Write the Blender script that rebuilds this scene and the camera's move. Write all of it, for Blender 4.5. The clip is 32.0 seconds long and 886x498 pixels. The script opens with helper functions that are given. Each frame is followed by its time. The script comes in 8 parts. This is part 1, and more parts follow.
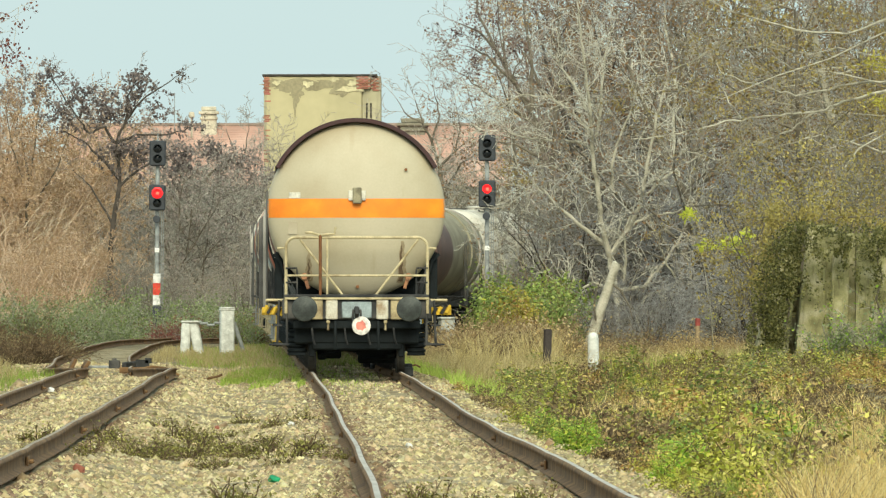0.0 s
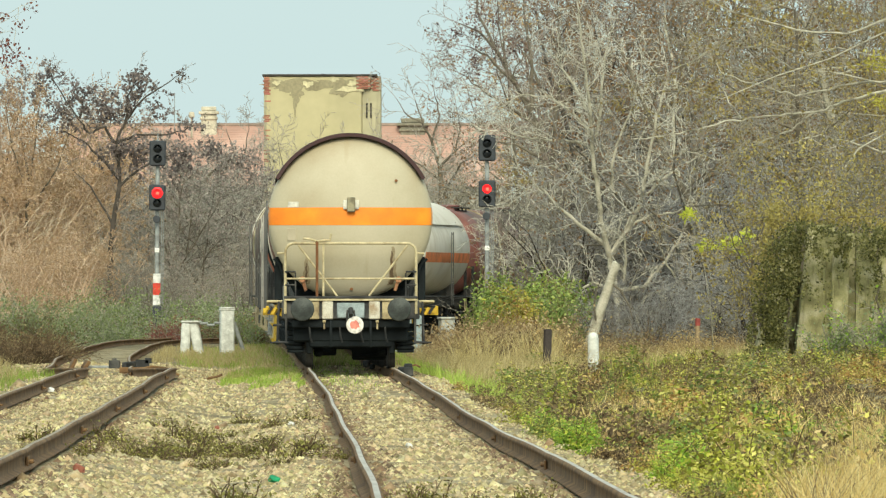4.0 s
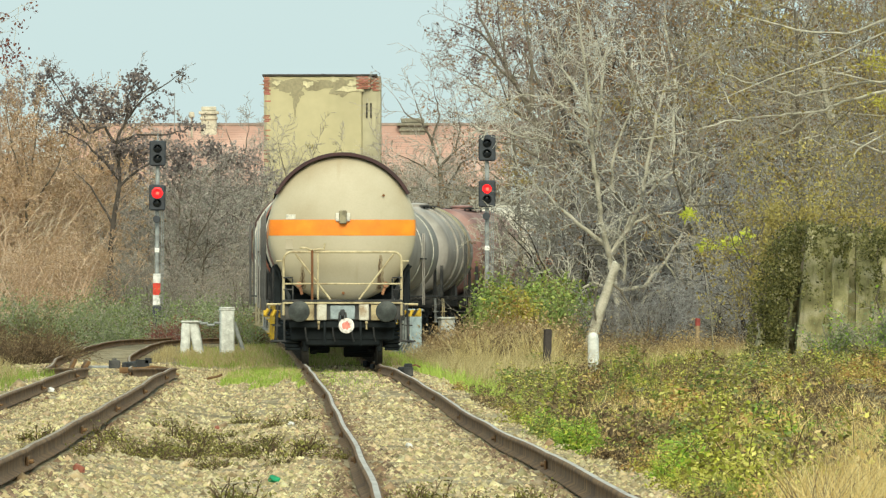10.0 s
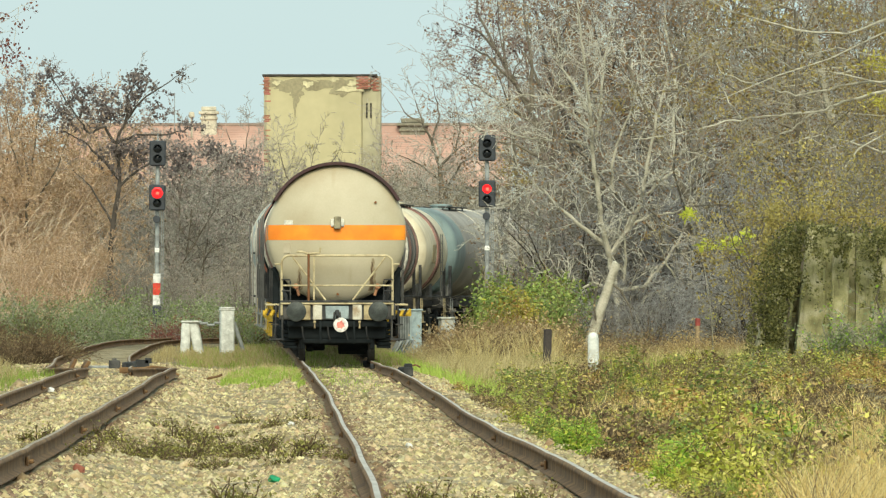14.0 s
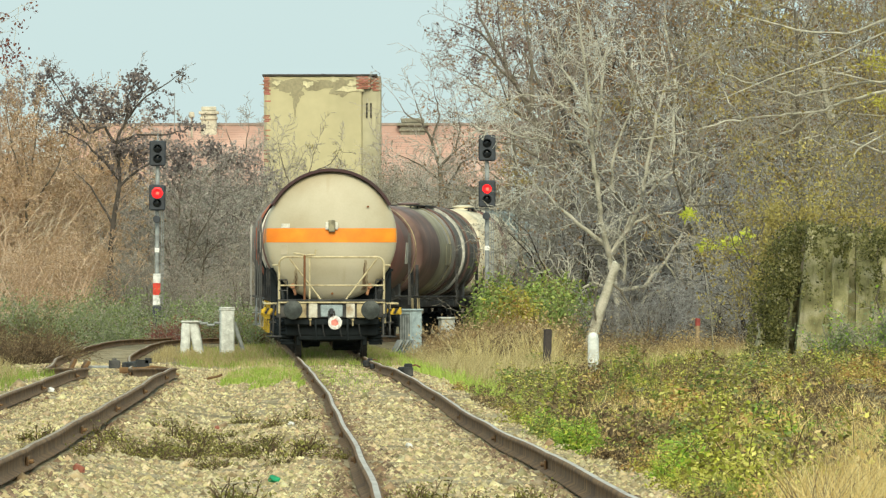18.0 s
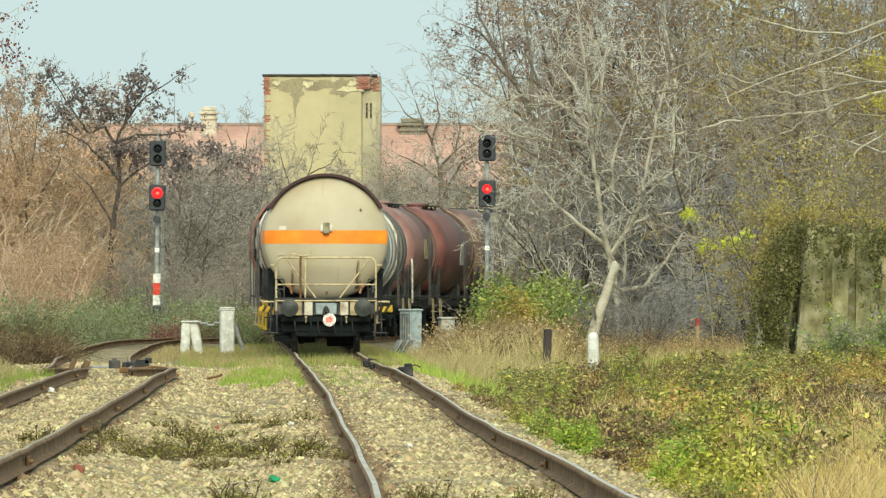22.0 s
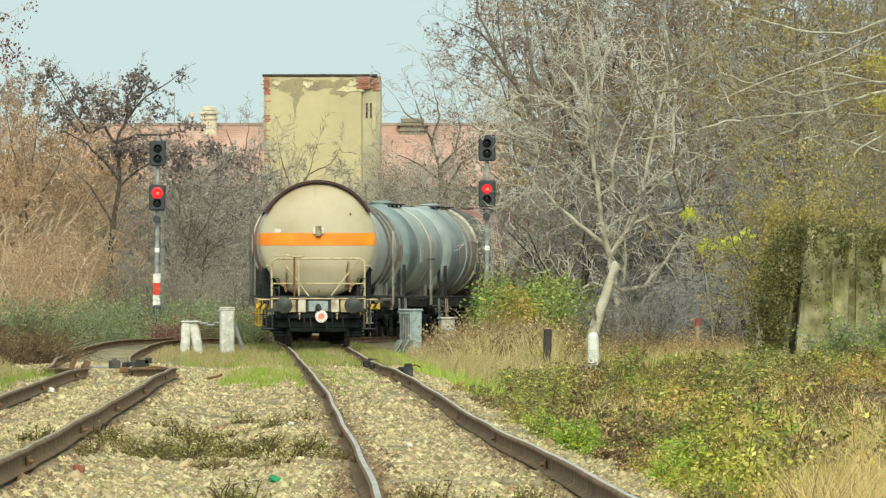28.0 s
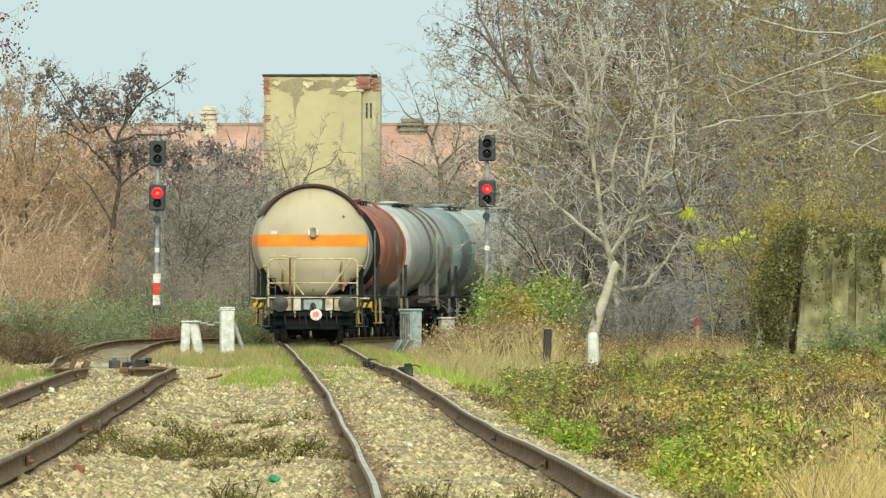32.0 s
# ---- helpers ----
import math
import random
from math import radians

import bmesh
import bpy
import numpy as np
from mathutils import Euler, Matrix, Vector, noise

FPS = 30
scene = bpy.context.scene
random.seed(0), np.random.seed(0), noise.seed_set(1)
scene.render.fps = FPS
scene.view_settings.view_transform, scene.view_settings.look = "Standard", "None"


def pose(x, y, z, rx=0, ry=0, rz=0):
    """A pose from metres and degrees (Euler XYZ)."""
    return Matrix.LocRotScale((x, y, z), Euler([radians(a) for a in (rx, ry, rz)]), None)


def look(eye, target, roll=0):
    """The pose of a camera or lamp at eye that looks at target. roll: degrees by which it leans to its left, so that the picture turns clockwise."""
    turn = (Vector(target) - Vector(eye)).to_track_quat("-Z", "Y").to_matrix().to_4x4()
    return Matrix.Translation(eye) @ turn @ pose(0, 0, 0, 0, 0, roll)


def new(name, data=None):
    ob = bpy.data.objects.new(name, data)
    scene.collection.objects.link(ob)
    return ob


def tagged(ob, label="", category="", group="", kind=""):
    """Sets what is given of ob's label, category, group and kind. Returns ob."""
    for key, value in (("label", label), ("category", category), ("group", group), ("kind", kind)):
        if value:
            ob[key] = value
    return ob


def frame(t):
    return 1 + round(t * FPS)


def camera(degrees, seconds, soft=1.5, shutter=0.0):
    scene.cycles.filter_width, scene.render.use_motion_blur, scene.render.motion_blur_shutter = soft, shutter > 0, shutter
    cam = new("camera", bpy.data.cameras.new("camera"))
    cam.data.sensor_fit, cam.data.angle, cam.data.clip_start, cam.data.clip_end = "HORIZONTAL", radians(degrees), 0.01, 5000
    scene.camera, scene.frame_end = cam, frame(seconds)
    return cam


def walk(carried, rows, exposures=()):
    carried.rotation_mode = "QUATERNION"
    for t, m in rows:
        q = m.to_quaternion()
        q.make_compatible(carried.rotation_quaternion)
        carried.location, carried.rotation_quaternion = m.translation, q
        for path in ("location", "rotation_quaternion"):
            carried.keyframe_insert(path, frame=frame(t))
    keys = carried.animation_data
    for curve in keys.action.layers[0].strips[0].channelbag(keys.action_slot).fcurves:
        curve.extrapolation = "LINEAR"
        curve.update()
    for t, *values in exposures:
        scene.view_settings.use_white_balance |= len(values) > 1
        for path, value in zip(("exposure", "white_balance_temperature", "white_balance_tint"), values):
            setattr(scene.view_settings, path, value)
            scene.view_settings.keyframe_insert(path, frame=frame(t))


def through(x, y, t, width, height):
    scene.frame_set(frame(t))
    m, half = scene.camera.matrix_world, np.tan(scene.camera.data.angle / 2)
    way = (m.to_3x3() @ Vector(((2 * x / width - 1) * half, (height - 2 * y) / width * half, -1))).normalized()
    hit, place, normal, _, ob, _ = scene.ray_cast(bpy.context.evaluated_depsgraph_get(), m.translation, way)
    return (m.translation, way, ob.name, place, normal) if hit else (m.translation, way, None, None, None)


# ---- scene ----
LENGTH = 32.0
cam = camera(4.177, LENGTH, soft=1.3)
EYE = pose(0, 0, 0, 90.2772, 0, 0)
walk(cam, [(0.0, EYE), (LENGTH, EYE)], exposures=[(0.0, 0.0), (LENGTH, 0.0)])

# ---- daylight: an overcast sky with a weak broad sun ----
SUN_ELEVATION, SUN_ROTATION = 36, 178
world = bpy.data.worlds.new("overcast_sky")
scene.world = world
world.use_nodes = True
wn, wl = world.node_tree.nodes, world.node_tree.links
wn.clear()
sky = wn.new("ShaderNodeTexSky")
sky.sky_type, sky.sun_disc = "NISHITA", False
sky.sun_elevation, sky.sun_rotation = radians(SUN_ELEVATION), radians(SUN_ROTATION)
sky.air_density, sky.dust_density, sky.ozone_density = 1.0, 4.0, 1.0
sky_back = wn.new("ShaderNodeBackground")
sky_back.inputs[1].default_value = 0.05
cloud_back = wn.new("ShaderNodeBackground")
cloud_back.inputs[0].default_value = (0.60, 0.76, 0.745, 1)
cloud_back.inputs[1].default_value = 1.16
sky_sum = wn.new("ShaderNodeMixShader")
sky_sum.inputs[0].default_value = 0.88
sky_out = wn.new("ShaderNodeOutputWorld")
wl.new(sky.outputs[0], sky_back.inputs[0])
wl.new(sky_back.outputs[0], sky_sum.inputs[1])
wl.new(cloud_back.outputs[0], sky_sum.inputs[2])
wl.new(sky_sum.outputs[0], sky_out.inputs[0])

sun = new("sun", bpy.data.lights.new("sun", "SUN"))
sun.data.energy, sun.data.angle, sun.data.color = 3.8, radians(35), (0.985, 0.94, 0.71)
_az, _el = radians(SUN_ROTATION), radians(SUN_ELEVATION)
sun_from = Vector((math.sin(_az) * math.cos(_el), math.cos(_az) * math.cos(_el), math.sin(_el)))
sun.matrix_world = look(sun_from * 100, (0, 0, 0))
# ---- materials ----
def ramp_of(nt, fac, stops):
    r = nt.nodes.new("ShaderNodeValToRGB")
    while len(r.color_ramp.elements) < len(stops):
        r.color_ramp.elements.new(0.5)
    for e, (at, col) in zip(r.color_ramp.elements, stops):
        e.position, e.color = at, (*col, 1)
    nt.links.new(fac, r.inputs[0])
    return r.outputs[0]


def surface(name, base, dark=None, scale=6.0, fine=60.0, rough=0.75, metal=0.0, bump=0.15, bump_dist=0.01,
            patch=0.5, piece=0.0, island=0.0, light=None, stretch=(1, 1, 1), streak=None, spec=0.4, grain=0.6):
    """A worn surface: a broad patch noise from dark to base to light, fine grain over it, bump, streaks of dirt."""
    m = bpy.data.materials.new(name)
    m.use_nodes = True
    nt = m.node_tree
    n, l = nt.nodes, nt.links
    b = n["Principled BSDF"]
    tc = n.new("ShaderNodeTexCoord")
    mp = n.new("ShaderNodeMapping")
    mp.inputs["Scale"].default_value = stretch
    l.new(tc.outputs["Object"], mp.inputs["Vector"])
    big = n.new("ShaderNodeTexNoise")
    big.inputs["Scale"].default_value, big.inputs["Detail"].default_value = scale, 4
    small = n.new("ShaderNodeTexNoise")
    small.inputs["Scale"].default_value, small.inputs["Detail"].default_value = fine, 3
    l.new(mp.outputs[0], big.inputs["Vector"])
    l.new(mp.outputs[0], small.inputs["Vector"])
    dark = dark or tuple(c * 0.6 for c in base)
    light = light or tuple(min(1, c * 1.25) for c in base)
    col = ramp_of(nt, big.outputs[0], [(0.5 - 0.22 * (patch + 0.3), dark), (0.5, base), (0.5 + 0.22 * (patch + 0.3), light)])
    mix = n.new("ShaderNodeMix")
    mix.data_type, mix.blend_type = "RGBA", "MULTIPLY"
    mix.inputs[0].default_value = grain
    grains = ramp_of(nt, small.outputs[0], [(0.3, (0.6, 0.6, 0.6)), (0.7, (1.1, 1.1, 1.1))])
    l.new(col, mix.inputs[6])
    l.new(grains, mix.inputs[7])
    out = mix.outputs[2]
    if piece or island:
        src = n.new("ShaderNodeObjectInfo").outputs["Random"] if piece else n.new("ShaderNodeNewGeometry").outputs["Random Per Island"]
        amount = piece or island
        hsv = n.new("ShaderNodeHueSaturation")
        mr = n.new("ShaderNodeMapRange")
        mr.inputs[3].default_value, mr.inputs[4].default_value = 1 - amount, 1 + amount
        l.new(src, mr.inputs[0])
        l.new(mr.outputs[0], hsv.inputs["Value"])
        mh = n.new("ShaderNodeMapRange")
        mh.inputs[3].default_value, mh.inputs[4].default_value = 0.5 + 0.05 * amount, 0.5 - 0.05 * amount
        mul = n.new("ShaderNodeMath")
        mul.operation = "MULTIPLY_ADD"
        mul.inputs[1].default_value, mul.inputs[2].default_value = 7.31, 0.2
        fr = n.new("ShaderNodeMath")
        fr.operation = "FRACT"
        l.new(src, mul.inputs[0])
        l.new(mul.outputs[0], fr.inputs[0])
        l.new(fr.outputs[0], mh.inputs[0])
        l.new(mh.outputs[0], hsv.inputs["Hue"])
        l.new(out, hsv.inputs["Color"])
        out = hsv.outputs[0]
    if streak:
        st = n.new("ShaderNodeTexNoise")
        sm = n.new("ShaderNodeMapping")
        sm.inputs["Scale"].default_value = streak[1]
        st.inputs["Scale"].default_value, st.inputs["Detail"].default_value = 1.0, 5
        l.new(tc.outputs["Object"], sm.inputs["Vector"])
        l.new(sm.outputs[0], st.inputs["Vector"])
        fac = ramp_of(nt, st.outputs[0], [(streak[2], (0, 0, 0)), (streak[2] + 0.18, (1, 1, 1))])
        mx = n.new("ShaderNodeMix")
        mx.data_type = "RGBA"
        l.new(fac, mx.inputs[0])
        l.new(out, mx.inputs[6])
        mx.inputs[7].default_value = (*streak[0], 1)
        out = mx.outputs[2]
    l.new(out, b.inputs["Base Color"])
    b.inputs["Metallic"].default_value = metal
    b.inputs["Specular IOR Level"].default_value = spec
    rr = n.new("ShaderNodeMapRange")
    rr.inputs[3].default_value, rr.inputs[4].default_value = max(0.05, rough - 0.12), min(1, rough + 0.12)
    l.new(big.outputs[0], rr.inputs[0])
    l.new(rr.outputs[0], b.inputs["Roughness"])
    if bump:
        bp = n.new("ShaderNodeBump")
        bp.inputs["Strength"].default_value, bp.inputs["Distance"].default_value = bump, bump_dist
        l.new(small.outputs[0], bp.inputs["Height"])
        l.new(bp.outputs[0], b.inputs["Normal"])
    return m


def leaf_material(name, a, b_col, c, rough=0.6, through=0.42):
    """Leaves and twigs coloured piece by piece between three colours, with some light passing through."""
    m = bpy.data.materials.new(name)
    m.use_nodes = True
    nt = m.node_tree
    n, l = nt.nodes, nt.links
    b = n["Principled BSDF"]
    geo = n.new("ShaderNodeNewGeometry")
    info = n.new("ShaderNodeObjectInfo")
    col = ramp_of(nt, geo.outputs["Random Per Island"], [(0.0, a), (0.5, b_col), (1.0, c)])
    hsv = n.new("ShaderNodeHueSaturation")
    mr = n.new("ShaderNodeMapRange")
    mr.inputs[3].default_value, mr.inputs[4].default_value = 0.75, 1.25
    l.new(info.outputs["Random"], mr.inputs[0])
    l.new(mr.outputs[0], hsv.inputs["Value"])
    l.new(col, hsv.inputs["Color"])
    l.new(hsv.outputs[0], b.inputs["Base Color"])
    b.inputs["Roughness"].default_value = rough
    b.inputs["Specular IOR Level"].default_value = 0.25
    if through:
        tr = n.new("ShaderNodeBsdfTranslucent")
        mx = n.new("ShaderNodeMixShader")
        mx.inputs[0].default_value = through
        l.new(hsv.outputs[0], tr.inputs[0])
        l.new(b.outputs[0], mx.inputs[1])
        l.new(tr.outputs[0], mx.inputs[2])
        l.new(mx.outputs[0], n["Material Output"].inputs[0])
    return m


def glow(name, col, strength):
    m = bpy.data.materials.new(name)
    m.use_nodes = True
    b = m.node_tree.nodes["Principled BSDF"]
    b.inputs["Base Color"].default_value = (*col, 1)
    b.inputs["Emission Color"].default_value = (*col, 1)
    b.inputs["Emission Strength"].default_value = strength
    return m


M = {}
# track and ground
M["ballast"] = surface("ballast", (0.26, 0.205, 0.11), (0.12, 0.09, 0.045), 0.9, 22, 0.95, bump=0.5, bump_dist=0.03, light=(0.38, 0.33, 0.22), patch=0.6)
M["stone"] = surface("stone", (0.455, 0.365, 0.195), (0.24, 0.175, 0.082), 9, 60, 0.9, island=0.5, light=(0.55, 0.475, 0.31))
M["soil"] = surface("soil", (0.19, 0.155, 0.085), (0.10, 0.08, 0.045), 0.5, 12, 0.95, bump=0.6, bump_dist=0.04, light=(0.27, 0.225, 0.125))
M["rail_side"] = surface("rail_side", (0.185, 0.103, 0.046), (0.095, 0.052, 0.025), 2.5, 50, 0.85, bump=0.25, light=(0.28, 0.165, 0.075))
M["rail_head"] = surface("rail_head", (0.56, 0.50, 0.43), (0.38, 0.27, 0.18), 1.2, 90, 0.4, metal=0.5, bump=0.05)
M["stone_rust"] = surface("rust_stained_stone", (0.22, 0.145, 0.085), (0.11, 0.07, 0.04), 9, 60, 0.9, island=0.45, light=(0.32, 0.23, 0.14))
M["rail_dull"] = surface("dull_rail_head", (0.34, 0.27, 0.19), (0.22, 0.155, 0.10), 1.2, 90, 0.55, metal=0.3, bump=0.08)
M["sleeper"] = surface("sleeper", (0.10, 0.075, 0.05), None, 4, 40, 0.9, bump=0.4)
# wagons
M["cream"] = surface("cream_paint", (0.50, 0.44, 0.33), (0.40, 0.34, 0.24), 0.9, 30, 0.5, bump=0.03, light=(0.55, 0.50, 0.40), streak=((0.34, 0.26, 0.16), (2.5, 0.8, 0.5), 0.60), grain=0.12)
M["cream_end"] = surface("cream_end_paint", (0.47, 0.42, 0.305), (0.40, 0.335, 0.225), 0.7, 30, 0.5, bump=0.03, light=(0.52, 0.465, 0.35), streak=((0.35, 0.275, 0.165), (3.0, 1.0, 0.35), 0.66), grain=0.12)
M["orange"] = surface("orange_paint", (0.92, 0.27, 0.02), (0.80, 0.22, 0.02), 2, 30, 0.5, bump=0.02, grain=0.12)
M["lug"] = surface("rusty_lug_paint", (0.42, 0.20, 0.10), (0.25, 0.11, 0.06), 7, 40, 0.7, bump=0.1)
M["orange_dull"] = surface("faded_orange_paint", (0.78, 0.24, 0.085), None, 2, 30, 0.6, bump=0.02, grain=0.12)
M["shield"] = surface("sunshield_steel", (0.055, 0.022, 0.024), None, 3, 40, 0.6, bump=0.05)
M["white"] = surface("dirty_white_paint", (0.60, 0.57, 0.50), (0.42, 0.38, 0.30), 1.1, 30, 0.55, bump=0.04, streak=((0.30, 0.25, 0.19), (2.2, 2.2, 0.5), 0.58), grain=0.12)
M["cream_tank"] = surface("yellowed_cream_paint", (0.71, 0.64, 0.48), (0.54, 0.465, 0.32), 1.1, 30, 0.5, bump=0.04, streak=((0.34, 0.255, 0.165), (2.2, 2.2, 0.5), 0.62), grain=0.1)
# mauve, brown, greys, teal, pale blue, olive, dark: lightened for haze and sun
M["mauve"] = surface("faded_red_brown_paint", (0.31, 0.165, 0.145), (0.21, 0.105, 0.092), 1.1, 30, 0.5, bump=0.04, light=(0.41, 0.25, 0.22), streak=((0.10, 0.07, 0.062), (2.2, 2.2, 0.5), 0.6), grain=0.12)
M["brown"] = surface("dark_brown_paint", (0.15, 0.088, 0.075), (0.095, 0.056, 0.049), 1.1, 30, 0.5, bump=0.04, light=(0.24, 0.15, 0.125), streak=((0.055, 0.047, 0.043), (2.2, 2.2, 0.5), 0.6), grain=0.12)
M["redb"] = surface("rust_red_paint", (0.215, 0.082, 0.068), (0.14, 0.056, 0.048), 1.1, 30, 0.5, bump=0.04, light=(0.28, 0.12, 0.10), streak=((0.10, 0.052, 0.045), (2.2, 2.2, 0.5), 0.62), grain=0.12)
M["grey"] = surface("weathered_grey_paint", (0.40, 0.37, 0.335), (0.26, 0.24, 0.215), 1.1, 30, 0.5, bump=0.04, light=(0.52, 0.485, 0.45), streak=((0.15, 0.13, 0.115), (2.2, 2.2, 0.5), 0.60), grain=0.12)
M["gas_white"] = surface("warm_white_paint", (0.80, 0.755, 0.66), (0.66, 0.60, 0.49), 1.1, 30, 0.45, bump=0.03, light=(0.84, 0.80, 0.715), streak=((0.52, 0.45, 0.35), (2.2, 2.2, 0.5), 0.68), grain=0.1)
M["pale_grey"] = surface("pale_cool_grey_paint", (0.465, 0.48, 0.465), (0.345, 0.355, 0.345), 1.1, 30, 0.45, bump=0.04, light=(0.54, 0.555, 0.54), streak=((0.27, 0.265, 0.25), (2.2, 2.2, 0.5), 0.64), grain=0.1)
M["rust_orange"] = surface("orange_rust_paint", (0.33, 0.12, 0.08), (0.22, 0.078, 0.056), 1.1, 30, 0.5, bump=0.04, light=(0.40, 0.165, 0.115), streak=((0.15, 0.065, 0.05), (2.2, 2.2, 0.5), 0.63), grain=0.1)
M["grey_light"] = surface("light_grey_paint", (0.385, 0.36, 0.325), (0.265, 0.245, 0.22), 1.1, 30, 0.5, bump=0.04, light=(0.49, 0.465, 0.425), streak=((0.15, 0.135, 0.12), (2.2, 2.2, 0.5), 0.60), grain=0.12)
M["teal"] = surface("blue_grey_paint", (0.205, 0.275, 0.28), (0.135, 0.175, 0.18), 1.1, 30, 0.45, bump=0.04, light=(0.26, 0.335, 0.335), streak=((0.09, 0.10, 0.10), (2.2, 2.2, 0.5), 0.63), grain=0.1)
M["pale_blue"] = surface("pale_grey_blue_paint", (0.44, 0.50, 0.485), (0.315, 0.355, 0.345), 1.1, 30, 0.45, bump=0.04, light=(0.52, 0.575, 0.555), streak=((0.23, 0.24, 0.23), (2.2, 2.2, 0.5), 0.63), grain=0.1)
M["steel_blue"] = surface("greyed_steel_blue_paint", (0.33, 0.385, 0.395), (0.23, 0.265, 0.27), 1.1, 30, 0.5, bump=0.04, light=(0.42, 0.475, 0.48), streak=((0.14, 0.15, 0.15), (2.2, 2.2, 0.5), 0.62), grain=0.1)
M["olive"] = surface("dirty_olive_paint", (0.335, 0.305, 0.21), (0.21, 0.19, 0.13), 1.1, 30, 0.55, bump=0.04, light=(0.44, 0.405, 0.29), streak=((0.12, 0.075, 0.055), (2.2, 2.2, 0.5), 0.59), grain=0.12)
M["dark"] = surface("sooty_dark_paint", (0.12, 0.117, 0.112), (0.072, 0.07, 0.068), 1.1, 30, 0.55, bump=0.04, light=(0.19, 0.182, 0.17), streak=((0.035, 0.033, 0.032), (2.2, 2.2, 0.5), 0.6), grain=0.12)
# grime and frame steel carry the bluish haze of the far underframes
M["black"] = surface("hazed_black_grime", (0.013, 0.0175, 0.02), None, 4, 50, 0.8, bump=0.15, spec=0.2)
M["frame_steel"] = surface("grimy_frame_steel", (0.036, 0.037, 0.039), (0.02, 0.021, 0.022), 3, 50, 0.75, bump=0.15, light=(0.10, 0.096, 0.09))
M["buffer"] = surface("buffer_steel", (0.043, 0.05, 0.048), (0.026, 0.03, 0.029), 5, 40, 0.5, metal=0.2, bump=0.05, light=(0.075, 0.085, 0.08))
M["handrail"] = surface("yellowed_handrail_paint", (0.52, 0.44, 0.27), (0.34, 0.27, 0.15), 6, 60, 0.55, bump=0.05)
M["headstock"] = surface("stained_cream_headstock", (0.44, 0.36, 0.21), (0.20, 0.14, 0.08), 4, 40, 0.65, bump=0.1)
M["head_white"] = surface("chipped_white_headstock", (0.62, 0.585, 0.49), (0.36, 0.26, 0.16), 5, 40, 0.65, bump=0.1, light=(0.68, 0.65, 0.57))
M["coupling"] = surface("grey_blue_steel", (0.32, 0.385, 0.41), (0.21, 0.25, 0.26), 6, 50, 0.55, bump=0.08)
M["yellow"] = surface("safety_yellow", (0.62, 0.40, 0.03), (0.42, 0.26, 0.03), 5, 50, 0.6, bump=0.05)
M["hazard_black"] = surface("hazard_black", (0.02, 0.02, 0.02), None, 5, 50, 0.6, bump=0.05)
M["tail_white"] = surface("tail_disc_white", (0.85, 0.80, 0.76), None, 8, 60, 0.4, bump=0.02)
M["tail_red"] = surface("tail_disc_red", (0.78, 0.24, 0.19), None, 8, 60, 0.4, bump=0.02)
M["rust"] = surface("rust", (0.20, 0.085, 0.035), (0.10, 0.045, 0.02), 7, 60, 0.85, bump=0.2)
M["stain"] = surface("brown_stain", (0.33, 0.265, 0.17), (0.27, 0.21, 0.13), 5, 40, 0.7, bump=0.02)
M["soot"] = surface("soot_stain", (0.15, 0.10, 0.06), None, 7, 60, 0.85, bump=0.1)
M["box_metal"] = surface("brassy_box_metal", (0.30, 0.27, 0.18), None, 8, 60, 0.5, metal=0.3, bump=0.05)
M["plate"] = surface("pale_plate", (0.62, 0.60, 0.53), None, 8, 60, 0.5, bump=0.03)
# line-side
# black lifted towards blue-grey, haze over the far signals
M["signal_black"] = surface("hazed_signal_black_paint", (0.042, 0.048, 0.058), None, 5, 50, 0.6, bump=0.05)
M["mast"] = surface("grey_mast_paint", (0.30, 0.32, 0.32), (0.20, 0.21, 0.21), 5, 50, 0.55, bump=0.05)
M["mast_white"] = surface("mast_white_paint", (0.78, 0.78, 0.75), None, 5, 50, 0.55, bump=0.03)
M["mast_red"] = surface("mast_red_paint", (0.72, 0.06, 0.03), None, 5, 50, 0.55, bump=0.03)
M["lens_dark"] = surface("unlit_lens", (0.01, 0.012, 0.014), None, 9, 60, 0.15, bump=0)
M["lamp_red"] = glow("red_signal_lamp", (1.0, 0.012, 0.015), 1.5)
M["lamp_core"] = glow("red_signal_lamp_core", (1.0, 0.10, 0.06), 1.8)
M["white_concrete"] = surface("whitewashed_concrete", (0.65, 0.665, 0.63), (0.47, 0.475, 0.44), 5, 50, 0.8, bump=0.2, streak=((0.42, 0.425, 0.39), (7, 7, 1.2), 0.62))
M["cabinet"] = surface("pale_blue_cabinet_paint", (0.37, 0.455, 0.475), (0.26, 0.32, 0.335), 5, 50, 0.5, bump=0.05, streak=((0.21, 0.24, 0.24), (7, 7, 1.0), 0.62))
M["box_concrete"] = surface("grey_box_concrete", (0.42, 0.43, 0.40), (0.28, 0.29, 0.27), 5, 50, 0.8, bump=0.2)
M["cabinet_dark"] = surface("shaded_cabinet_steel", (0.15, 0.18, 0.18), None, 5, 50, 0.6, bump=0.05)
M["post_dark"] = surface("old_creosoted_post", (0.055, 0.045, 0.042), None, 6, 60, 0.9, bump=0.4)
M["post_brown"] = surface("weathered_brown_post", (0.30, 0.22, 0.13), None, 6, 60, 0.9, bump=0.3)
M["post_red"] = surface("post_red_top", (0.30, 0.06, 0.05), None, 6, 60, 0.8, bump=0.2)
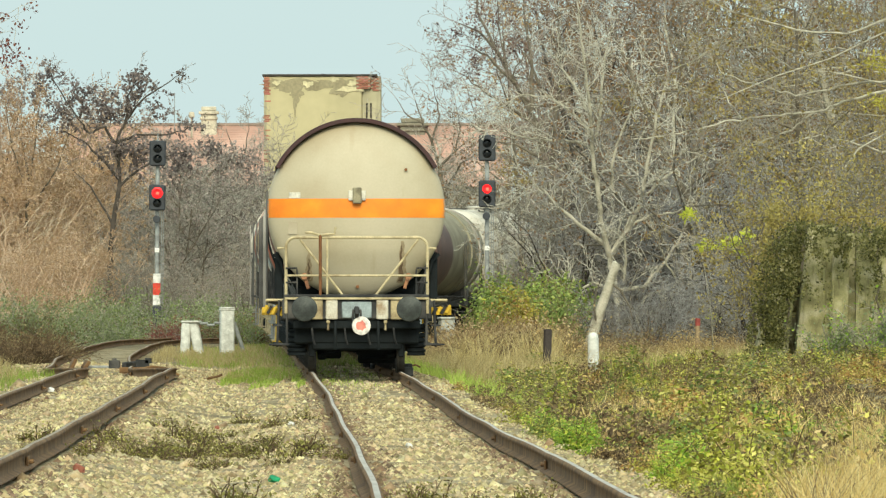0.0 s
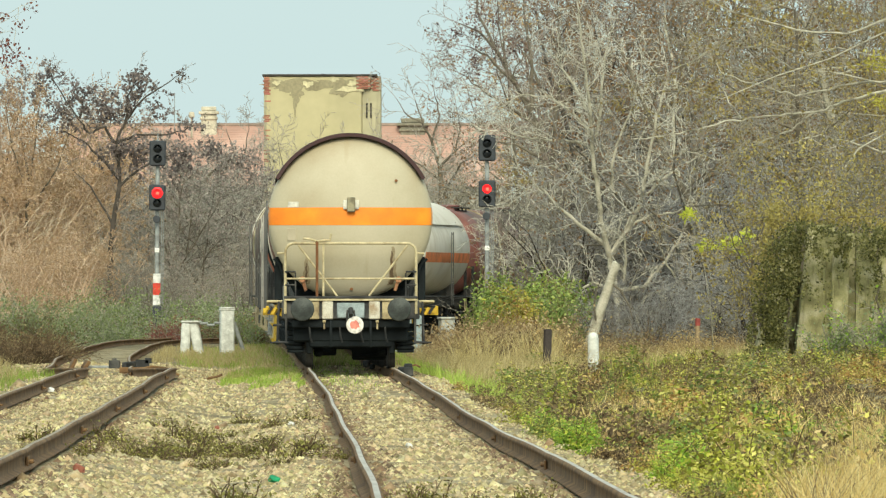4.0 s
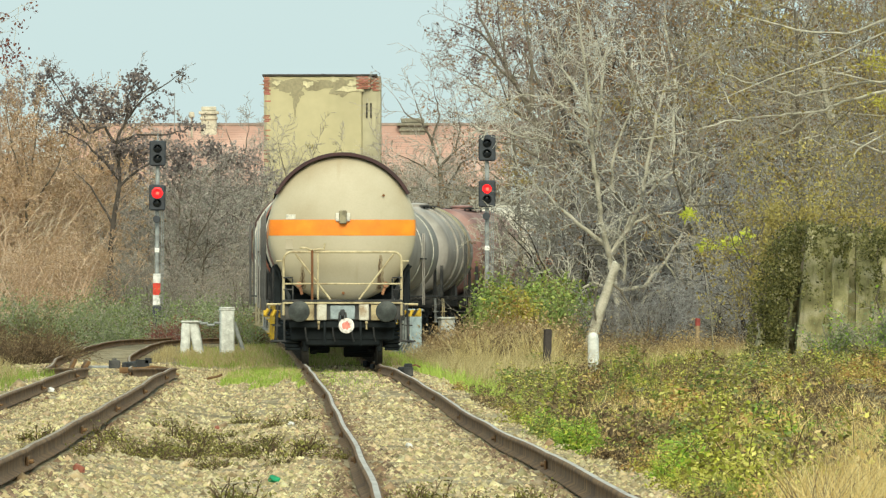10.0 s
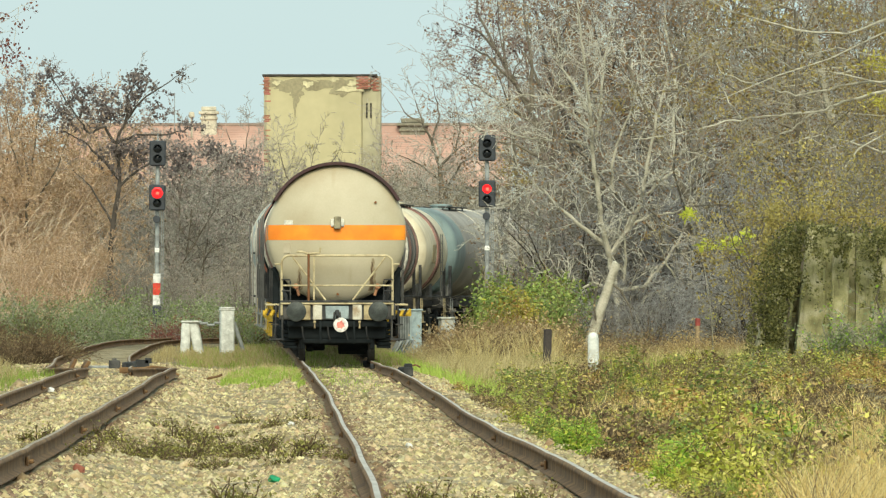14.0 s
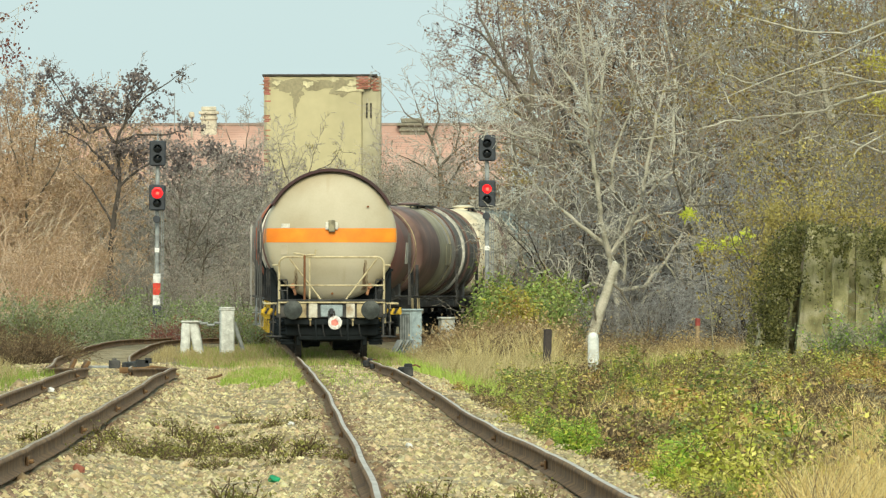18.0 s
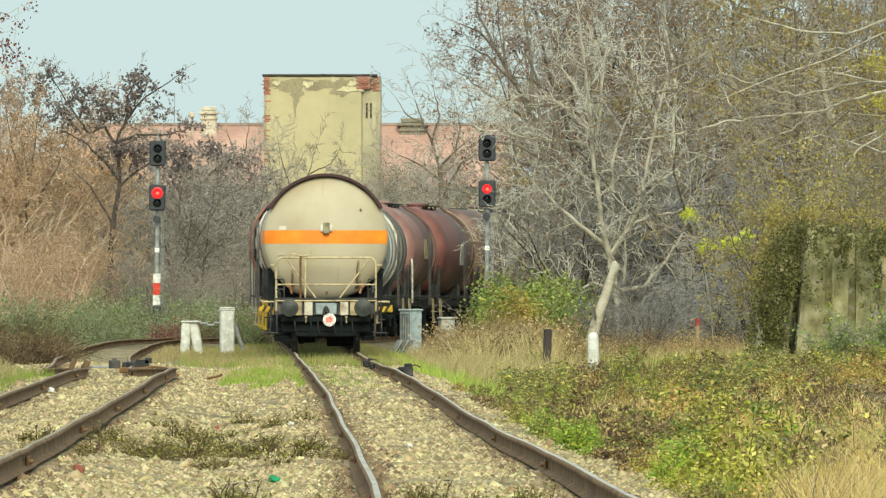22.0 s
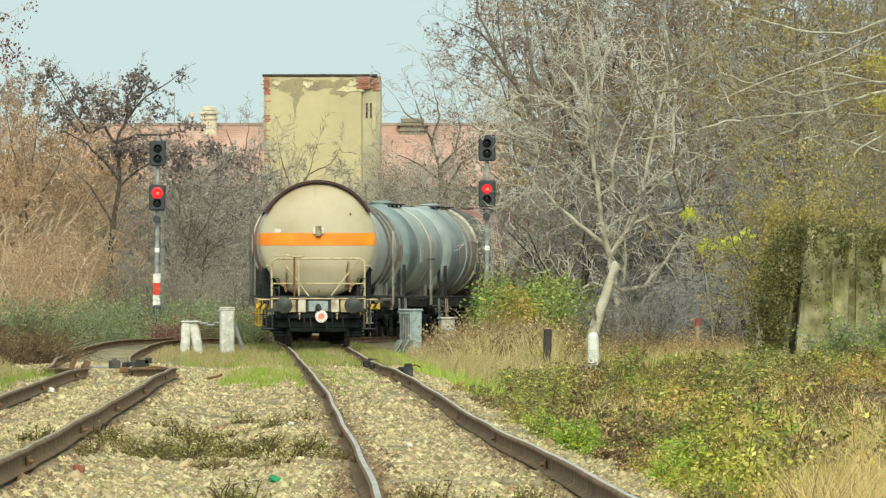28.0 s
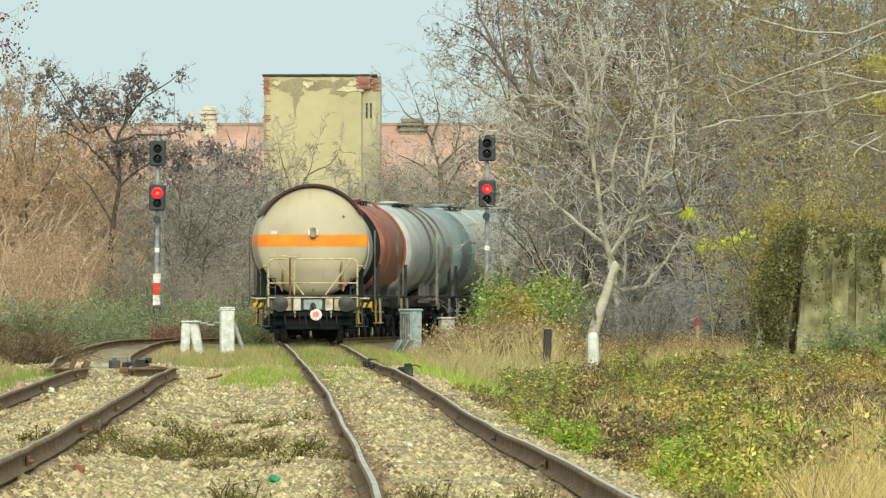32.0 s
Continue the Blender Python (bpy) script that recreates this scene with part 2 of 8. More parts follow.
M["wall_concrete"] = surface("mossy_concrete", (0.335, 0.318, 0.155), (0.195, 0.185, 0.085), 2.6, 60, 0.9, bump=0.4, bump_dist=0.02, light=(0.47, 0.43, 0.28), patch=0.3, streak=((0.13, 0.12, 0.06), (16, 16, 0.35), 0.56))
# buildings
M["plaster"] = surface("yellowed_plaster", (0.50, 0.445, 0.27), (0.42, 0.375, 0.235), 0.3, 2.2, 0.9, bump=0.1, light=(0.56, 0.50, 0.315), patch=0.9, grain=0.2)
M["plaster_bay"] = surface("greyed_plaster", (0.40, 0.365, 0.245), (0.31, 0.28, 0.19), 0.5, 3, 0.9, bump=0.1, grain=0.25, streak=((0.30, 0.27, 0.19), (2, 2, 0.25), 0.55))
M["plaster_stain"] = surface("damp_plaster", (0.34, 0.30, 0.19), (0.26, 0.225, 0.14), 1.2, 8, 0.9, bump=0.1, light=(0.41, 0.365, 0.235), patch=0.8)
M["plaster_pale"] = surface("peeled_pale_plaster", (0.62, 0.56, 0.36), None, 0.8, 8, 0.9, bump=0.2)
M["brick"] = surface("old_brick", (0.36, 0.15, 0.105), (0.27, 0.115, 0.08), 4, 30, 0.9, bump=0.3, piece=0.3)
M["mortar"] = surface("mortar", (0.33, 0.27, 0.2), None, 5, 40, 0.95, bump=0.3)
M["slot"] = surface("dark_opening", (0.05, 0.045, 0.035), None, 5, 40, 0.9, bump=0)
# distance haze is put into the roof's paler, pinker colour
M["roof_tile"] = surface("haze_paled_roof_tile", (0.49, 0.295, 0.235), (0.41, 0.245, 0.195), 0.5, 9, 0.9, bump=0.15, bump_dist=0.03, light=(0.56, 0.365, 0.30), grain=0.2)
M["roof_ridge"] = surface("ridge_tile", (0.30, 0.22, 0.18), None, 2, 20, 0.9, bump=0.3)
M["house_wall"] = surface("grey_render_wall", (0.36, 0.33, 0.25), None, 0.6, 10, 0.9, bump=0.2)
M["chimney"] = surface("pale_chimney_render", (0.55, 0.50, 0.40), (0.36, 0.32, 0.24), 1.4, 12, 0.9, bump=0.2)
M["cap"] = surface("dark_coping", (0.06, 0.052, 0.045), None, 2, 20, 0.9, bump=0.2)
# plants
M["bark_pale"] = surface("pale_bark", (0.48, 0.45, 0.355), (0.22, 0.20, 0.15), 3, 26, 0.9, bump=0.4, bump_dist=0.02, light=(0.62, 0.58, 0.48))
M["bark_mid"] = surface("weathered_grey_bark", (0.34, 0.315, 0.24), (0.17, 0.155, 0.115), 3, 26, 0.9, bump=0.5, bump_dist=0.02, light=(0.44, 0.41, 0.32))
M["bark_grey"] = surface("grey_brown_bark", (0.16, 0.135, 0.10), (0.09, 0.075, 0.055), 3, 26, 0.9, bump=0.4, light=(0.22, 0.19, 0.145))
M["bark_dark"] = surface("dark_bark", (0.075, 0.062, 0.052), (0.045, 0.037, 0.03), 3, 26, 0.9, bump=0.4)
M["twig_orange"] = leaf_material("orange_brown_twigs", (0.45, 0.305, 0.205), (0.60, 0.43, 0.305), (0.72, 0.585, 0.46), 0.9, 0)
M["twig_pale"] = leaf_material("pale_twigs", (0.42, 0.40, 0.335), (0.56, 0.535, 0.455), (0.72, 0.69, 0.60), 0.9, 0)
M["twig_brown"] = leaf_material("brown_twigs", (0.178, 0.163, 0.135), (0.26, 0.24, 0.203), (0.365, 0.342, 0.295), 0.9, 0)
M["twig_grey"] = leaf_material("grey_twigs", (0.25, 0.22, 0.165), (0.36, 0.325, 0.25), (0.49, 0.45, 0.365), 0.9, 0)
M["twig_umber"] = leaf_material("umber_twigs", (0.18, 0.145, 0.125), (0.265, 0.22, 0.19), (0.36, 0.305, 0.265), 0.9, 0)
# lightened for the haze over the left bank
M["twig_dark"] = leaf_material("dark_twigs", (0.26, 0.245, 0.21), (0.36, 0.34, 0.295), (0.48, 0.46, 0.405), 0.9, 0)
# dark stems also deepen the shade in the gaps between leaves
M["stem_dark"] = leaf_material("dark_bramble_stems", (0.075, 0.05, 0.03), (0.125, 0.085, 0.05), (0.21, 0.15, 0.085), 0.9, 0)
M["stem_warm"] = leaf_material("warm_brown_stems", (0.20, 0.135, 0.07), (0.31, 0.215, 0.11), (0.45, 0.34, 0.19), 0.9, 0)
# haze and the wood's shade are put into these two twig colours
M["twig_haze"] = leaf_material("hazed_grey_brown_twigs", (0.27, 0.235, 0.20), (0.36, 0.32, 0.275), (0.46, 0.42, 0.37), 0.9, 0)
M["twig_dusk"] = leaf_material("dusky_twigs", (0.185, 0.182, 0.18), (0.275, 0.27, 0.265), (0.385, 0.375, 0.37), 0.9, 0)
M["leaf_mauve"] = leaf_material("dark_mauve_leaves", (0.10, 0.07, 0.07), (0.17, 0.115, 0.105), (0.29, 0.19, 0.15))
M["twig_stem"] = leaf_material("straw_coloured_stems", (0.42, 0.33, 0.23), (0.52, 0.43, 0.32), (0.64, 0.56, 0.45), 0.9, 0)
M["leaf_brown"] = leaf_material("withered_brown_leaves", (0.19, 0.11, 0.06), (0.28, 0.165, 0.085), (0.38, 0.24, 0.12))
M["leaf_orange"] = leaf_material("orange_brown_leaves", (0.32, 0.20, 0.11), (0.47, 0.315, 0.18), (0.61, 0.455, 0.285))
M["leaf_dusk"] = leaf_material("dark_dusky_leaves", (0.15, 0.125, 0.122), (0.245, 0.205, 0.197), (0.36, 0.305, 0.285))
M["leaf_purple"] = leaf_material("dull_purple_brown_leaves", (0.21, 0.175, 0.162), (0.33, 0.275, 0.255), (0.47, 0.40, 0.365))
M["leaf_yellow"] = leaf_material("yellowing_leaves", (0.34, 0.29, 0.05), (0.48, 0.43, 0.08), (0.62, 0.55, 0.13))
M["leaf_tan"] = leaf_material("tan_dead_weeds", (0.33, 0.225, 0.10), (0.54, 0.39, 0.175), (0.74, 0.585, 0.29))
M["leaf_umber"] = leaf_material("umber_dead_weeds", (0.27, 0.195, 0.105), (0.46, 0.35, 0.195), (0.68, 0.55, 0.32))
M["leaf_rust"] = leaf_material("rusty_leaves", (0.30, 0.15, 0.05), (0.52, 0.32, 0.10), (0.74, 0.55, 0.22), 0.6, 0.3)
M["leaf_fresh"] = leaf_material("fresh_green_leaves", (0.17, 0.32, 0.03), (0.27, 0.45, 0.05), (0.42, 0.55, 0.09), 0.6, 0.35)
M["leaf_spring"] = leaf_material("soft_green_leaves", (0.145, 0.215, 0.05), (0.285, 0.38, 0.095), (0.46, 0.52, 0.165), 0.55, 0.3)
# undergrowth green, brightened as the haze on the bank brightens it
M["leaf_sage"] = leaf_material("dull_green_undergrowth_leaves", (0.19, 0.23, 0.12), (0.295, 0.345, 0.185), (0.42, 0.46, 0.265))
M["leaf_dead"] = leaf_material("dead_leaves", (0.11, 0.075, 0.045), (0.18, 0.125, 0.07), (0.28, 0.20, 0.11))
M["leaf_red"] = leaf_material("dark_red_leaves", (0.14, 0.045, 0.04), (0.20, 0.07, 0.055), (0.26, 0.12, 0.08))
M["leaf_ochre"] = leaf_material("ochre_leaves", (0.19, 0.13, 0.06), (0.32, 0.24, 0.09), (0.47, 0.39, 0.14))
M["leaf_straw"] = leaf_material("yellow_olive_leaves", (0.25, 0.20, 0.06), (0.42, 0.345, 0.11), (0.60, 0.51, 0.18))
M["leaf_lime"] = leaf_material("lime_leaves", (0.42, 0.46, 0.06), (0.55, 0.58, 0.08), (0.68, 0.66, 0.12))
M["leaf_green"] = leaf_material("green_leaves", (0.13, 0.20, 0.05), (0.21, 0.29, 0.075), (0.32, 0.39, 0.12))
# wide range: lit highlights and shaded leaves are put into the colours
M["leaf_bramble"] = leaf_material("bramble_leaves", (0.14, 0.14, 0.03), (0.38, 0.35, 0.065), (0.80, 0.735, 0.21), 0.5, 0.3)
M["leaf_dull"] = leaf_material("dull_olive_leaves", (0.21, 0.18, 0.09), (0.30, 0.255, 0.13), (0.40, 0.34, 0.18))
M["grass_green"] = leaf_material("fresh_grass", (0.21, 0.30, 0.045), (0.33, 0.44, 0.075), (0.47, 0.55, 0.14))
M["grass_dry"] = leaf_material("dry_straw_grass", (0.38, 0.295, 0.13), (0.56, 0.455, 0.21), (0.70, 0.595, 0.33))
M["grass_gold"] = leaf_material("golden_straw", (0.44, 0.29, 0.10), (0.74, 0.545, 0.21), (0.92, 0.77, 0.40))
M["weed"] = leaf_material("dark_weeds", (0.09, 0.085, 0.025), (0.23, 0.215, 0.055), (0.50, 0.46, 0.15))
M["ivy"] = leaf_material("ivy_leaves", (0.05, 0.056, 0.022), (0.13, 0.132, 0.045), (0.30, 0.28, 0.10), 0.5)
M["litter_green"] = surface("green_plastic", (0.02, 0.30, 0.14), None, 8, 60, 0.35, bump=0)
M["litter_white"] = surface("white_plastic", (0.72, 0.72, 0.70), None, 8, 60, 0.4, bump=0.05)
M["litter_red"] = surface("red_brown_rag", (0.35, 0.13, 0.09), None, 8, 60, 0.8, bump=0.1)
# ---- mesh tools ----
class Geo:
    """Gathers vertices and faces of one mesh."""

    def __init__(self):
        self.v, self.f, self.k = [], [], []

    def add(self, verts, faces, slot=0):
        o = len(self.v)
        self.v.extend(verts)
        self.f.extend([tuple(i + o for i in f) for f in faces])
        self.k.extend([slot] * len(faces))
        return self

    def box(self, c, size, bevel=0.01, rot=None, slot=0):
        h = [s / 2 for s in size]
        b = min(bevel, min(h) * 0.6)
        verts, idx = [], {}
        for sx in (-1, 1):
            for sy in (-1, 1):
                for sz in (-1, 1):
                    s = (sx, sy, sz)
                    for a in range(3):
                        p = [s[i] * (h[i] if i == a else h[i] - b) for i in range(3)]
                        idx[(s, a)] = len(verts)
                        verts.append(Vector(p))
        faces = []
        for a in range(3):
            u, w = (a + 1) % 3, (a + 2) % 3
            for sa in (-1, 1):
                ring = []
                for su, sw in ((-1, -1), (1, -1), (1, 1), (-1, 1)):
                    s = [0, 0, 0]
                    s[a], s[u], s[w] = sa, su, sw
                    ring.append(idx[(tuple(s), a)])
                faces.append(ring if sa > 0 else ring[::-1])
            for su in (-1, 1):
                for sw in (-1, 1):
                    s0, s1 = [0, 0, 0], [0, 0, 0]
                    s0[u], s0[w], s1[u], s1[w] = su, sw, su, sw
                    s0[a], s1[a] = -1, 1
                    q = [idx[(tuple(s0), u)], idx[(tuple(s1), u)], idx[(tuple(s1), w)], idx[(tuple(s0), w)]]
                    faces.append(q if su * sw < 0 else q[::-1])
        for sx in (-1, 1):
            for sy in (-1, 1):
                for sz in (-1, 1):
                    s = (sx, sy, sz)
                    t = [idx[(s, 0)], idx[(s, 1)], idx[(s, 2)]]
                    faces.append(t if sx * sy * sz > 0 else t[::-1])
        m = rot.to_matrix() if rot else None
        c = Vector(c)
        return self.add([(m @ p if m else p) + c for p in verts], faces, slot)

    def lathe(self, profile, axis="y", c=(0, 0, 0), n=24, a0=0.0, a1=360.0, slot=0, slots=None):
        """profile: (along the axis, radius). Turned about the axis through c; a1 - a0 < 360 leaves it open."""
        full = abs(a1 - a0) >= 359.9
        m = n if full else n + 1
        verts, faces = [], []
        for t, r in profile:
            for i in range(m):
                a = radians(a0 + (a1 - a0) * i / n)
                u, w = r * math.cos(a), r * math.sin(a)
                p = {"y": (u, t, w), "z": (u, w, t), "x": (t, u, w)}[axis]
                verts.append((p[0] + c[0], p[1] + c[1], p[2] + c[2]))
        o = len(self.v)
        self.v.extend(verts)
        for j in range(len(profile) - 1):
            for i in range(n):
                a, b = j * m + i, j * m + (i + 1) % m
                q = (a, b, b + m, a + m)
                self.f.append(tuple(x + o for x in (q[::-1] if axis == "z" else q)))
                self.k.append(slots[j] if slots else slot)
        return self

    def cyl(self, p0, p1, r0, r1=None, n=10, slot=0, cap=True):
        r1 = r0 if r1 is None else r1
        p0, p1 = Vector(p0), Vector(p1)
        d = (p1 - p0).normalized()
        u = d.orthogonal().normalized()
        w = d.cross(u)
        verts = []
        for p, r in ((p0, r0), (p1, r1)):
            for i in range(n):
                a = 2 * math.pi * i / n
                verts.append(p + r * (math.cos(a) * u + math.sin(a) * w))
        faces = [(i, (i + 1) % n, n + (i + 1) % n, n + i) for i in range(n)]
        if cap:
            faces += [tuple(range(n))[::-1], tuple(range(n, 2 * n))]
        return self.add(verts, faces, slot)

    def tube(self, pts, r, n=8, slot=0):
        pts = [Vector(p) for p in pts]
        verts, faces = [], []
        u = None
        for i, p in enumerate(pts):
            d = (pts[min(i + 1, len(pts) - 1)] - pts[max(i - 1, 0)]).normalized()
            u = d.orthogonal().normalized() if u is None else (u - d * u.dot(d)).normalized()
            w = d.cross(u)
            rr = r[i] if isinstance(r, (list, tuple)) else r
            for k in range(n):
                a = 2 * math.pi * k / n
                verts.append(p + rr * (math.cos(a) * u + math.sin(a) * w))
        for i in range(len(pts) - 1):
            for k in range(n):
                a, b = i * n + k, i * n + (k + 1) % n
                faces.append((a, b, b + n, a + n))
        faces += [tuple(range(n))[::-1], tuple(range((len(pts) - 1) * n, len(pts) * n))]
        return self.add(verts, faces, slot)

    def mesh(self, name, mats, smooth=False, angle=40):
        me = bpy.data.meshes.new(name)
        me.from_pydata([tuple(v) for v in self.v], [], self.f)
        for m in (mats if isinstance(mats, (list, tuple)) else [mats]):
            me.materials.append(m)
        if max(self.k, default=0):
            me.polygons.foreach_set("material_index", self.k)
        if smooth:
            me.polygons.foreach_set("use_smooth", [True] * len(self.f))
            me.set_sharp_from_angle(angle=radians(angle))
        me.update()
        return me


def raw_mesh(name, verts, faces, mats, smooth=False, slots=None):
    """A mesh from numpy arrays: vertices (n, 3) and faces (m, 3 or 4)."""
    me = bpy.data.meshes.new(name)
    verts, faces = np.asarray(verts, dtype=np.float32), np.asarray(faces, dtype=np.int32)
    k = faces.shape[1]
    me.vertices.add(len(verts))
    me.vertices.foreach_set("co", verts.ravel())
    me.loops.add(faces.size)
    me.loops.foreach_set("vertex_index", faces.ravel())
    me.polygons.add(len(faces))
    me.polygons.foreach_set("loop_start", np.arange(0, faces.size, k, dtype=np.int32))
    for m in (mats if isinstance(mats, (list, tuple)) else [mats]):
        me.materials.append(m)
    if slots is not None:
        me.polygons.foreach_set("material_index", np.asarray(slots, dtype=np.int32))
    if smooth:
        me.polygons.foreach_set("use_smooth", np.ones(len(faces), dtype=bool))
    me.update(calc_edges=True)
    return me


def thing(name, label, category, group="", at=None, kind=""):
    ob = new(name)
    ob.empty_display_size = 0.2
    if at is not None:
        ob.matrix_basis = at
    return tagged(ob, label, category, group, kind)


def part(name, geo, mats, parent, label="", smooth=False, at=None, angle=40):
    """Links a Geo or a mesh as one mesh object under a thing or a part."""
    me = geo.mesh(name, mats, smooth, angle) if isinstance(geo, Geo) else geo
    ob = new(name, me)
    ob.parent = parent
    if at is not None:
        ob.matrix_basis = at
    return tagged(ob, label)
# ---- the plan: two tracks leaving the viewer, bending to the right in the distance ----
def knots(pairs):
    """A smooth curve through (y, value) knots."""
    ys, vs = np.array([p[0] for p in pairs], float), np.array([p[1] for p in pairs], float)
    sl = np.gradient(vs, ys)

    def at(y):
        y = np.clip(np.asarray(y, float), ys[0], ys[-1])
        i = np.clip(np.searchsorted(ys, y) - 1, 0, len(ys) - 2)
        h = ys[i + 1] - ys[i]
        t = (y - ys[i]) / h
        return ((2 * t**3 - 3 * t**2 + 1) * vs[i] + (t**3 - 2 * t**2 + t) * h * sl[i]
                + (-2 * t**3 + 3 * t**2) * vs[i + 1] + (t**3 - t**2) * h * sl[i + 1])
    return at


CURVE_START, CURVE_RADIUS = 341.5, 300.0
_main_near = knots([(-60, 1.85), (0, 1.15), (40, 0.72), (71, 0.376), (93, 0.134), (112, -0.094), (136, -0.411), (168, -0.84),
                    (204, -1.451), (230, -1.81), (260, -2.27), (293, -2.854), (321, -3.40)])
_left_near = knots([(-60, -3.0), (0, -3.35), (40, -3.6), (88, -3.95), (149, -4.69), (185, -5.08), (203, -5.28), (208, -5.38),
                    (211, -5.8), (214, -6.2), (219, -6.4), (226, -6.55), (250, -7.22), (298, -8.2), (321, -8.5), (335, -8.62)])
main_z = knots([(-60, -1.12), (71, -1.116), (82, -1.126), (93, -1.142), (112, -1.19), (136, -1.21), (168, -1.17), (204, -1.077),
                (216, -1.078), (230, -1.115), (245, -1.134), (260.6, -1.137), (275, -1.108), (293, -1.05), (321, -0.966), (337, -0.925), (360, -0.91), (600, -0.91)])
left_z = knots([(-60, -1.09), (88, -1.09), (149, -1.075), (207, -1.02), (219, -1.085), (228, -1.07), (260, -1.05), (300, -1.03), (330, -0.97), (600, -0.95)])


def main_x(y):
    y = np.asarray(y, float)
    far = -3.40 - 0.025 * (y - 321) + np.maximum(0, y - CURVE_START) ** 2 / (2 * CURVE_RADIUS)
    return np.where(y < 321, _main_near(y), far)


def left_x(y):
    y = np.asarray(y, float)
    far = -8.62 - 0.004 * (y - 335) + np.maximum(0, y - 345) ** 2 / (2 * CURVE_RADIUS)
    return np.where(y < 335, _left_near(y), far)


TRACK_Y = np.concatenate([np.arange(-60, 480.1, 0.5)])
TRACK_X, TRACK_Z = main_x(TRACK_Y), main_z(TRACK_Y)
TRACK_S = np.concatenate([[0], np.cumsum(np.sqrt(np.diff(TRACK_Y) ** 2 + np.diff(TRACK_X) ** 2))])
S_AT_REAR = float(np.interp(204.0, TRACK_Y, TRACK_S)) - 204.0


def on_track(s):
    """The place on the main track, s metres along it (s is about y)."""
    s = s + S_AT_REAR
    return Vector((float(np.interp(s, TRACK_S, TRACK_X)), float(np.interp(s, TRACK_S, TRACK_Y)), float(np.interp(s, TRACK_S, TRACK_Z))))


def ground_z(x, y):
    """The height of the ground: ballast at the tracks, a low bank to the right, a rise to the far left."""
    x, y = np.asarray(x, float), np.asarray(y, float)
    zm, zl = main_z(y) - 0.17, left_z(y) - 0.17
    dm, dl = x - main_x(y), x - left_x(y)
    f = np.clip((x - left_x(y)) / np.maximum(main_x(y) - left_x(y), 0.5), 0, 1)
    z = zl * (1 - f) + zm * f
    z = z - 0.10 * np.exp(-((f - 0.5) / 0.16) ** 2)
    z = z - 0.22 * np.clip((dm - 1.5) / 0.8, 0, 1) + 0.05 * np.clip(dm - 2.6, 0, 3) + 0.04 * np.clip(dm - 6, 0, 30)
    z = z - 0.15 * np.clip((-dl - 1.6) / 0.8, 0, 1) + 0.05 * np.clip(-dl - 3, 0, 30)
    return z



def ground_sheet():
    xs = np.concatenate([[-2500, -900, -350, -150, -70, -40, -25], np.arange(-17, 14.01, 0.2), [18, 25, 40, 70, 150, 350, 900, 2500]])
    ys = np.concatenate([[-600, -250, -120, -60, -20, 10, 30, 45], np.arange(52, 200, 0.5), np.arange(200, 420, 1.0), np.arange(420, 600, 6), [650, 750, 900, 1200, 1700, 2500, 4000]])
    gx, gy = np.meshgrid(xs, ys)
    gz = ground_z(gx, np.clip(gy, -60, 480))
    rng = np.random.RandomState(4)
    near = (gy > 50) & (gy < 420) & (np.abs(gx) < 17)
    for amp, cell in ((0.022, 1), (0.035, 4)):
        r = rng.rand(len(ys) // cell + 2, len(xs) // cell + 2)
        iy, ix = np.arange(len(ys)) / cell, np.arange(len(xs)) / cell
        y0, x0 = iy.astype(int), ix.astype(int)
        fy, fx = (iy - y0)[:, None], (ix - x0)[None, :]
        v = (r[y0][:, x0] * (1 - fy) * (1 - fx) + r[y0 + 1][:, x0] * fy * (1 - fx) + r[y0][:, x0 + 1] * (1 - fy) * fx + r[y0 + 1][:, x0 + 1] * fy * fx)
        gz += np.where(near, amp * (v - 0.6), 0)
    ny, nx = gx.shape
    idx = np.arange(ny * nx).reshape(ny, nx)
    faces = np.stack([idx[:-1, :-1], idx[:-1, 1:], idx[1:, 1:], idx[1:, :-1]], -1).reshape(-1, 4)
    cx, cy = (gx[:-1, :-1] + gx[1:, 1:]) / 2, (gy[:-1, :-1] + gy[1:, 1:]) / 2
    yy = np.clip(cy, -60, 480)
    edge = 0.25 * np.sin(cy * 0.37) + 0.2 * np.sin(cy * 1.13 + 1)
    stony = (cx < main_x(yy) + 1.75 + edge) & (cx > left_x(yy) - 1.7 + edge) & (cy < np.where(cx < main_x(yy) - 1.6, 335, 285))
    me = raw_mesh("ground", np.stack([gx, gy, gz], -1).reshape(-1, 3), faces, [M["soil"], M["ballast"]], True, stony.reshape(-1).astype(int))
    ob = new("ground", me)
    tagged(ob, "stony ballast bed and dark overgrown soil", "ground", "", "structure")


ground_sheet()

# rail profile (across, up from the rail's top), a worn vignole rail
RAIL = [(-0.066, -0.16), (0.066, -0.16), (0.066, -0.148), (0.012, -0.125), (0.010, -0.045), (0.035, -0.035), (0.035, -0.014), (0.019, 0.0),
        (-0.019, 0.0), (-0.035, -0.014), (-0.035, -0.035), (-0.010, -0.045), (-0.012, -0.125), (-0.066, -0.148)]


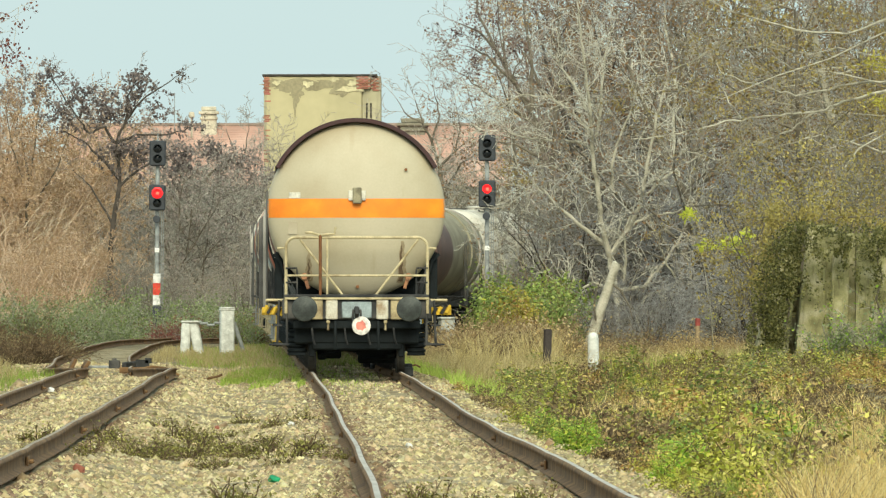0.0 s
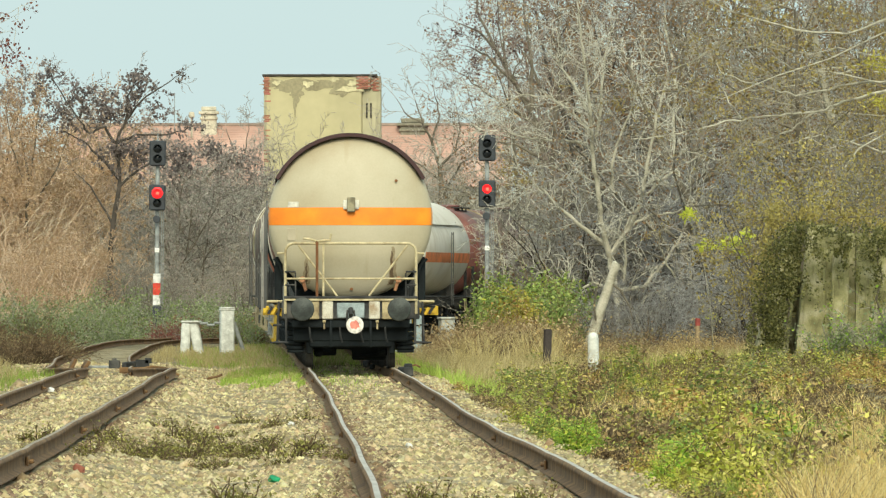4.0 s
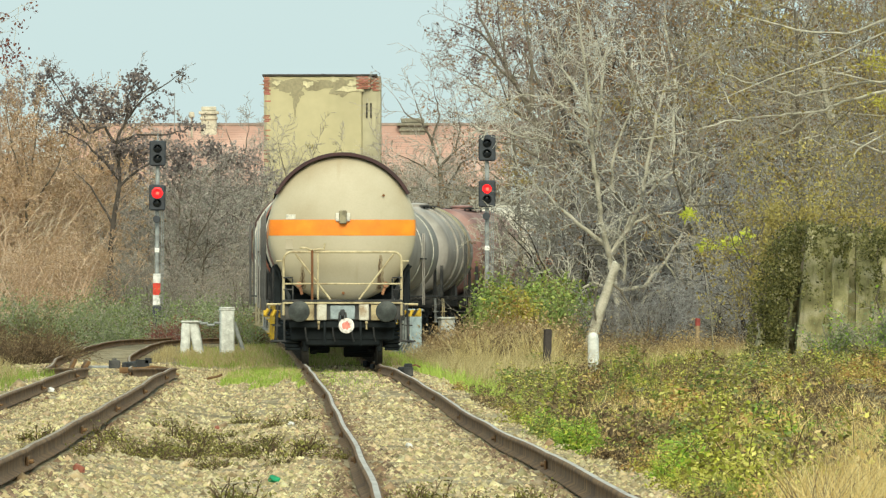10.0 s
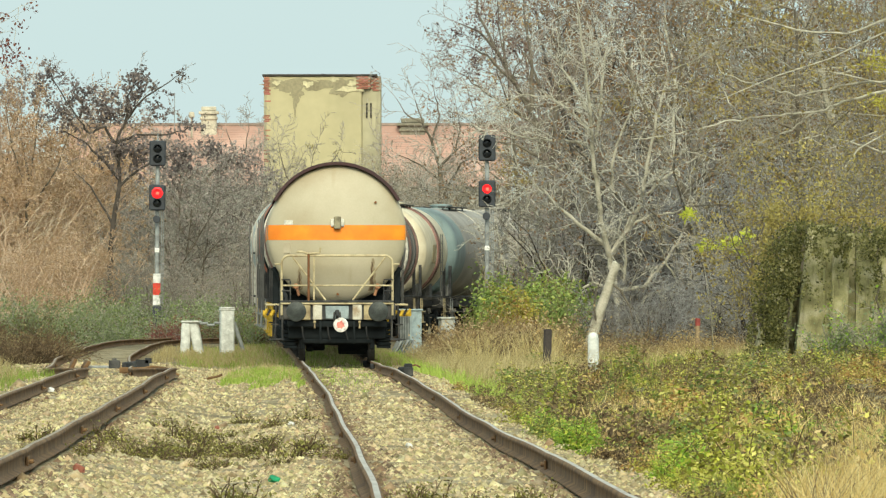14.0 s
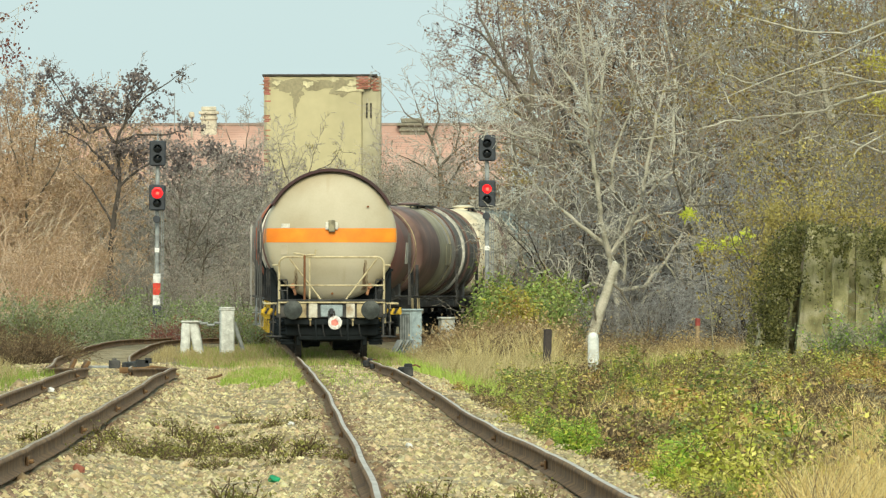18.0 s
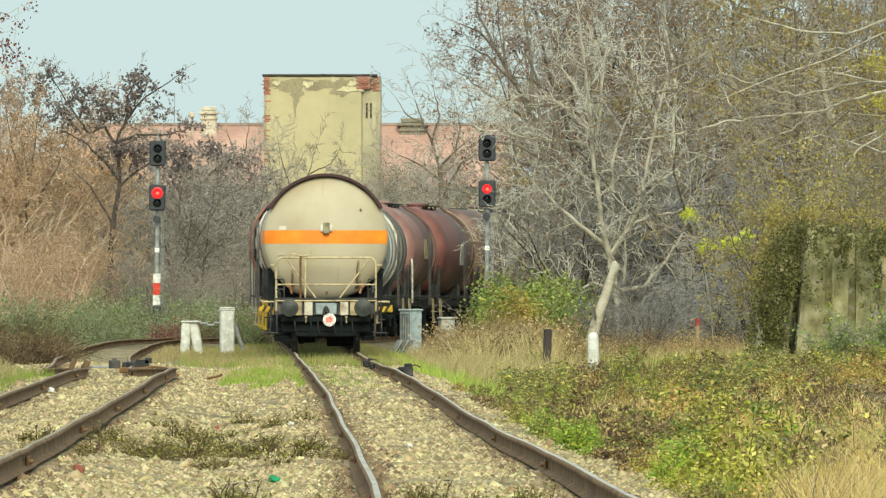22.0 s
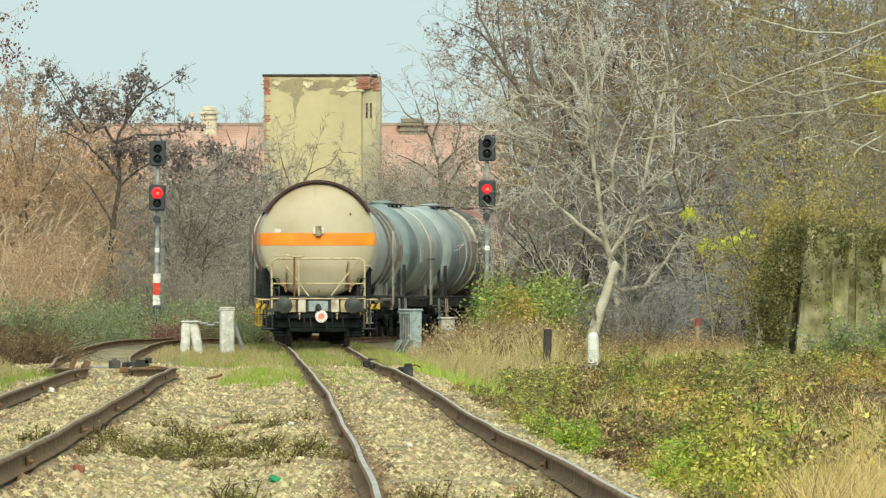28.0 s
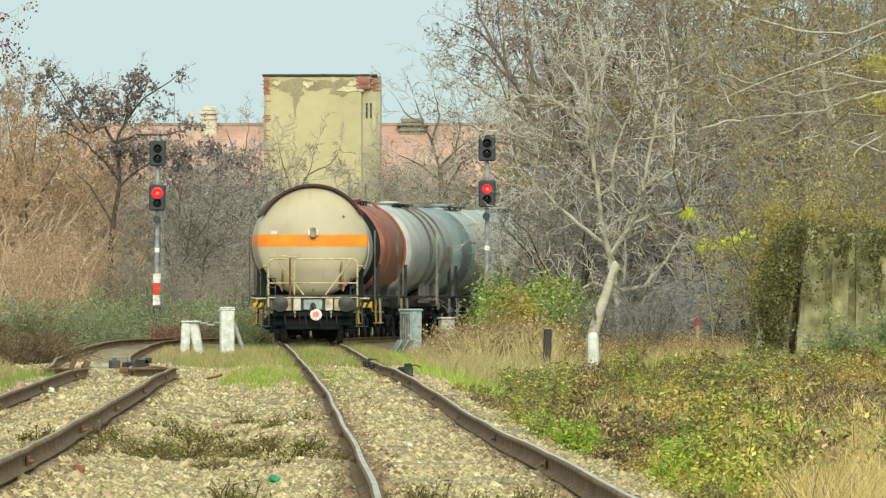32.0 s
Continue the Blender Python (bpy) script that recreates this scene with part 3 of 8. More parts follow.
def rail_mesh(name, fx, fz, side, y0, y1, wobble, head):
    ys = np.arange(y0, y1, 0.6)
    cx, cz = fx(ys), fz(ys)
    tx = np.gradient(cx, ys)
    k = 1 / np.sqrt(1 + tx**2)
    # joints every 24 m sag a little, as on an old line
    sag = -0.007 * np.exp(-(((ys + wobble) % 24.0 - 7.5) / 1.3) ** 2) + 0.004 * np.sin(ys * 0.31 + wobble)
    kink = 0.006 * np.exp(-(((ys + wobble) % 24.0 - 7.5) / 1.0) ** 2) + 0.008 * np.sin(ys * 0.21 + 2 * wobble)
    ox = cx + side * 0.7525 * k + kink
    oy = ys - side * 0.7525 * tx * k
    n = len(RAIL)
    verts = np.zeros((len(ys), n, 3))
    for i, (a, b) in enumerate(RAIL):
        verts[:, i, 0] = ox + a * k
        verts[:, i, 1] = oy - a * tx * k
        verts[:, i, 2] = cz + sag + b
    idx = np.arange(len(ys) * n).reshape(len(ys), n)
    nxt = np.roll(idx, -1, 1)
    faces = np.stack([idx[:-1], nxt[:-1], nxt[1:], idx[1:]], -1).reshape(-1, 4)
    slots = np.tile(np.array([0, 0, 0, 0, 0, 0, 0, 1, 0, 0, 0, 0, 0, 0]), len(ys) - 1)
    return raw_mesh(name, verts.reshape(-1, 3), faces, [M["rail_side"], M[head]], False, slots)


def lay_rail(fx, fz, side, y0, y1, wobble, label, head="rail_head"):
    rail = tagged(new("rail", rail_mesh("rail", fx, fz, side, y0, y1, wobble, head)), label, "rail", "rails of the two tracks")
    plate = Geo().box((0, 0, -0.085), (0.02, 0.7, 0.075), 0.006)
    for k in range(4):
        plate.cyl((0.008, -0.26 + k * 0.173, -0.085), (0.035, -0.26 + k * 0.173, -0.085), 0.016, n=6)
    me = plate.mesh("fishplate", M["rail_side"])
    y = y0 + (7.5 - wobble - y0) % 24.0
    while y < min(y1, 260):
        c, z = float(fx(y)), float(fz(y))
        for s in (-1, 1):
            part("fishplate", me, None, rail, at=pose(c + side * 0.7525 + 0.012 + s * 0.028, y, z - 0.02, 0, 0, 0 if s > 0 else 180))
        y += 24.0


lay_rail(main_x, main_z, -1, -50, 470, 2.0, "rusty worn steel rail with a bright running edge")
lay_rail(main_x, main_z, 1, -50, 470, 6.0, "rusty worn steel rail with a bright running edge")
lay_rail(left_x, left_z, -1, -50, 470, 4.0, "dull brown steel rail of the side track", "rail_dull")
lay_rail(left_x, left_z, 1, -50, 470, 9.0, "dull brown steel rail of the side track", "rail_dull")


def sleepers():
    g = Geo().box((0, 0, 0), (2.5, 0.24, 0.14), 0.02)
    me = g.mesh("sleeper", M["sleeper"])
    bed = thing("sleeper_row", "old dark sleepers sunk in the ballast", "sleepers", at=pose(0, 0, 0))
    rng = random.Random(8)
    for fx, fz, a, b in ((main_x, main_z, 268, 330),):
        y = a
        while y < b:
            t = math.degrees(math.atan((float(fx(y + 1)) - float(fx(y - 1))) / 2))
            part("sleeper", me, None, bed, at=pose(float(fx(y)), y, float(fz(y)) - 0.235 + rng.uniform(-0.015, 0.012), 0, 0, -t + rng.uniform(-1.5, 1.5)))
            y += 0.65


sleepers()
# ---- the train of tank wagons ----
def dome(y, r, sign, depth=0.42, n=7):
    """The profile of a dished tank end from the rim at y outwards."""
    return [(y + sign * depth * math.sin(math.pi / 2 * k / n), r * math.cos(math.pi / 2 * k / n) + 0.002) for k in range(n + 1)]


def wheelset():
    g = Geo()
    for s in (-1, 1):
        x = s * 0.75
        pr = [(x - s * 0.075, 0.02), (x - s * 0.075, 0.485), (x - s * 0.045, 0.487), (x - s * 0.04, 0.46), (x + s * 0.06, 0.455), (x + s * 0.06, 0.40), (x + s * 0.02, 0.36), (x + s * 0.02, 0.13), (x + s * 0.09, 0.11), (x + s * 0.09, 0.0)]
        g.lathe(pr if s < 0 else pr, "x", (0, 0, 0), 28)
        for k in range(4):
            a = k * math.pi / 2
            g.box((x + s * 0.03, 0.25 * math.cos(a), 0.25 * math.sin(a)), (0.02, 0.06, 0.06), 0.01)
    g.cyl((-0.98, 0, 0), (0.98, 0, 0), 0.075, n=12)
    return g.mesh("wheelset", M["frame_steel"], True)


def bogie_frame():
    g = Geo()
    for s in (-1, 1):
        g.box((s * 0.98, 0, 0.62), (0.10, 2.3, 0.16), 0.02)
        g.box((s * 0.98, 0, 0.46), (0.12, 0.55, 0.30), 0.03)
        for a in (-0.9, 0.9):
            g.box((s * 1.02, a, 0.46), (0.20, 0.30, 0.30), 0.04)
            for d in (-0.26, 0.26):
                for k in range(5):
                    g.lathe([(0.40 + 0.05 * k, 0.055), (0.415 + 0.05 * k, 0.085), (0.43 + 0.05 * k, 0.055)], "z", (s * 1.02, a + d, 0), 10)
    g.box((0, 0, 0.60), (1.9, 0.42, 0.18), 0.03)
    for a in (-1.15, 1.15):
        g.box((0, a, 0.60), (1.96, 0.09, 0.12), 0.02)
    for s in (-0.75, 0.75):
        for a in (-1.45, -0.38, 0.38, 1.45):
            g.box((s, a, 0.42), (0.10, 0.09, 0.34), 0.02)
    for a, z in ((-1.48, 0.44), (-0.36, 0.40), (0.36, 0.41), (1.48, 0.46), (-1.30, 0.52), (1.30, 0.50), (0.0, 0.42)):
        g.box((0, a, z), (1.5, 0.10, 0.13), 0.02)
        g.box((0.22, a, z + 0.10), (0.10, 0.08, 0.3), 0.02)
        g.box((-0.35, a, z + 0.08), (0.12, 0.08, 0.3), 0.02)
    return g.mesh("bogie_frame", M["black"])


WHEELSET, BOGIE = wheelset(), bogie_frame()
BUFFER = Geo().lathe([(-0.62, 0.0), (-0.62, 0.10), (-0.60, 0.205), (-0.575, 0.215), (-0.55, 0.20), (-0.54, 0.085), (-0.28, 0.085), (-0.28, 0.12), (-0.02, 0.13), (0.0, 0.17), (0.0, 0.0)][::-1], "y", (0, 0, 0), 28).mesh("buffer", M["buffer"], True)
COUPLER = (Geo().box((0, 0.0, 0), (0.50, 0.05, 0.28), 0.03, slot=1).box((0, -0.10, 0.0), (0.09, 0.22, 0.12), 0.02)
           .tube([(0, -0.2, 0.03), (0, -0.34, 0.02), (0, -0.38, -0.06), (0, -0.30, -0.12)], 0.035, 8)
           .tube([(-0.06, -0.16, 0), (-0.07, -0.24, -0.14), (-0.05, -0.28, -0.32), (0.05, -0.28, -0.32), (0.07, -0.24, -0.14), (0.06, -0.16, 0)], 0.02, 6)
           .mesh("draw_hook", [M["frame_steel"], M["coupling"]], True))
HOSE = Geo().tube([(0, 0, 0), (0, -0.12, -0.02), (0, -0.2, -0.14), (0, -0.2, -0.34), (0, -0.14, -0.46)], 0.024, 7).mesh("brake_hose", M["black"], True)


def rounded_rail(w, z0, z1, y, r=0.16):
    pts = [(-w, y, z0)]
    for k in range(6):
        a = math.pi - math.pi / 2 * k / 5
        pts.append((-w + r + r * math.cos(a), y, z1 - r + r * math.sin(a)))
    for k in range(6):
        a = math.pi / 2 - math.pi / 2 * k / 5
        pts.append((w - r + r * math.cos(a), y, z1 - r + r * math.sin(a)))
    return pts + [(w, y, z0)]


STILES = {}


def ladder(parent, x, y, z0, z1, mat, w=0.42, r=0.018):
    """A ladder on a wagon's side: one stile carries the other and the rungs."""
    key = (round(z1 - z0, 3), mat)
    if key not in STILES:
        STILES[key] = (Geo().tube([(0, 0, 0), (0, 0, z1 - z0)], r, 6).mesh("stile", M[mat]), Geo().tube([(0, 0, 0), (0, w, 0)], r * 0.7, 5).mesh("rung", M[mat]))
    stile, rung = STILES[key]
    near = part("ladder", stile, None, parent, at=pose(x, y - w / 2, z0))
    part("stile", stile, None, near, at=pose(0, w, 0))
    k = 0.15
    while k < z1 - z0:
        part("rung", rung, None, near, at=pose(0, 0, k))
        k += 0.3


def underframe(w, length, rail_mat):
    """Frame, bogies, buffers, couplings and steps that all the wagons share in kind."""
    h = length / 2
    for s in (-1, 1):
        g = Geo()
        g.box((s * 0.85, 0, 1.06), (0.12, length - 1.24, 0.26), 0.015)
        part("sole_bar", g, M["frame_steel"], w)
    for a in np.arange(-h + 1.6, h - 1.5, 1.9):
        part("cross_beam", Geo().box((0, float(a), 1.06), (1.6, 0.10, 0.2), 0.01), M["frame_steel"], w)
    for e in (-1, 1):
        part("headstock", Geo().box((0, e * (h - 0.66), 1.05), (2.5, 0.12, 0.34), 0.02), M["frame_steel"], w)
        bogie = part("bogie", BOGIE, None, w, at=pose(0, e * (h - 2.35), 0))
        for a in (-0.9, 0.9):
            WHEELS.append((part("wheelset", WHEELSET, None, bogie, at=pose(0, a, 0.46)), a))
        for s in (-1, 1):
            part("buffer", BUFFER, None, w, at=pose(s * 0.875, e * (h - 0.62), 1.06, 0, 0, 0 if e < 0 else 180))
        part("draw_hook", COUPLER, None, w, at=pose(0, e * (h - 0.6), 1.04, 0, 0, 0 if e < 0 else 180))
        for s in (-1, 1):
            g = Geo()
            for d in (0, 0.36):
                g.tube([(s * 1.30, e * (h - 0.75) - e * d, 1.2), (s * 1.33, e * (h - 0.75) - e * d, 0.42)], 0.02, 6)
            for z in (0.45, 0.78):
                g.box((s * 1.33, e * (h - 0.93), z), (0.16, 0.40, 0.03), 0.006)
            part("step", g, rail_mat, w)


WHEELS = []
WAGONS = []


def tank_wagon(label, start, end, bands, rings=(), r=1.45, top=4.22, features=(), rail_mat="handrail", saddle="dark"):
    """A bogie tank wagon lying between start and end, metres ahead of the tail. bands: (share of the barrel's length, material)
    from its near end; rings: (share, half width, proud, material); features: plates, straps, ladders."""
    length = end - start
    h = length / 2
    w = thing("tank_wagon", label, "tank wagon", "wagons of the train")
    underframe(w, length, M[rail_mat])
    cz = top - r - 0.08
    t0, t1 = -h + 0.78, h - 0.78
    d = 0.40
    y0, y1 = t0 + d, t1 - d
    used, mats, prof, slots = [], [], [], []
    for share, mat in bands:
        if mat not in used:
            used.append(mat)
    near, far = dome(y0, r, -1, d)[::-1], dome(y1, r, 1, d)
    prof = near
    slots = [used.index(bands[0][1])] * (len(near) - 1)
    for share, mat in bands:
        steps = 3
        at = prof[-1][0]
        goal = y0 + (y1 - y0) * share
        for k in range(steps):
            prof = prof + [(at + (goal - at) * (k + 1) / steps, r + 0.002)]
            slots.append(used.index(mat))
    prof = prof + far[1:]
    slots += [used.index(bands[-1][1])] * (len(far) - 1)
    tank = part("tank", Geo().lathe(prof, "y", (0, 0, cz), 56, slots=slots), [M[u] for u in used], w, smooth=True)
    for share, hw, proud, mat in rings:
        y = y0 + (y1 - y0) * share
        g = Geo().lathe([(y - hw, r - 0.01), (y - hw, r + proud), (y + hw, r + proud), (y + hw, r - 0.01)], "y", (0, 0, cz), 56)
        part("tank_ring", g, M[mat], tank, smooth=True)
    # saddles under the tank
    for a in (t0 + 1.35, t1 - 1.35):
        g = Geo()
        for s in (-1, 1):
            g.box((s * 0.78, a, 1.19 + (cz - 1.19) * 0.28), (0.5, 0.5, (cz - 1.19) * 0.58), 0.03)
        g.box((0, a, 1.32), (1.8, 0.55, 0.26), 0.03)
        part("saddle", g, M[saddle], w)
    # walkway along the top, with its manhole
    for s in (-1, 1):
        g = Geo()
        g.box((s * 0.42, 0, cz + r + 0.03), (0.26, length * 0.34, 0.035), 0.008)
        for a in np.linspace(-length * 0.15, length * 0.15, 4):
            g.box((s * 0.42, float(a), cz + r - 0.03), (0.05, 0.05, 0.14), 0.008)
        part("walkway", g, M["frame_steel"], w)
    part("manhole", Geo().lathe([(cz + r - 0.04, 0.34), (cz + r + 0.07, 0.34), (cz + r + 0.08, 0.38), (cz + r + 0.11, 0.38), (cz + r + 0.14, 0.2), (cz + r + 0.15, 0.0)], "z", (0, 0.2, 0), 20), M[used[0]], w, smooth=True)
    for s in (-1, 1):
        ladder(w, s * (r + 0.07), 0.5 if s > 0 else -0.5, 1.0, cz + 0.55, saddle)
    for f in features:
        kind, share = f[0], f[1]
        y = y0 + (y1 - y0) * share
        if kind == "plate":
            _, _, z, wd, ht, mat = f
            a = math.asin(max(-1, min(1, (z - cz) / r)))
            for s in (-1, 1):
                g = Geo().box((s * (r * math.cos(a) + 0.006), y, z), (0.012, wd, ht), 0.003, Euler((0, -s * a, 0)))
                part("plate", g, M[mat], w)
        elif kind == "strap":
            for s in (-1, 1):
                g = Geo()
                pts = [(s * 0.5, y - 0.5, cz + r + 0.02)]
                for a in np.linspace(62, 12, 6):
                    pts.append((s * (r + 0.03) * math.cos(radians(a)), y - 0.45 * (a - 12) / 50, cz + (r + 0.03) * math.sin(radians(a))))
                for a in np.linspace(2, -40, 5):
                    pts.append((s * (r + 0.03) * math.cos(radians(a)), y, cz + (r + 0.03) * math.sin(radians(a))))
                g.tube(pts, 0.045, 7)
                part("strap", g, M[f[2]], w, smooth=True)
        elif kind == "tick":
            for s in (-1, 1):
                part("bracket", Geo().box((s * (r + 0.03), y, cz - 0.25), (0.1, 1.1, 0.05), 0.01), M["frame_steel"], w)
        elif kind == "stripe":
            a = math.asin(max(-1, min(1, (f[2] - cz) / r)))
            half = math.degrees(0.16 / r)
            for s in (0, 1):
                c0 = math.degrees(a) if s == 0 else 180 - math.degrees(a)
                g = Geo().lathe([(y0, r + 0.006), (y1, r + 0.006)], "y", (0, 0, cz), 4, c0 - half, c0 + half)
                part("stripe", g, M[f[3]], w)
        elif kind == "handrail":
            for s in (-1, 1):
                g = Geo()
                g.tube([(s * 1.42, -h + 0.75, 1.05), (s * 1.42, -h + 0.75, 2.2), (s * 1.40, -h + 0.83, 2.36), (s * 1.36, -h + 1.0, 2.42)], 0.03, 7)
                part("handrail", g, M[f[2]], w)
        elif kind == "apron":
            for s in (-1, 1):
                part("apron", Geo().box((s * 1.02, y, 1.42), (0.06, 2.6, 0.75), 0.02).tube([(s * 1.25, y - 1.6, 1.16), (s * 1.3, y + 1.2, 1.16), (s * 1.3, y + 1.6, 1.02), (s * 1.28, y + 1.65, 0.85)], 0.05, 7), M[f[2]], w)
        elif kind == "sunshield":
            g = Geo().lathe([(y0 + 0.6, r + 0.03), (y0 + 0.6, r + 0.075), (y1 - 0.6, r + 0.075), (y1 - 0.6, r + 0.03)], "y", (0, 0, cz), 28, 30, 150)
            part("sunshield", g, M[f[2]], w, smooth=True)
    # end platform with rails, posts at the corners
    part("platform", Geo().box((0, -h + 0.62, 1.24), (2.5, 0.5, 0.05), 0.01), M["frame_steel"], w)
    for s in (-1, 1):
        for e in (-1, 1):
            part("corner_post", Geo().box((s * 1.28, e * (h - 0.80), 1.75), (0.09, 0.12, 1.0), 0.01), M["frame_steel"], w)
    for s in (-1, 1):
        g = Geo()
        g.tube([(s * 1.46, -h + 0.9, 1.26), (s * 1.46, h - 0.9, 1.26)], 0.025, 6)
        for a in np.arange(-h + 1, h - 0.9, 1.6):
            g.tube([(s * 1.46, float(a), 1.26), (s * 0.95, float(a), 1.12)], 0.02, 5)
        part("side_rail", g, M["frame_steel"], w)
    WAGONS.append((w, start + h, h - 2.35))
    return w


def tail_wagon():
    """The gas wagon at the tail: cream tank with an orange stripe and a dark sunshield."""
    r, cz, length = 1.49, 2.725, 16.0
    h = length / 2
    w = thing("gas_tank_wagon", "cream gas tank wagon with an orange stripe and a dark sunshield", "tank wagon", "wagons of the train")
    underframe(w, length, M["frame_steel"])
    t0, t1 = -h + 1.1, h - 0.8
    d = 0.5
    y0, y1 = t0 + d, t1 - d
    near, far = dome(y0, r, -1, d, 14)[::-1], dome(y1, r, 1, d)
    slots = [0] * (len(near) - 1) + [1] * 4 + [1] * (len(far) - 1)
    prof = near + [(y0 + (y1 - y0) * k / 4, r + 0.002) for k in range(1, 5)] + far[1:]
    tank = part("tank", Geo().lathe(prof, "y", (0, 0, cz), 96, slots=slots), [M["cream_end"], M["cream"]], w, smooth=True)

    def skin(x, z, lift):
        """The y of the dished near end over (x, z)."""
        q = min(1.0, math.hypot(x, z - cz) / r)
        return y0 - d * math.sqrt(max(0.0, 1 - q * q)) - lift

    g = Geo()
    cols, rows = 44, 3
    za, zb = 2.59, 2.91
    verts, faces = [], []
    for j in range(rows + 1):
        z = za + (zb - za) * j / rows
        xm = math.sqrt((r + 0.003) ** 2 - (z - cz) ** 2)
        for i in range(cols + 1):
            x = xm * math.sin(math.pi / 2 * (2 * i / cols - 1))
            verts.append((x, skin(x, z, 0.005), z))
    for j in range(rows):
        for i in range(cols):
            a = j * (cols + 1) + i
            faces.append((a, a + 1, a + cols + 2, a + cols + 1))
    g.add(verts, faces)
    part("stripe", g, M["orange"], tank, "bright orange stripe round the tank", smooth=True)
    for s in (0, 1):
        a0, a1 = math.degrees(math.asin((za - cz) / r)), math.degrees(math.asin((zb - cz) / r))
        g = Geo().lathe([(y0, r + 0.006), (y1, r + 0.006)], "y", (0, 0, cz), 5, a0 if s == 0 else 180 - a1, a1 if s == 0 else 180 - a0)
        part("side_stripe", g, M["orange"], tank)
    g = Geo().lathe([(y0 - 0.10, r - 0.02), (y0 - 0.24, r - 0.018), (y0 - 0.26, r - 0.01), (y0 - 0.26, r + 0.05), (y0 - 0.24, r + 0.055), (y1, r + 0.055), (y1, r + 0.0)], "y", (0, 0, cz), 48, 28, 152)
    part("sunshield", g, M["shield"], w, "dark sunshield over the tank's top", smooth=True, angle=30)
    g = Geo()
    for a in np.linspace(30, 150, 7):
        g.box(((r + 0.02) * math.cos(radians(a)), y0 + 0.05, cz + (r + 0.02) * math.sin(radians(a))), (0.06, 0.12, 0.06), 0.01, Euler((0, -radians(a), 0)))
    part("sunshield_bracket", g, M["shield"], w)
    # fittings on the end
    yb = skin(0, 2.95, 0)
    part("instrument_box", Geo().box((0.01, yb - 0.06, 2.96), (0.15, 0.13, 0.27), 0.015).box((0.01, yb - 0.03, 2.96), (0.29, 0.05, 0.17), 0.01, slot=1), [M["box_metal"], M["plate"]], w)
    part("bolt", Geo().cyl((0.83, skin(0.83, 3.4, -0.03), 3.40), (0.83, skin(0.83, 3.4, 0.05), 3.40), 0.026, n=10), M["rust"], w)
    part("drain_plug", Geo().cyl((0.02, skin(0.02, 1.43, -0.03), 1.43), (0.02, skin(0.02, 1.43, 0.04), 1.43), 0.028, n=10), M["rust"], w)
    part("label_plate", Geo().box((-1.04, skin(-1.04, 2.96, 0.004), 2.965), (0.20, 0.012, 0.10), 0.003, Euler((0, 0, -0.30))), M["plate"], w)
    part("label_plate", Geo().box((-1.07, skin(-1.07, 2.42, 0.004), 2.42), (0.16, 0.012, 0.22), 0.003, Euler((0.06, 0, -0.32))), M["cream"], w)
    # soot streaks below the end's lower ledge, bowed to the dish
    for x0, wd, zt, zb_, lift, mat in ((0.77, 0.09, 2.2, 1.50, 0.004, "stain"), (-0.80, 0.07, 2.05, 1.52, 0.004, "stain"), (0.75, 0.04, 2.12, 1.52, 0.008, "soot"), (-0.80, 0.025, 1.9, 1.56, 0.008, "soot")):
        g = Geo()
        verts, faces = [], []
        for j in range(9):
            z = zt + (zb_ - zt) * j / 8
            ww = wd * (0.25 + 0.75 * j / 8)
            for i in range(4):
                x = x0 + ww * (2 * i / 3 - 1) + 0.012 * math.sin(j * 2.1)
                verts.append((x, skin(x, z, lift), z))
        for j in range(8):
            for i in range(3):
                a = j * 4 + i
                faces.append((a, a + 1, a + 5, a + 4))
        part("soot_streak", g.add(verts, faces), M[mat], tank, "brown soot streak", smooth=True)
    # saddles, black also for the shade below the tank, and their rust-coloured lugs
    for a in (t0 + 1.2, t1 - 1.4):
        g = Geo().box((0, a, 1.30), (2.0, 0.55, 0.30), 0.03)
        for s in (-1, 1):
            g.box((s * 0.92, a, 1.50), (0.24, 0.5, 0.66), 0.04, Euler((0, s * 0.5, 0)))
        part("saddle", g, M["black"], w)
    for s in (-1, 1):
        part("lug", Geo().lathe([(y0 - 0.36, 0.0), (y0 - 0.36, 0.055), (y0 - 0.30, 0.062), (y0 - 0.28, 0.0)], "y", (s * 0.875, 0, 1.60), 14)
             .box((s * 0.84, y0 - 0.30, 1.50), (0.06, 0.05, 0.22), 0.01, Euler((0, s * 0.3, 0))), M["lug"], w, "rust-orange lifting lug", smooth=True)
        part("corner_post", Geo().box((s * 1.30, y0 + 0.3, 1.62), (0.14, 0.16, 0.80), 0.02), M["black"], w)
        part("corner_post", Geo().tube([(s * 1.12, y0 + 0.1, 1.30), (s * 1.28, y0 + 0.1, 1.86), (s * 1.40, y0 + 0.1, 1.98)], 0.022, 6), M["black"], w)
        g = Geo()
        for k in range(5):
            g.box((s * (1.235 + 0.075 * k), -h + 0.95, 1.005 + 0.012 * k), (0.05, 0.06, 0.15), 0.004, Euler((0, 0.5, 0)), slot=k % 2)
        g.box((s * 1.38, -h + 0.985, 1.02), (0.42, 0.03, 0.13), 0.006)
        part("hazard_plate", g, [M["yellow"], M["hazard_black"]], w, "yellow and black hazard plate")
        part("side_rail", Geo().tube([(s * 1.5, -h + 1.0, 1.20), (s * 1.5, h - 1.0, 1.20)], 0.028, 6).tube([(s * 1.18, -h + 0.95, 1.205), (s * 1.52, -h + 0.95, 1.205)], 0.022, 6), M["handrail"], w)
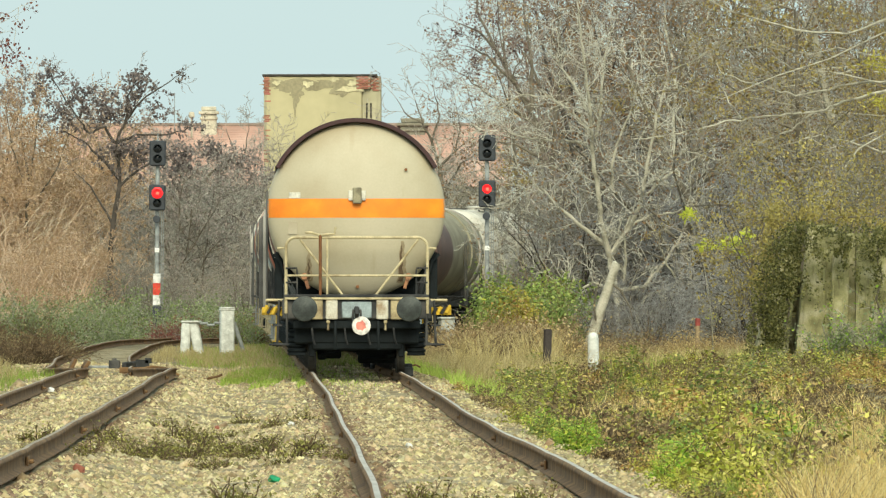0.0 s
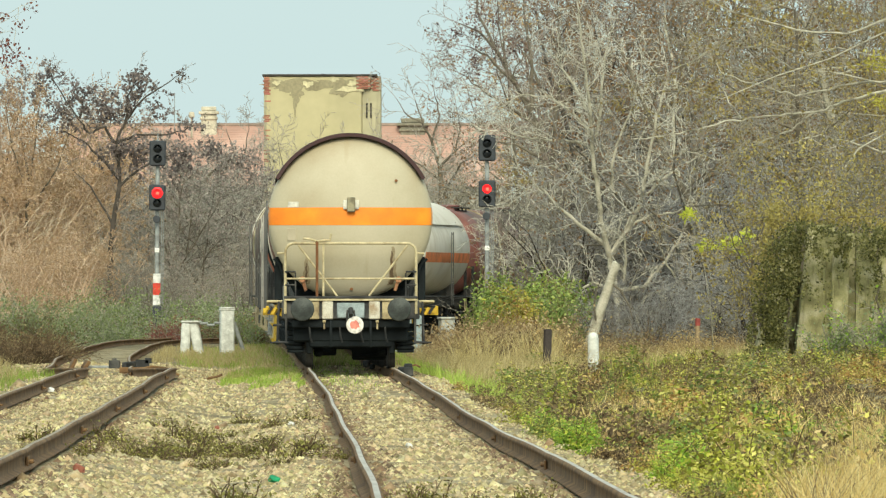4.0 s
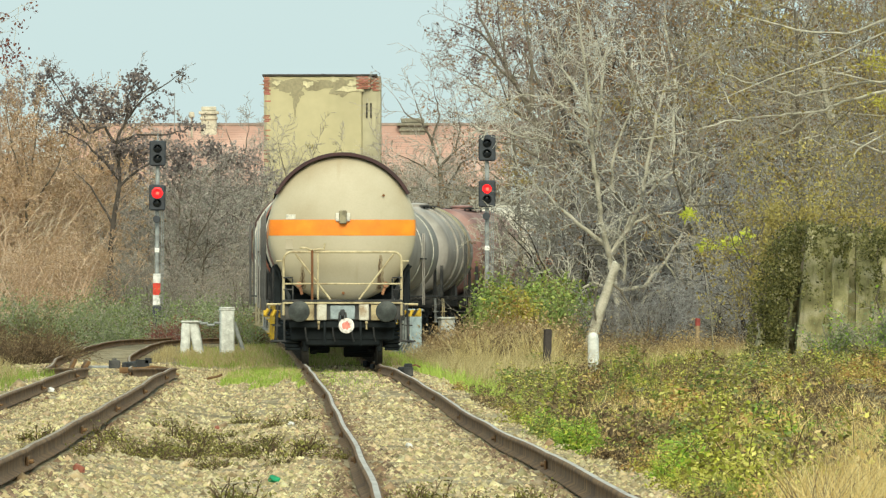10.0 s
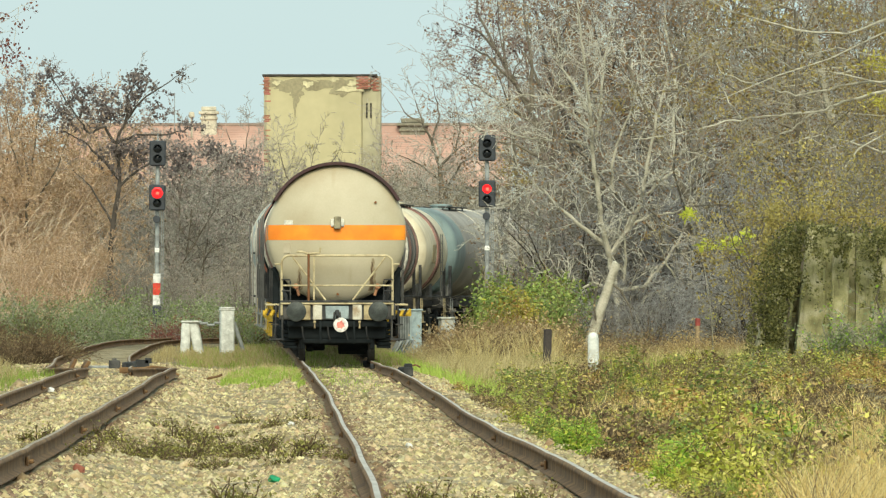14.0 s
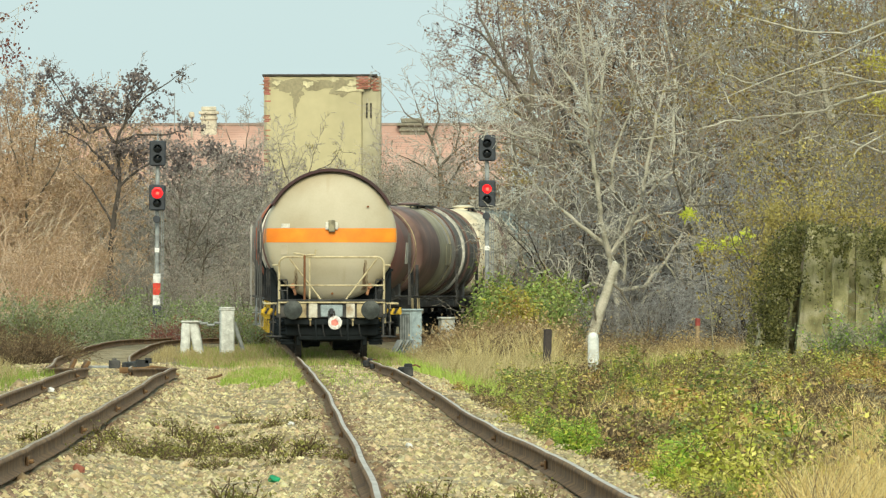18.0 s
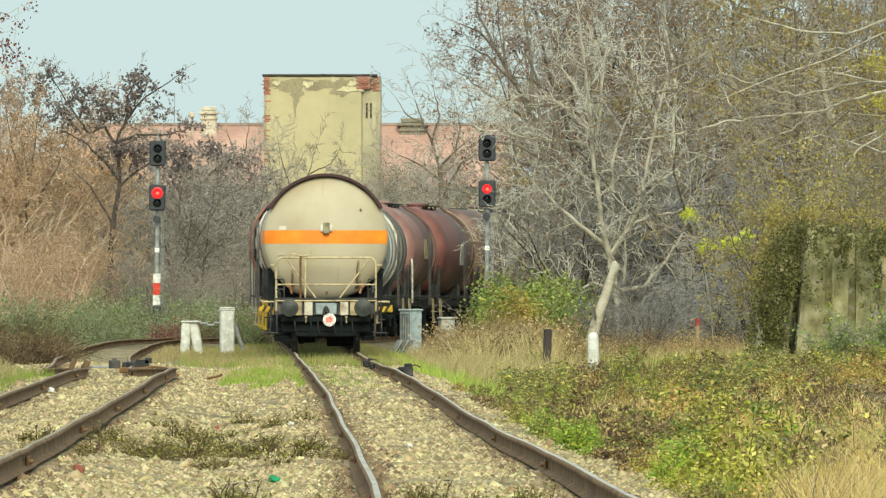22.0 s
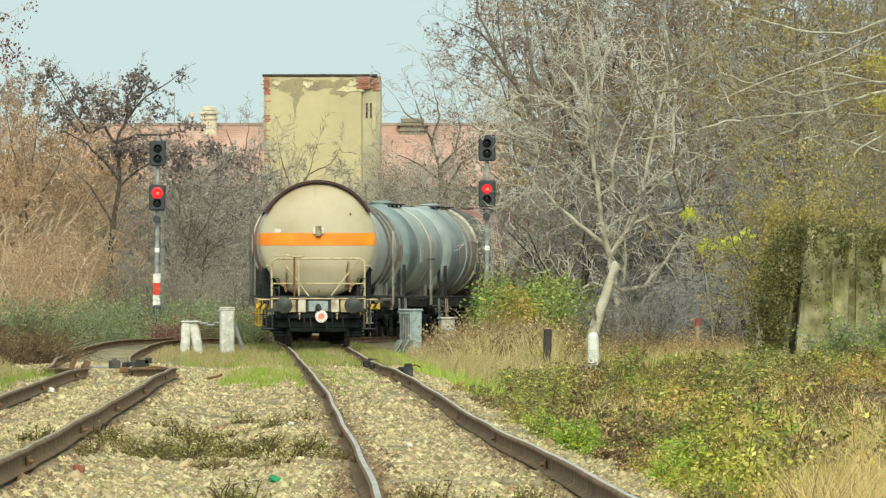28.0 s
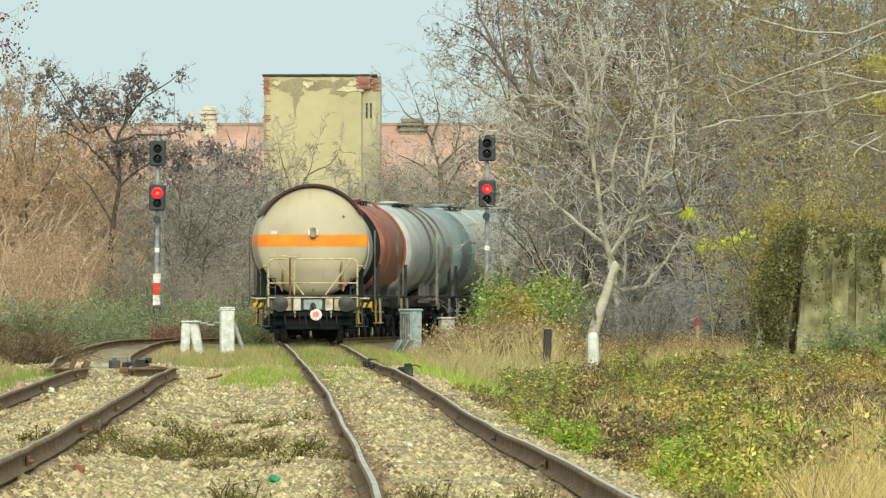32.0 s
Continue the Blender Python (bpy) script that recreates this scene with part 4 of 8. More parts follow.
        part("rung", Geo().tube([(s * 1.19, -h + 0.55, 1.62 + 0.12), (s * 1.0, -h + 0.62, 1.62 + 0.12)], 0.015, 5).tube([(s * 1.19, -h + 0.55, 1.50), (s * 1.0, -h + 0.62, 1.50)], 0.015, 5)
             .tube([(s * 1.0, -h + 0.62, 1.3), (s * 1.0, -h + 0.62, 1.72)], 0.015, 5), M["frame_steel"], w)
        part("grab_rail", Geo().tube([(s * 1.18, -h + 0.62, 2.08), (s * 1.33, -h + 0.66, 2.07)], 0.02, 6), M["handrail"], w)
    # end platform, its railing and the handbrake
    yr = -h + 0.58
    part("end_railing", Geo().tube(rounded_rail(1.185, 0.98, 2.255, yr), 0.026, 8), M["handrail"], w, "chalky yellow tubular railing", smooth=True)
    part("mid_rail", Geo().tube([(-1.185, yr, 1.615), (1.185, yr, 1.615)], 0.019, 7), M["handrail"], w)
    part("railing_post", Geo().tube([(-0.495, yr, 1.28), (-0.495, yr, 2.25)], 0.021, 7), M["handrail"], w)
    part("brace", Geo().tube([(-0.95, yr, 2.22), (-0.245, yr, 1.30)], 0.021, 7), M["handrail"], w)
    part("brace", Geo().tube([(1.03, yr, 2.22), (0.33, yr, 1.30)], 0.021, 7), M["handrail"], w)
    part("platform", Geo().box((0, yr + 0.22, 1.275), (2.42, 0.55, 0.05), 0.01).box((0, yr - 0.03, 1.255), (2.40, 0.03, 0.085), 0.006, slot=1), [M["frame_steel"], M["handrail"]], w)
    brake = part("handbrake_post", Geo().tube([(-0.61, yr - 0.03, 1.28), (-0.61, yr - 0.03, 2.30)], 0.026, 8), M["rust"], w, "rusty handbrake column", smooth=True)
    part("handbrake_crank", Geo().tube([(-0.86, yr - 0.03, 2.34), (-0.74, yr - 0.03, 2.335), (-0.61, yr - 0.03, 2.29), (-0.46, yr - 0.03, 2.31), (-0.375, yr - 0.03, 2.31), (-0.355, yr - 0.03, 2.43)], 0.022, 8), M["handrail"], brake, "dull yellow crank", smooth=True)
    # painted head pieces beside the coupling, hoses, tail disc
    part("head_panel", Geo().box((-0.42, -h + 0.575, 1.045), (0.20, 0.05, 0.33), 0.02), M["head_white"], w, "chipped off-white panel beside the coupling")
    part("head_panel", Geo().box((0.43, -h + 0.575, 1.045), (0.20, 0.05, 0.33), 0.02), M["head_white"], w, "chipped off-white panel beside the coupling")
    for s in (-1, 1):
        part("head_panel", Geo().box((s * 0.72, -h + 0.585, 1.045), (0.3, 0.04, 0.33), 0.02), M["headstock"], w, "rust-streaked cream panel behind the buffer")
        part("brake_hose", HOSE, None, w, at=pose(s * 0.36, -h + 0.6, 0.84))
        part("cock", Geo().tube([(s * 0.48, -h + 0.5, 0.86), (s * 0.48, -h + 0.45, 0.70)], 0.018, 6).box((s * 0.48, -h + 0.45, 0.84), (0.06, 0.06, 0.05), 0.01), M["headstock"], w)
        part("end_step", Geo().tube([(s * 1.17, -h + 0.6, 1.25), (s * 1.17, -h + 0.6, 0.48), (s * 1.38, -h + 0.6, 0.46)], 0.022, 6)
             .box((s * 1.3, -h + 0.6, 0.46), (0.34, 0.25, 0.03), 0.008), M["frame_steel"], w)
    part("brake_beam", Geo().box((0, -h + 0.72, 0.80), (2.14, 0.14, 0.16), 0.02), M["black"], w)
    part("bogie_beam", Geo().box((0, -h + 0.95, 0.62), (2.1, 0.3, 0.30), 0.03), M["black"], w)
    part("brake_rod", Geo().box((0, -h + 1.2, 0.47), (1.4, 0.2, 0.14), 0.02), M["black"], w)
    for s in (-1, 1):
        g = Geo()
        for k in range(5):
            g.lathe([(0.32 + 0.085 * k, 0.13), (0.345 + 0.085 * k, 0.165), (0.375 + 0.085 * k, 0.165), (0.40 + 0.085 * k, 0.13)], "z", (s * 1.0, -h + 1.05, 0), 16)
        g.box((s * 1.0, -h + 1.05, 0.30), (0.30, 0.30, 0.05), 0.01).box((s * 1.0, -h + 1.05, 0.77), (0.36, 0.36, 0.07), 0.01)
        part("spring", g, M["black"], w, smooth=True)
    # added dark boxes with brake bars, filling in the darkness between the wheels
    for x, wd, z0, z1, y in ((0.34, 0.62, 0.14, 0.52, 1.9), (-0.42, 0.34, 0.22, 0.54, 2.0), (-0.05, 0.5, 0.36, 0.58, 1.7), (0.58, 0.16, 0.2, 0.6, 1.35), (-0.58, 0.16, 0.2, 0.6, 1.35)):
        part("dark_rigging_fill", Geo().box((x, -h + y, (z0 + z1) / 2), (wd, 0.14, z1 - z0), 0.03).cyl((x - wd * 0.4, -h + y - 0.1, z0 + 0.06), (x + wd * 0.4, -h + y - 0.1, z0 + 0.1), 0.03, n=8), M["black"], w)
    for x in (-0.75, -0.20, 0.18, 0.62):
        part("brake_lever", Geo().tube([(x, -h + 0.66, 0.74), (x + 0.02, -h + 0.64, 0.55), (x + 0.05, -h + 0.66, 0.46)], 0.017, 6), M["frame_steel"], w)
    disc = part("tail_disc", Geo().lathe([(-0.012, 0.0), (-0.012, 0.15), (0.0, 0.158), (0.012, 0.15), (0.012, 0.0)][::-1], "y", (0.075, -h + 0.28, 0.775), 28), M["tail_white"], w, "round white tail disc with a red centre", smooth=True)
    g = Geo()
    rng = random.Random(3)
    ring = [(0.075 + (0.06 + 0.045 * rng.random()) * math.cos(a), -h + 0.263, 0.775 + (0.06 + 0.045 * rng.random()) * math.sin(a)) for a in np.linspace(0, 2 * math.pi, 15)[:-1]]
    g.add(ring, [tuple(range(len(ring)))])
    part("disc_centre", g, M["tail_red"], disc, "faded red centre")
    WAGONS.append((w, -1.1 + h, h - 2.35))


tail_wagon()
tank_wagon("dirty white tank wagon with brown rings", 14.9, 24.9, [(0.5, "white"), (1, "cream_tank")], [(0.3, 0.09, 0.05, "brown"), (0.7, 0.09, 0.05, "brown")], rail_mat="yellow")
tank_wagon("rust-red tank wagon with a pale ring", 24.9, 35.0, [(1, "mauve")], [(0.35, 0.07, 0.03, "white")], rail_mat="yellow")
tank_wagon("dark tank wagon with heavy black rings", 35.0, 45.8, [(0.6, "grey"), (1, "dark")], [(0.62, 0.10, 0.06, "black"), (0.76, 0.10, 0.06, "black"), (0.92, 0.12, 0.06, "black"), (0.3, 0.07, 0.03, "white")], rail_mat="yellow")
tank_wagon("rust-red tank wagon with a bent strap", 45.8, 55.0, [(1, "rust_orange")], [(0.2, 0.05, 0.03, "redb")], features=[("strap", 0.95, "rust_orange"), ("plate", 0.6, 2.75, 0.7, 0.40, "headstock")])
tank_wagon("pale grey tank wagon with three dark rings", 55.0, 67.9, [(1, "pale_grey")], [(0.44, 0.06, 0.07, "dark"), (0.60, 0.06, 0.07, "dark"), (0.76, 0.06, 0.07, "dark")], features=[("plate", 0.88, 2.6, 0.7, 0.5, "mauve"), ("apron", 0.6, "grey")], saddle="grey", rail_mat="mast")
tank_wagon("blue-grey and pale tank wagon with a white ring", 67.9, 78.8, [(0.22, "teal"), (0.6, "pale_blue"), (1, "pale_blue")], [(0.60, 0.045, 0.03, "white")], features=[("plate", 0.34, 2.6, 0.8, 0.62, "plate"), ("tick", 0.62)], saddle="grey", rail_mat="mast")
tank_wagon("blue-grey and black ringed tank wagon with a white ring", 78.8, 90.0, [(0.35, "steel_blue"), (0.58, "grey"), (1, "dark")], [(0.34, 0.08, 0.05, "steel_blue"), (0.46, 0.10, 0.05, "grey"), (0.60, 0.08, 0.07, "plate"), (0.74, 0.09, 0.06, "dark"), (0.88, 0.09, 0.06, "dark")], features=[("plate", 0.22, 2.6, 0.8, 0.6, "grey")])
tank_wagon("dark brown tank wagon with a bent strap", 90.0, 98.2, [(0.45, "mauve"), (1, "brown")], features=[("handrail", 0, "plate"), ("strap", 0.86, "brown"), ("plate", 0.5, 2.75, 0.9, 0.62, "headstock")])
tank_wagon("dark red-brown tank wagon with a white plate", 98.2, 107.3, [(0.5, "redb"), (1, "brown")], [(0.97, 0.04, 0.03, "headstock")], features=[("strap", 0.86, "brown"), ("plate", 0.55, 2.6, 0.8, 0.66, "plate")])
tank_wagon("brown and olive tank wagon with dark rings and a white ring", 107.3, 123.0, [(0.28, "brown"), (0.42, "olive"), (0.60, "grey"), (1, "dark")], [(0.46, 0.1, 0.05, "olive"), (0.56, 0.12, 0.06, "brown"), (0.68, 0.09, 0.08, "plate"), (0.78, 0.12, 0.06, "brown"), (0.88, 0.12, 0.06, "dark"), (0.96, 0.12, 0.06, "brown")], features=[("plate", 0.42, 2.6, 1.0, 0.7, "olive")])
tank_wagon("yellowed cream tank wagon with a brown double strap", 123.0, 130.6, [(1, "cream_tank")], [(0.50, 0.07, 0.05, "mauve"), (0.60, 0.07, 0.05, "brown")], features=[("plate", 0.35, 2.6, 0.8, 0.6, "headstock")])
tank_wagon("grey tank wagon with a blue-grey end", 130.6, 144.0, [(0.16, "teal"), (1, "grey_light")], [(0.55, 0.045, 0.03, "plate"), (0.85, 0.05, 0.03, "plate")], features=[("tick", 0.57)], saddle="grey", rail_mat="mast")
tank_wagon("grey-brown tank wagon with raised rings", 144.0, 151.9, [(1, "grey")], [(0.35, 0.12, 0.06, "grey"), (0.6, 0.12, 0.06, "grey_light"), (0.82, 0.12, 0.06, "olive")])
tank_wagon("faded red tank wagon with a bent strap", 151.9, 162.1, [(1, "mauve")], features=[("strap", 0.82, "mauve"), ("plate", 0.55, 2.7, 0.9, 0.5, "headstock")])
tank_wagon("white gas tank wagon with an orange stripe", 162.1, 175.1, [(1, "gas_white")], features=[("stripe", 0.5, 2.50, "orange_dull"), ("sunshield", 0.5, "gas_white")], r=1.49, top=4.34)
tank_wagon("dark red-brown tank wagon with a white plate", 175.1, 182.2, [(0.4, "redb"), (1, "brown")], [(0.95, 0.05, 0.03, "headstock")], features=[("plate", 0.5, 2.6, 0.8, 0.66, "plate")])
tank_wagon("brown and olive tank wagon with dark rings", 182.2, 195.0, [(0.32, "brown"), (1, "olive")], [(0.72, 0.09, 0.05, "olive"), (0.9, 0.1, 0.05, "grey")], features=[("plate", 0.6, 2.6, 0.9, 0.6, "headstock")])
tank_wagon("pale weathered tank wagon among the trees", 195.0, 206.0, [(1, "white")], [(0.5, 0.09, 0.05, "grey")])


def tail_at(t):
    """How far along the track the tail's tank end stands at t seconds."""
    return 204.013 + 4.19828 * t - 0.01304 * t**2 - 2.577e-5 * t**3


def motions():
    """The train draws away along the track."""
    times = [k * 1.0 for k in range(33)]
    for w, mid, pivot in WAGONS:
        rows = []
        for t in times:
            a, b = on_track(tail_at(t) + mid - pivot), on_track(tail_at(t) + mid + pivot)
            d = b - a
            c = (a + b) / 2
            rows.append((t, pose(c.x, c.y, c.z, math.degrees(math.atan2(d.z, d.y)), 0, -math.degrees(math.atan2(d.x, d.y)))))
        walk(w, rows)
    steps = [k * 0.15 for k in range(214)] + [LENGTH]
    for wheel, a in WHEELS:
        walk(wheel, [(t, pose(0, a, 0.46, -math.degrees((tail_at(t) - 204.0) / 0.46))) for t in steps])
# ---- signals, cabinets, posts ----
def signal(x, y, label, lean=0.0, band=True):
    z = float(ground_z(x, y))
    w = thing("railway_signal", label, "railway signal", "light signals", pose(x, y, z, 0, lean, 0))
    up = -z
    top = up + 5.22
    part("mast", Geo().lathe([(0, 0.10), (0.6, 0.10), (0.62, 0.075), (top, 0.06), (top + 0.02, 0.0)], "z", (0, 0, 0), 14), M["mast"], w, smooth=True)
    part("foot", Geo().box((0, 0, up / 2 - 0.1), (0.30, 0.30, up + 0.3), 0.03), M["signal_black"], w, "black foot casing")
    if band:
        for k, (a, b, mat) in enumerate(((0.10, 0.42, "mast_white"), (0.42, 0.80, "mast_red"), (0.80, 1.10, "mast_white"))):
            part("mast_plate", Geo().box((0, -0.11, up - 0.02 + a + (b - a) / 2), (0.235, 0.03, b - a), 0.006), M[mat], w)
    for hz, lit in ((up + 4.88, False), (up + 3.48, True)):
        head = part("signal_head", Geo().box((0, -0.16, hz), (0.52, 0.14, 0.80 if not lit else 0.82), 0.05)
                    .box((0, 0.02, hz), (0.34, 0.2, 0.6), 0.03), M["signal_black"], w, "black rounded signal head")
        for k, dz in enumerate((0.15, -0.17)):
            g = Geo()
            pr = [(-0.24 - 0.16, 0.125), (-0.24, 0.125), (-0.24, 0.112), (-0.24 - 0.16, 0.118)]
            g.lathe(pr, "y", (0, 0, hz + dz), 18, 10, 170)
            part("hood", g, M["signal_black"], head, smooth=True)
            on = lit and k == 0
            # the lit lens is oversized, wider on the banded mast, to imitate glare
            lens = part("lens", Geo().lathe([(-0.235, 0.175 if on and band else 0.14), (-0.255, 0.145 if on and band else 0.115), (-0.268, 0.06), (-0.272, 0.0)][::-1], "y", (0, 0, hz + dz), 20), M["lamp_red" if on else "lens_dark"], head, "glowing red lens" if on else "", smooth=True)
            if on:
                part("lamp_core", Geo().lathe([(-0.276, 0.05), (-0.285, 0.0)][::-1], "y", (0.01, 0, hz + dz - 0.01), 14), M["lamp_core"], lens)
    part("small_lamp", Geo().lathe([(-0.30, 0.0), (-0.30, 0.11), (-0.1, 0.12), (-0.05, 0.05)][::-1], "y", (-0.02, 0, up + 2.80), 16).box((0, -0.05, up + 2.80), (0.12, 0.1, 0.1), 0.01), M["signal_black"], w, smooth=True)
    part("mast_mark", Geo().box((0, -0.085, up + 1.82), (0.15, 0.03, 0.14), 0.006), M["mast_white"], w)
    g = Geo()
    for s in (0.13, 0.19):
        g.tube([(s, 0.10, 0.4), (s, 0.10, up + 3.1)], 0.014, 5)
    for k in np.arange(0.5, up + 3.0, 0.3):
        g.tube([(0.05, 0.08, float(k)), (0.22, 0.10, float(k))], 0.011, 5)
    part("ladder", g, M["mast"], w)
    part("finial", Geo().lathe([(top, 0.05), (top + 0.08, 0.05), (top + 0.12, 0.02), (top + 0.3, 0.01)], "z", (0, 0, 0), 10), M["mast"], w, smooth=True)


signal(-9.06, 384.0, "two-headed railway signal showing red on a banded mast", 0.4)
signal(1.345, 371.0, "two-headed railway signal showing red beside the bend", 0.0, band=False)


def whitewashed_post():
    x, y = 3.13, 253.0
    z = float(ground_z(x, y))
    w = thing("marker_post", "whitewashed rounded concrete marker post", "marker post", at=pose(x, y, z - 0.1))
    part("shaft", Geo().lathe([(0, 0.12), (0.84, 0.115), (0.92, 0.10), (0.97, 0.06), (0.985, 0.0)], "z", (0, 0, 0), 20), M["white_concrete"], w, smooth=True)


whitewashed_post()


def old_post(x, y, top, wd, mat, label, cap=None):
    z = float(ground_z(x, y)) - 0.2
    w = thing("old_post", label, "post", at=pose(x, y, z, 0, 1.5, 12))
    h = top - z
    part("shaft", Geo().box((0, 0, h / 2), (wd, wd, h), 0.02), M[mat], w)
    if cap:
        part("cap", Geo().box((0, 0, h - 0.09), (wd * 1.12, wd * 1.12, 0.19), 0.02), M[cap], w)


old_post(2.10, 247.0, -0.43, 0.15, "post_dark", "dark weathered timber post")
old_post(5.95, 285.0, -0.25, 0.10, "post_brown", "weathered brown post with a red top", "post_red")


def white_cabinets():
    """The low whitewashed casings between the tracks, joined by a pipe."""
    x, y = -5.62, 316.0
    z = float(ground_z(x, y))
    w = thing("track_casing", "tall whitewashed concrete casing between the tracks", "track casing", "whitewashed casings", pose(x, y, z, 0, 0, 8))
    part("body", Geo().box((0, 0, 0.6), (0.36, 0.34, 1.2), 0.03).box((0, 0, 1.2), (0.40, 0.38, 0.05), 0.015), M["white_concrete"], w)
    part("lid", Geo().box((0, -0.02, 1.245), (0.37, 0.35, 0.05), 0.015), M["white_concrete"], w)
    part("stay", Geo().box((0.33, -0.02, 0.42), (0.10, 0.10, 0.95), 0.02, Euler((0, -0.32, 0))), M["mast"], w)
    w = thing("track_casing", "low pair of whitewashed concrete stubs", "track casing", "whitewashed casings", pose(x - 0.93, y, z, 0, 0, -6))
    for k, (dx, hh) in enumerate(((-0.14, 0.86), (0.13, 0.90))):
        part("stub", Geo().box((dx, 0.05 * k, hh / 2), (0.24, 0.30, hh), 0.04, Euler((0, 0.12 * (1 - 2 * k) - 0.06, 0))), M["white_concrete"], w)
    part("lid", Geo().box((0, 0, 0.89), (0.50, 0.34, 0.05), 0.02), M["white_concrete"], w)
    part("pipe", Geo().tube([(0.2, 0, 0.84), (0.42, 0.0, 0.85), (0.44, 0, 0.80), (0.60, 0, 0.80), (0.62, 0, 0.86), (0.80, 0, 0.85)], 0.035, 7), M["mast"], w)


white_cabinets()


def grey_cabinet():
    x, y = -0.88, 331.0
    z = float(ground_z(x, y))
    w = thing("relay_cabinet", "pale blue-grey metal relay cabinet beside the track", "relay cabinet", at=pose(x, y, z, 0, 0, 42))
    part("body", Geo().box((0, 0, 0.62), (0.42, 0.46, 1.24), 0.02), M["cabinet"], w)
    part("roof", Geo().box((0, 0, 1.26), (0.48, 0.52, 0.06), 0.02), M["cabinet"], w)
    # shade on the cabinet's left face is put into the door's darker colour
    part("door", Geo().box((-0.217, 0, 0.66), (0.014, 0.40, 1.0), 0.004), M["cabinet_dark"], w)
    for k in range(4):
        part("slat", Geo().box((-0.228, -0.15 + 0.1 * k, 0.66), (0.012, 0.045, 0.9), 0.003), M["mast"], w)
    p = thing("slab_stack", "grey leaning slabs against the relay cabinet", "slabs", at=pose(x - 0.22, y - 0.9, z, 0, 0, 20))
    for k in range(5):
        part("slab", Geo().box((-0.2 + 0.1 * k, 0.03 * k, 0.22), (0.055, 0.35, 0.52), 0.01, Euler((0, 0.55, 0))), M["cabinet_dark" if k % 2 else "mast"], p)
    x2, y2 = 0.10, 337.0
    z2 = float(ground_z(x2, y2))
    c = thing("cable_box", "small pale concrete cable box", "cable box", at=pose(x2, y2, z2, 0, 0, 15))
    part("body", Geo().box((0, 0, 0.47), (0.40, 0.34, 0.94), 0.03), M["box_concrete"], c)
    part("lid", Geo().box((0, 0, 0.96), (0.46, 0.40, 0.07), 0.02), M["box_concrete"], c)


grey_cabinet()


def track_dip_pieces():
    """Added rail pieces and dark blocks, standing in for the dip in the side track."""
    y = 224.0
    x, z = float(left_x(y)), float(left_z(y))
    w = thing("dip_stand_in", "added dark rusty rail pieces where the side track dips", "point machine", at=pose(x, y, z))
    part("cross_piece", Geo().box((1.0, -0.3, -0.07), (0.9, 0.10, 0.11), 0.015), M["rail_side"], w)
    part("cross_piece", Geo().box((0.12, 2.0, -0.02), (0.62, 0.06, 0.05), 0.01), M["mast"], w)
    part("dark_block", Geo().box((0.42, 1.2, 0.03), (0.20, 0.4, 0.15), 0.006).box((0.42, 1.15, 0.12), (0.08, 0.2, 0.05), 0.004), M["frame_steel"], w)
    part("dark_block", Geo().box((0.95, 0.8, 0.02), (0.24, 0.4, 0.2), 0.006).box((1.06, 0.7, 0.10), (0.12, 0.2, 0.10), 0.004), M["frame_steel"], w)
    part("rail_piece", Geo().box((-0.38, 2.2, 0.04), (0.07, 3.0, 0.2), 0.012, Euler((0, 0.45, 0.04))), M["rail_side"], w)
    part("rail_piece", Geo().box((-0.12, 1.5, 0.02), (0.07, 2.4, 0.17), 0.012, Euler((0, 0.6, 0.05))), M["rail_side"], w)
    part("rail_piece", Geo().box((0.70, 1.5, -0.02), (0.09, 3.2, 0.2), 0.02, Euler((0, 0.0, -0.04))), M["frame_steel"], w)
    part("lever", Geo().tube([(0.95, -0.6, -0.05), (1.15, -0.6, 0.0), (1.4, -0.5, -0.03), (1.65, -0.4, -0.16)], 0.022, 6), M["rail_side"], w)
    p = thing("iron_bar", "bent dark iron bar lying in the ballast", "iron bar", at=pose(-4.05, 214.0, float(ground_z(-4.05, 214.0)) + 0.06))
    part("bar", Geo().tube([(-0.2, 0, 0.0), (0.0, 0, 0.05), (0.1, 0, 0.07), (0.16, 0, 0.1)], 0.022, 6), M["rail_side"], p)


track_dip_pieces()


def litter():
    for name, label, x, y, mat, s in (("plastic_bottle", "crushed green plastic bottle among weeds", -1.28, 92.0, "litter_green", 0.045), ("plastic_scrap", "crumpled white plastic scrap", -5.55, 172, "litter_white", 0.05),
                                      ("plastic_scrap", "crumpled white plastic scrap", -1.75, 140, "litter_white", 0.04), ("rag", "faded red-brown rag on the stones", -2.85, 95, "litter_red", 0.05),
                                      ("rag", "faded red-brown rag on the stones", -2.62, 141, "litter_red", 0.03), ("plastic_scrap", "crumpled white plastic scrap", -0.33, 118, "litter_white", 0.035)):
        z = float(ground_z(x, y))
        rng = random.Random(int(y))
        g = Geo().lathe([(-0.9 * s, 0.2 * s), (-0.7 * s, 0.6 * s), (0, 0.75 * s), (0.7 * s, 0.5 * s), (1.0 * s, 0.15 * s)], "x", (0, 0, 0), 9)
        g.v = [(v[0] + rng.uniform(-0.25, 0.25) * s, v[1] + rng.uniform(-0.25, 0.25) * s, v[2] + rng.uniform(-0.25, 0.25) * s) for v in g.v]
        ob = new(name, g.mesh(name, M[mat], True))
        ob.matrix_basis = pose(x, y, z + s * 0.7, 0, 15, 20)
        tagged(ob, label, "litter")


litter()


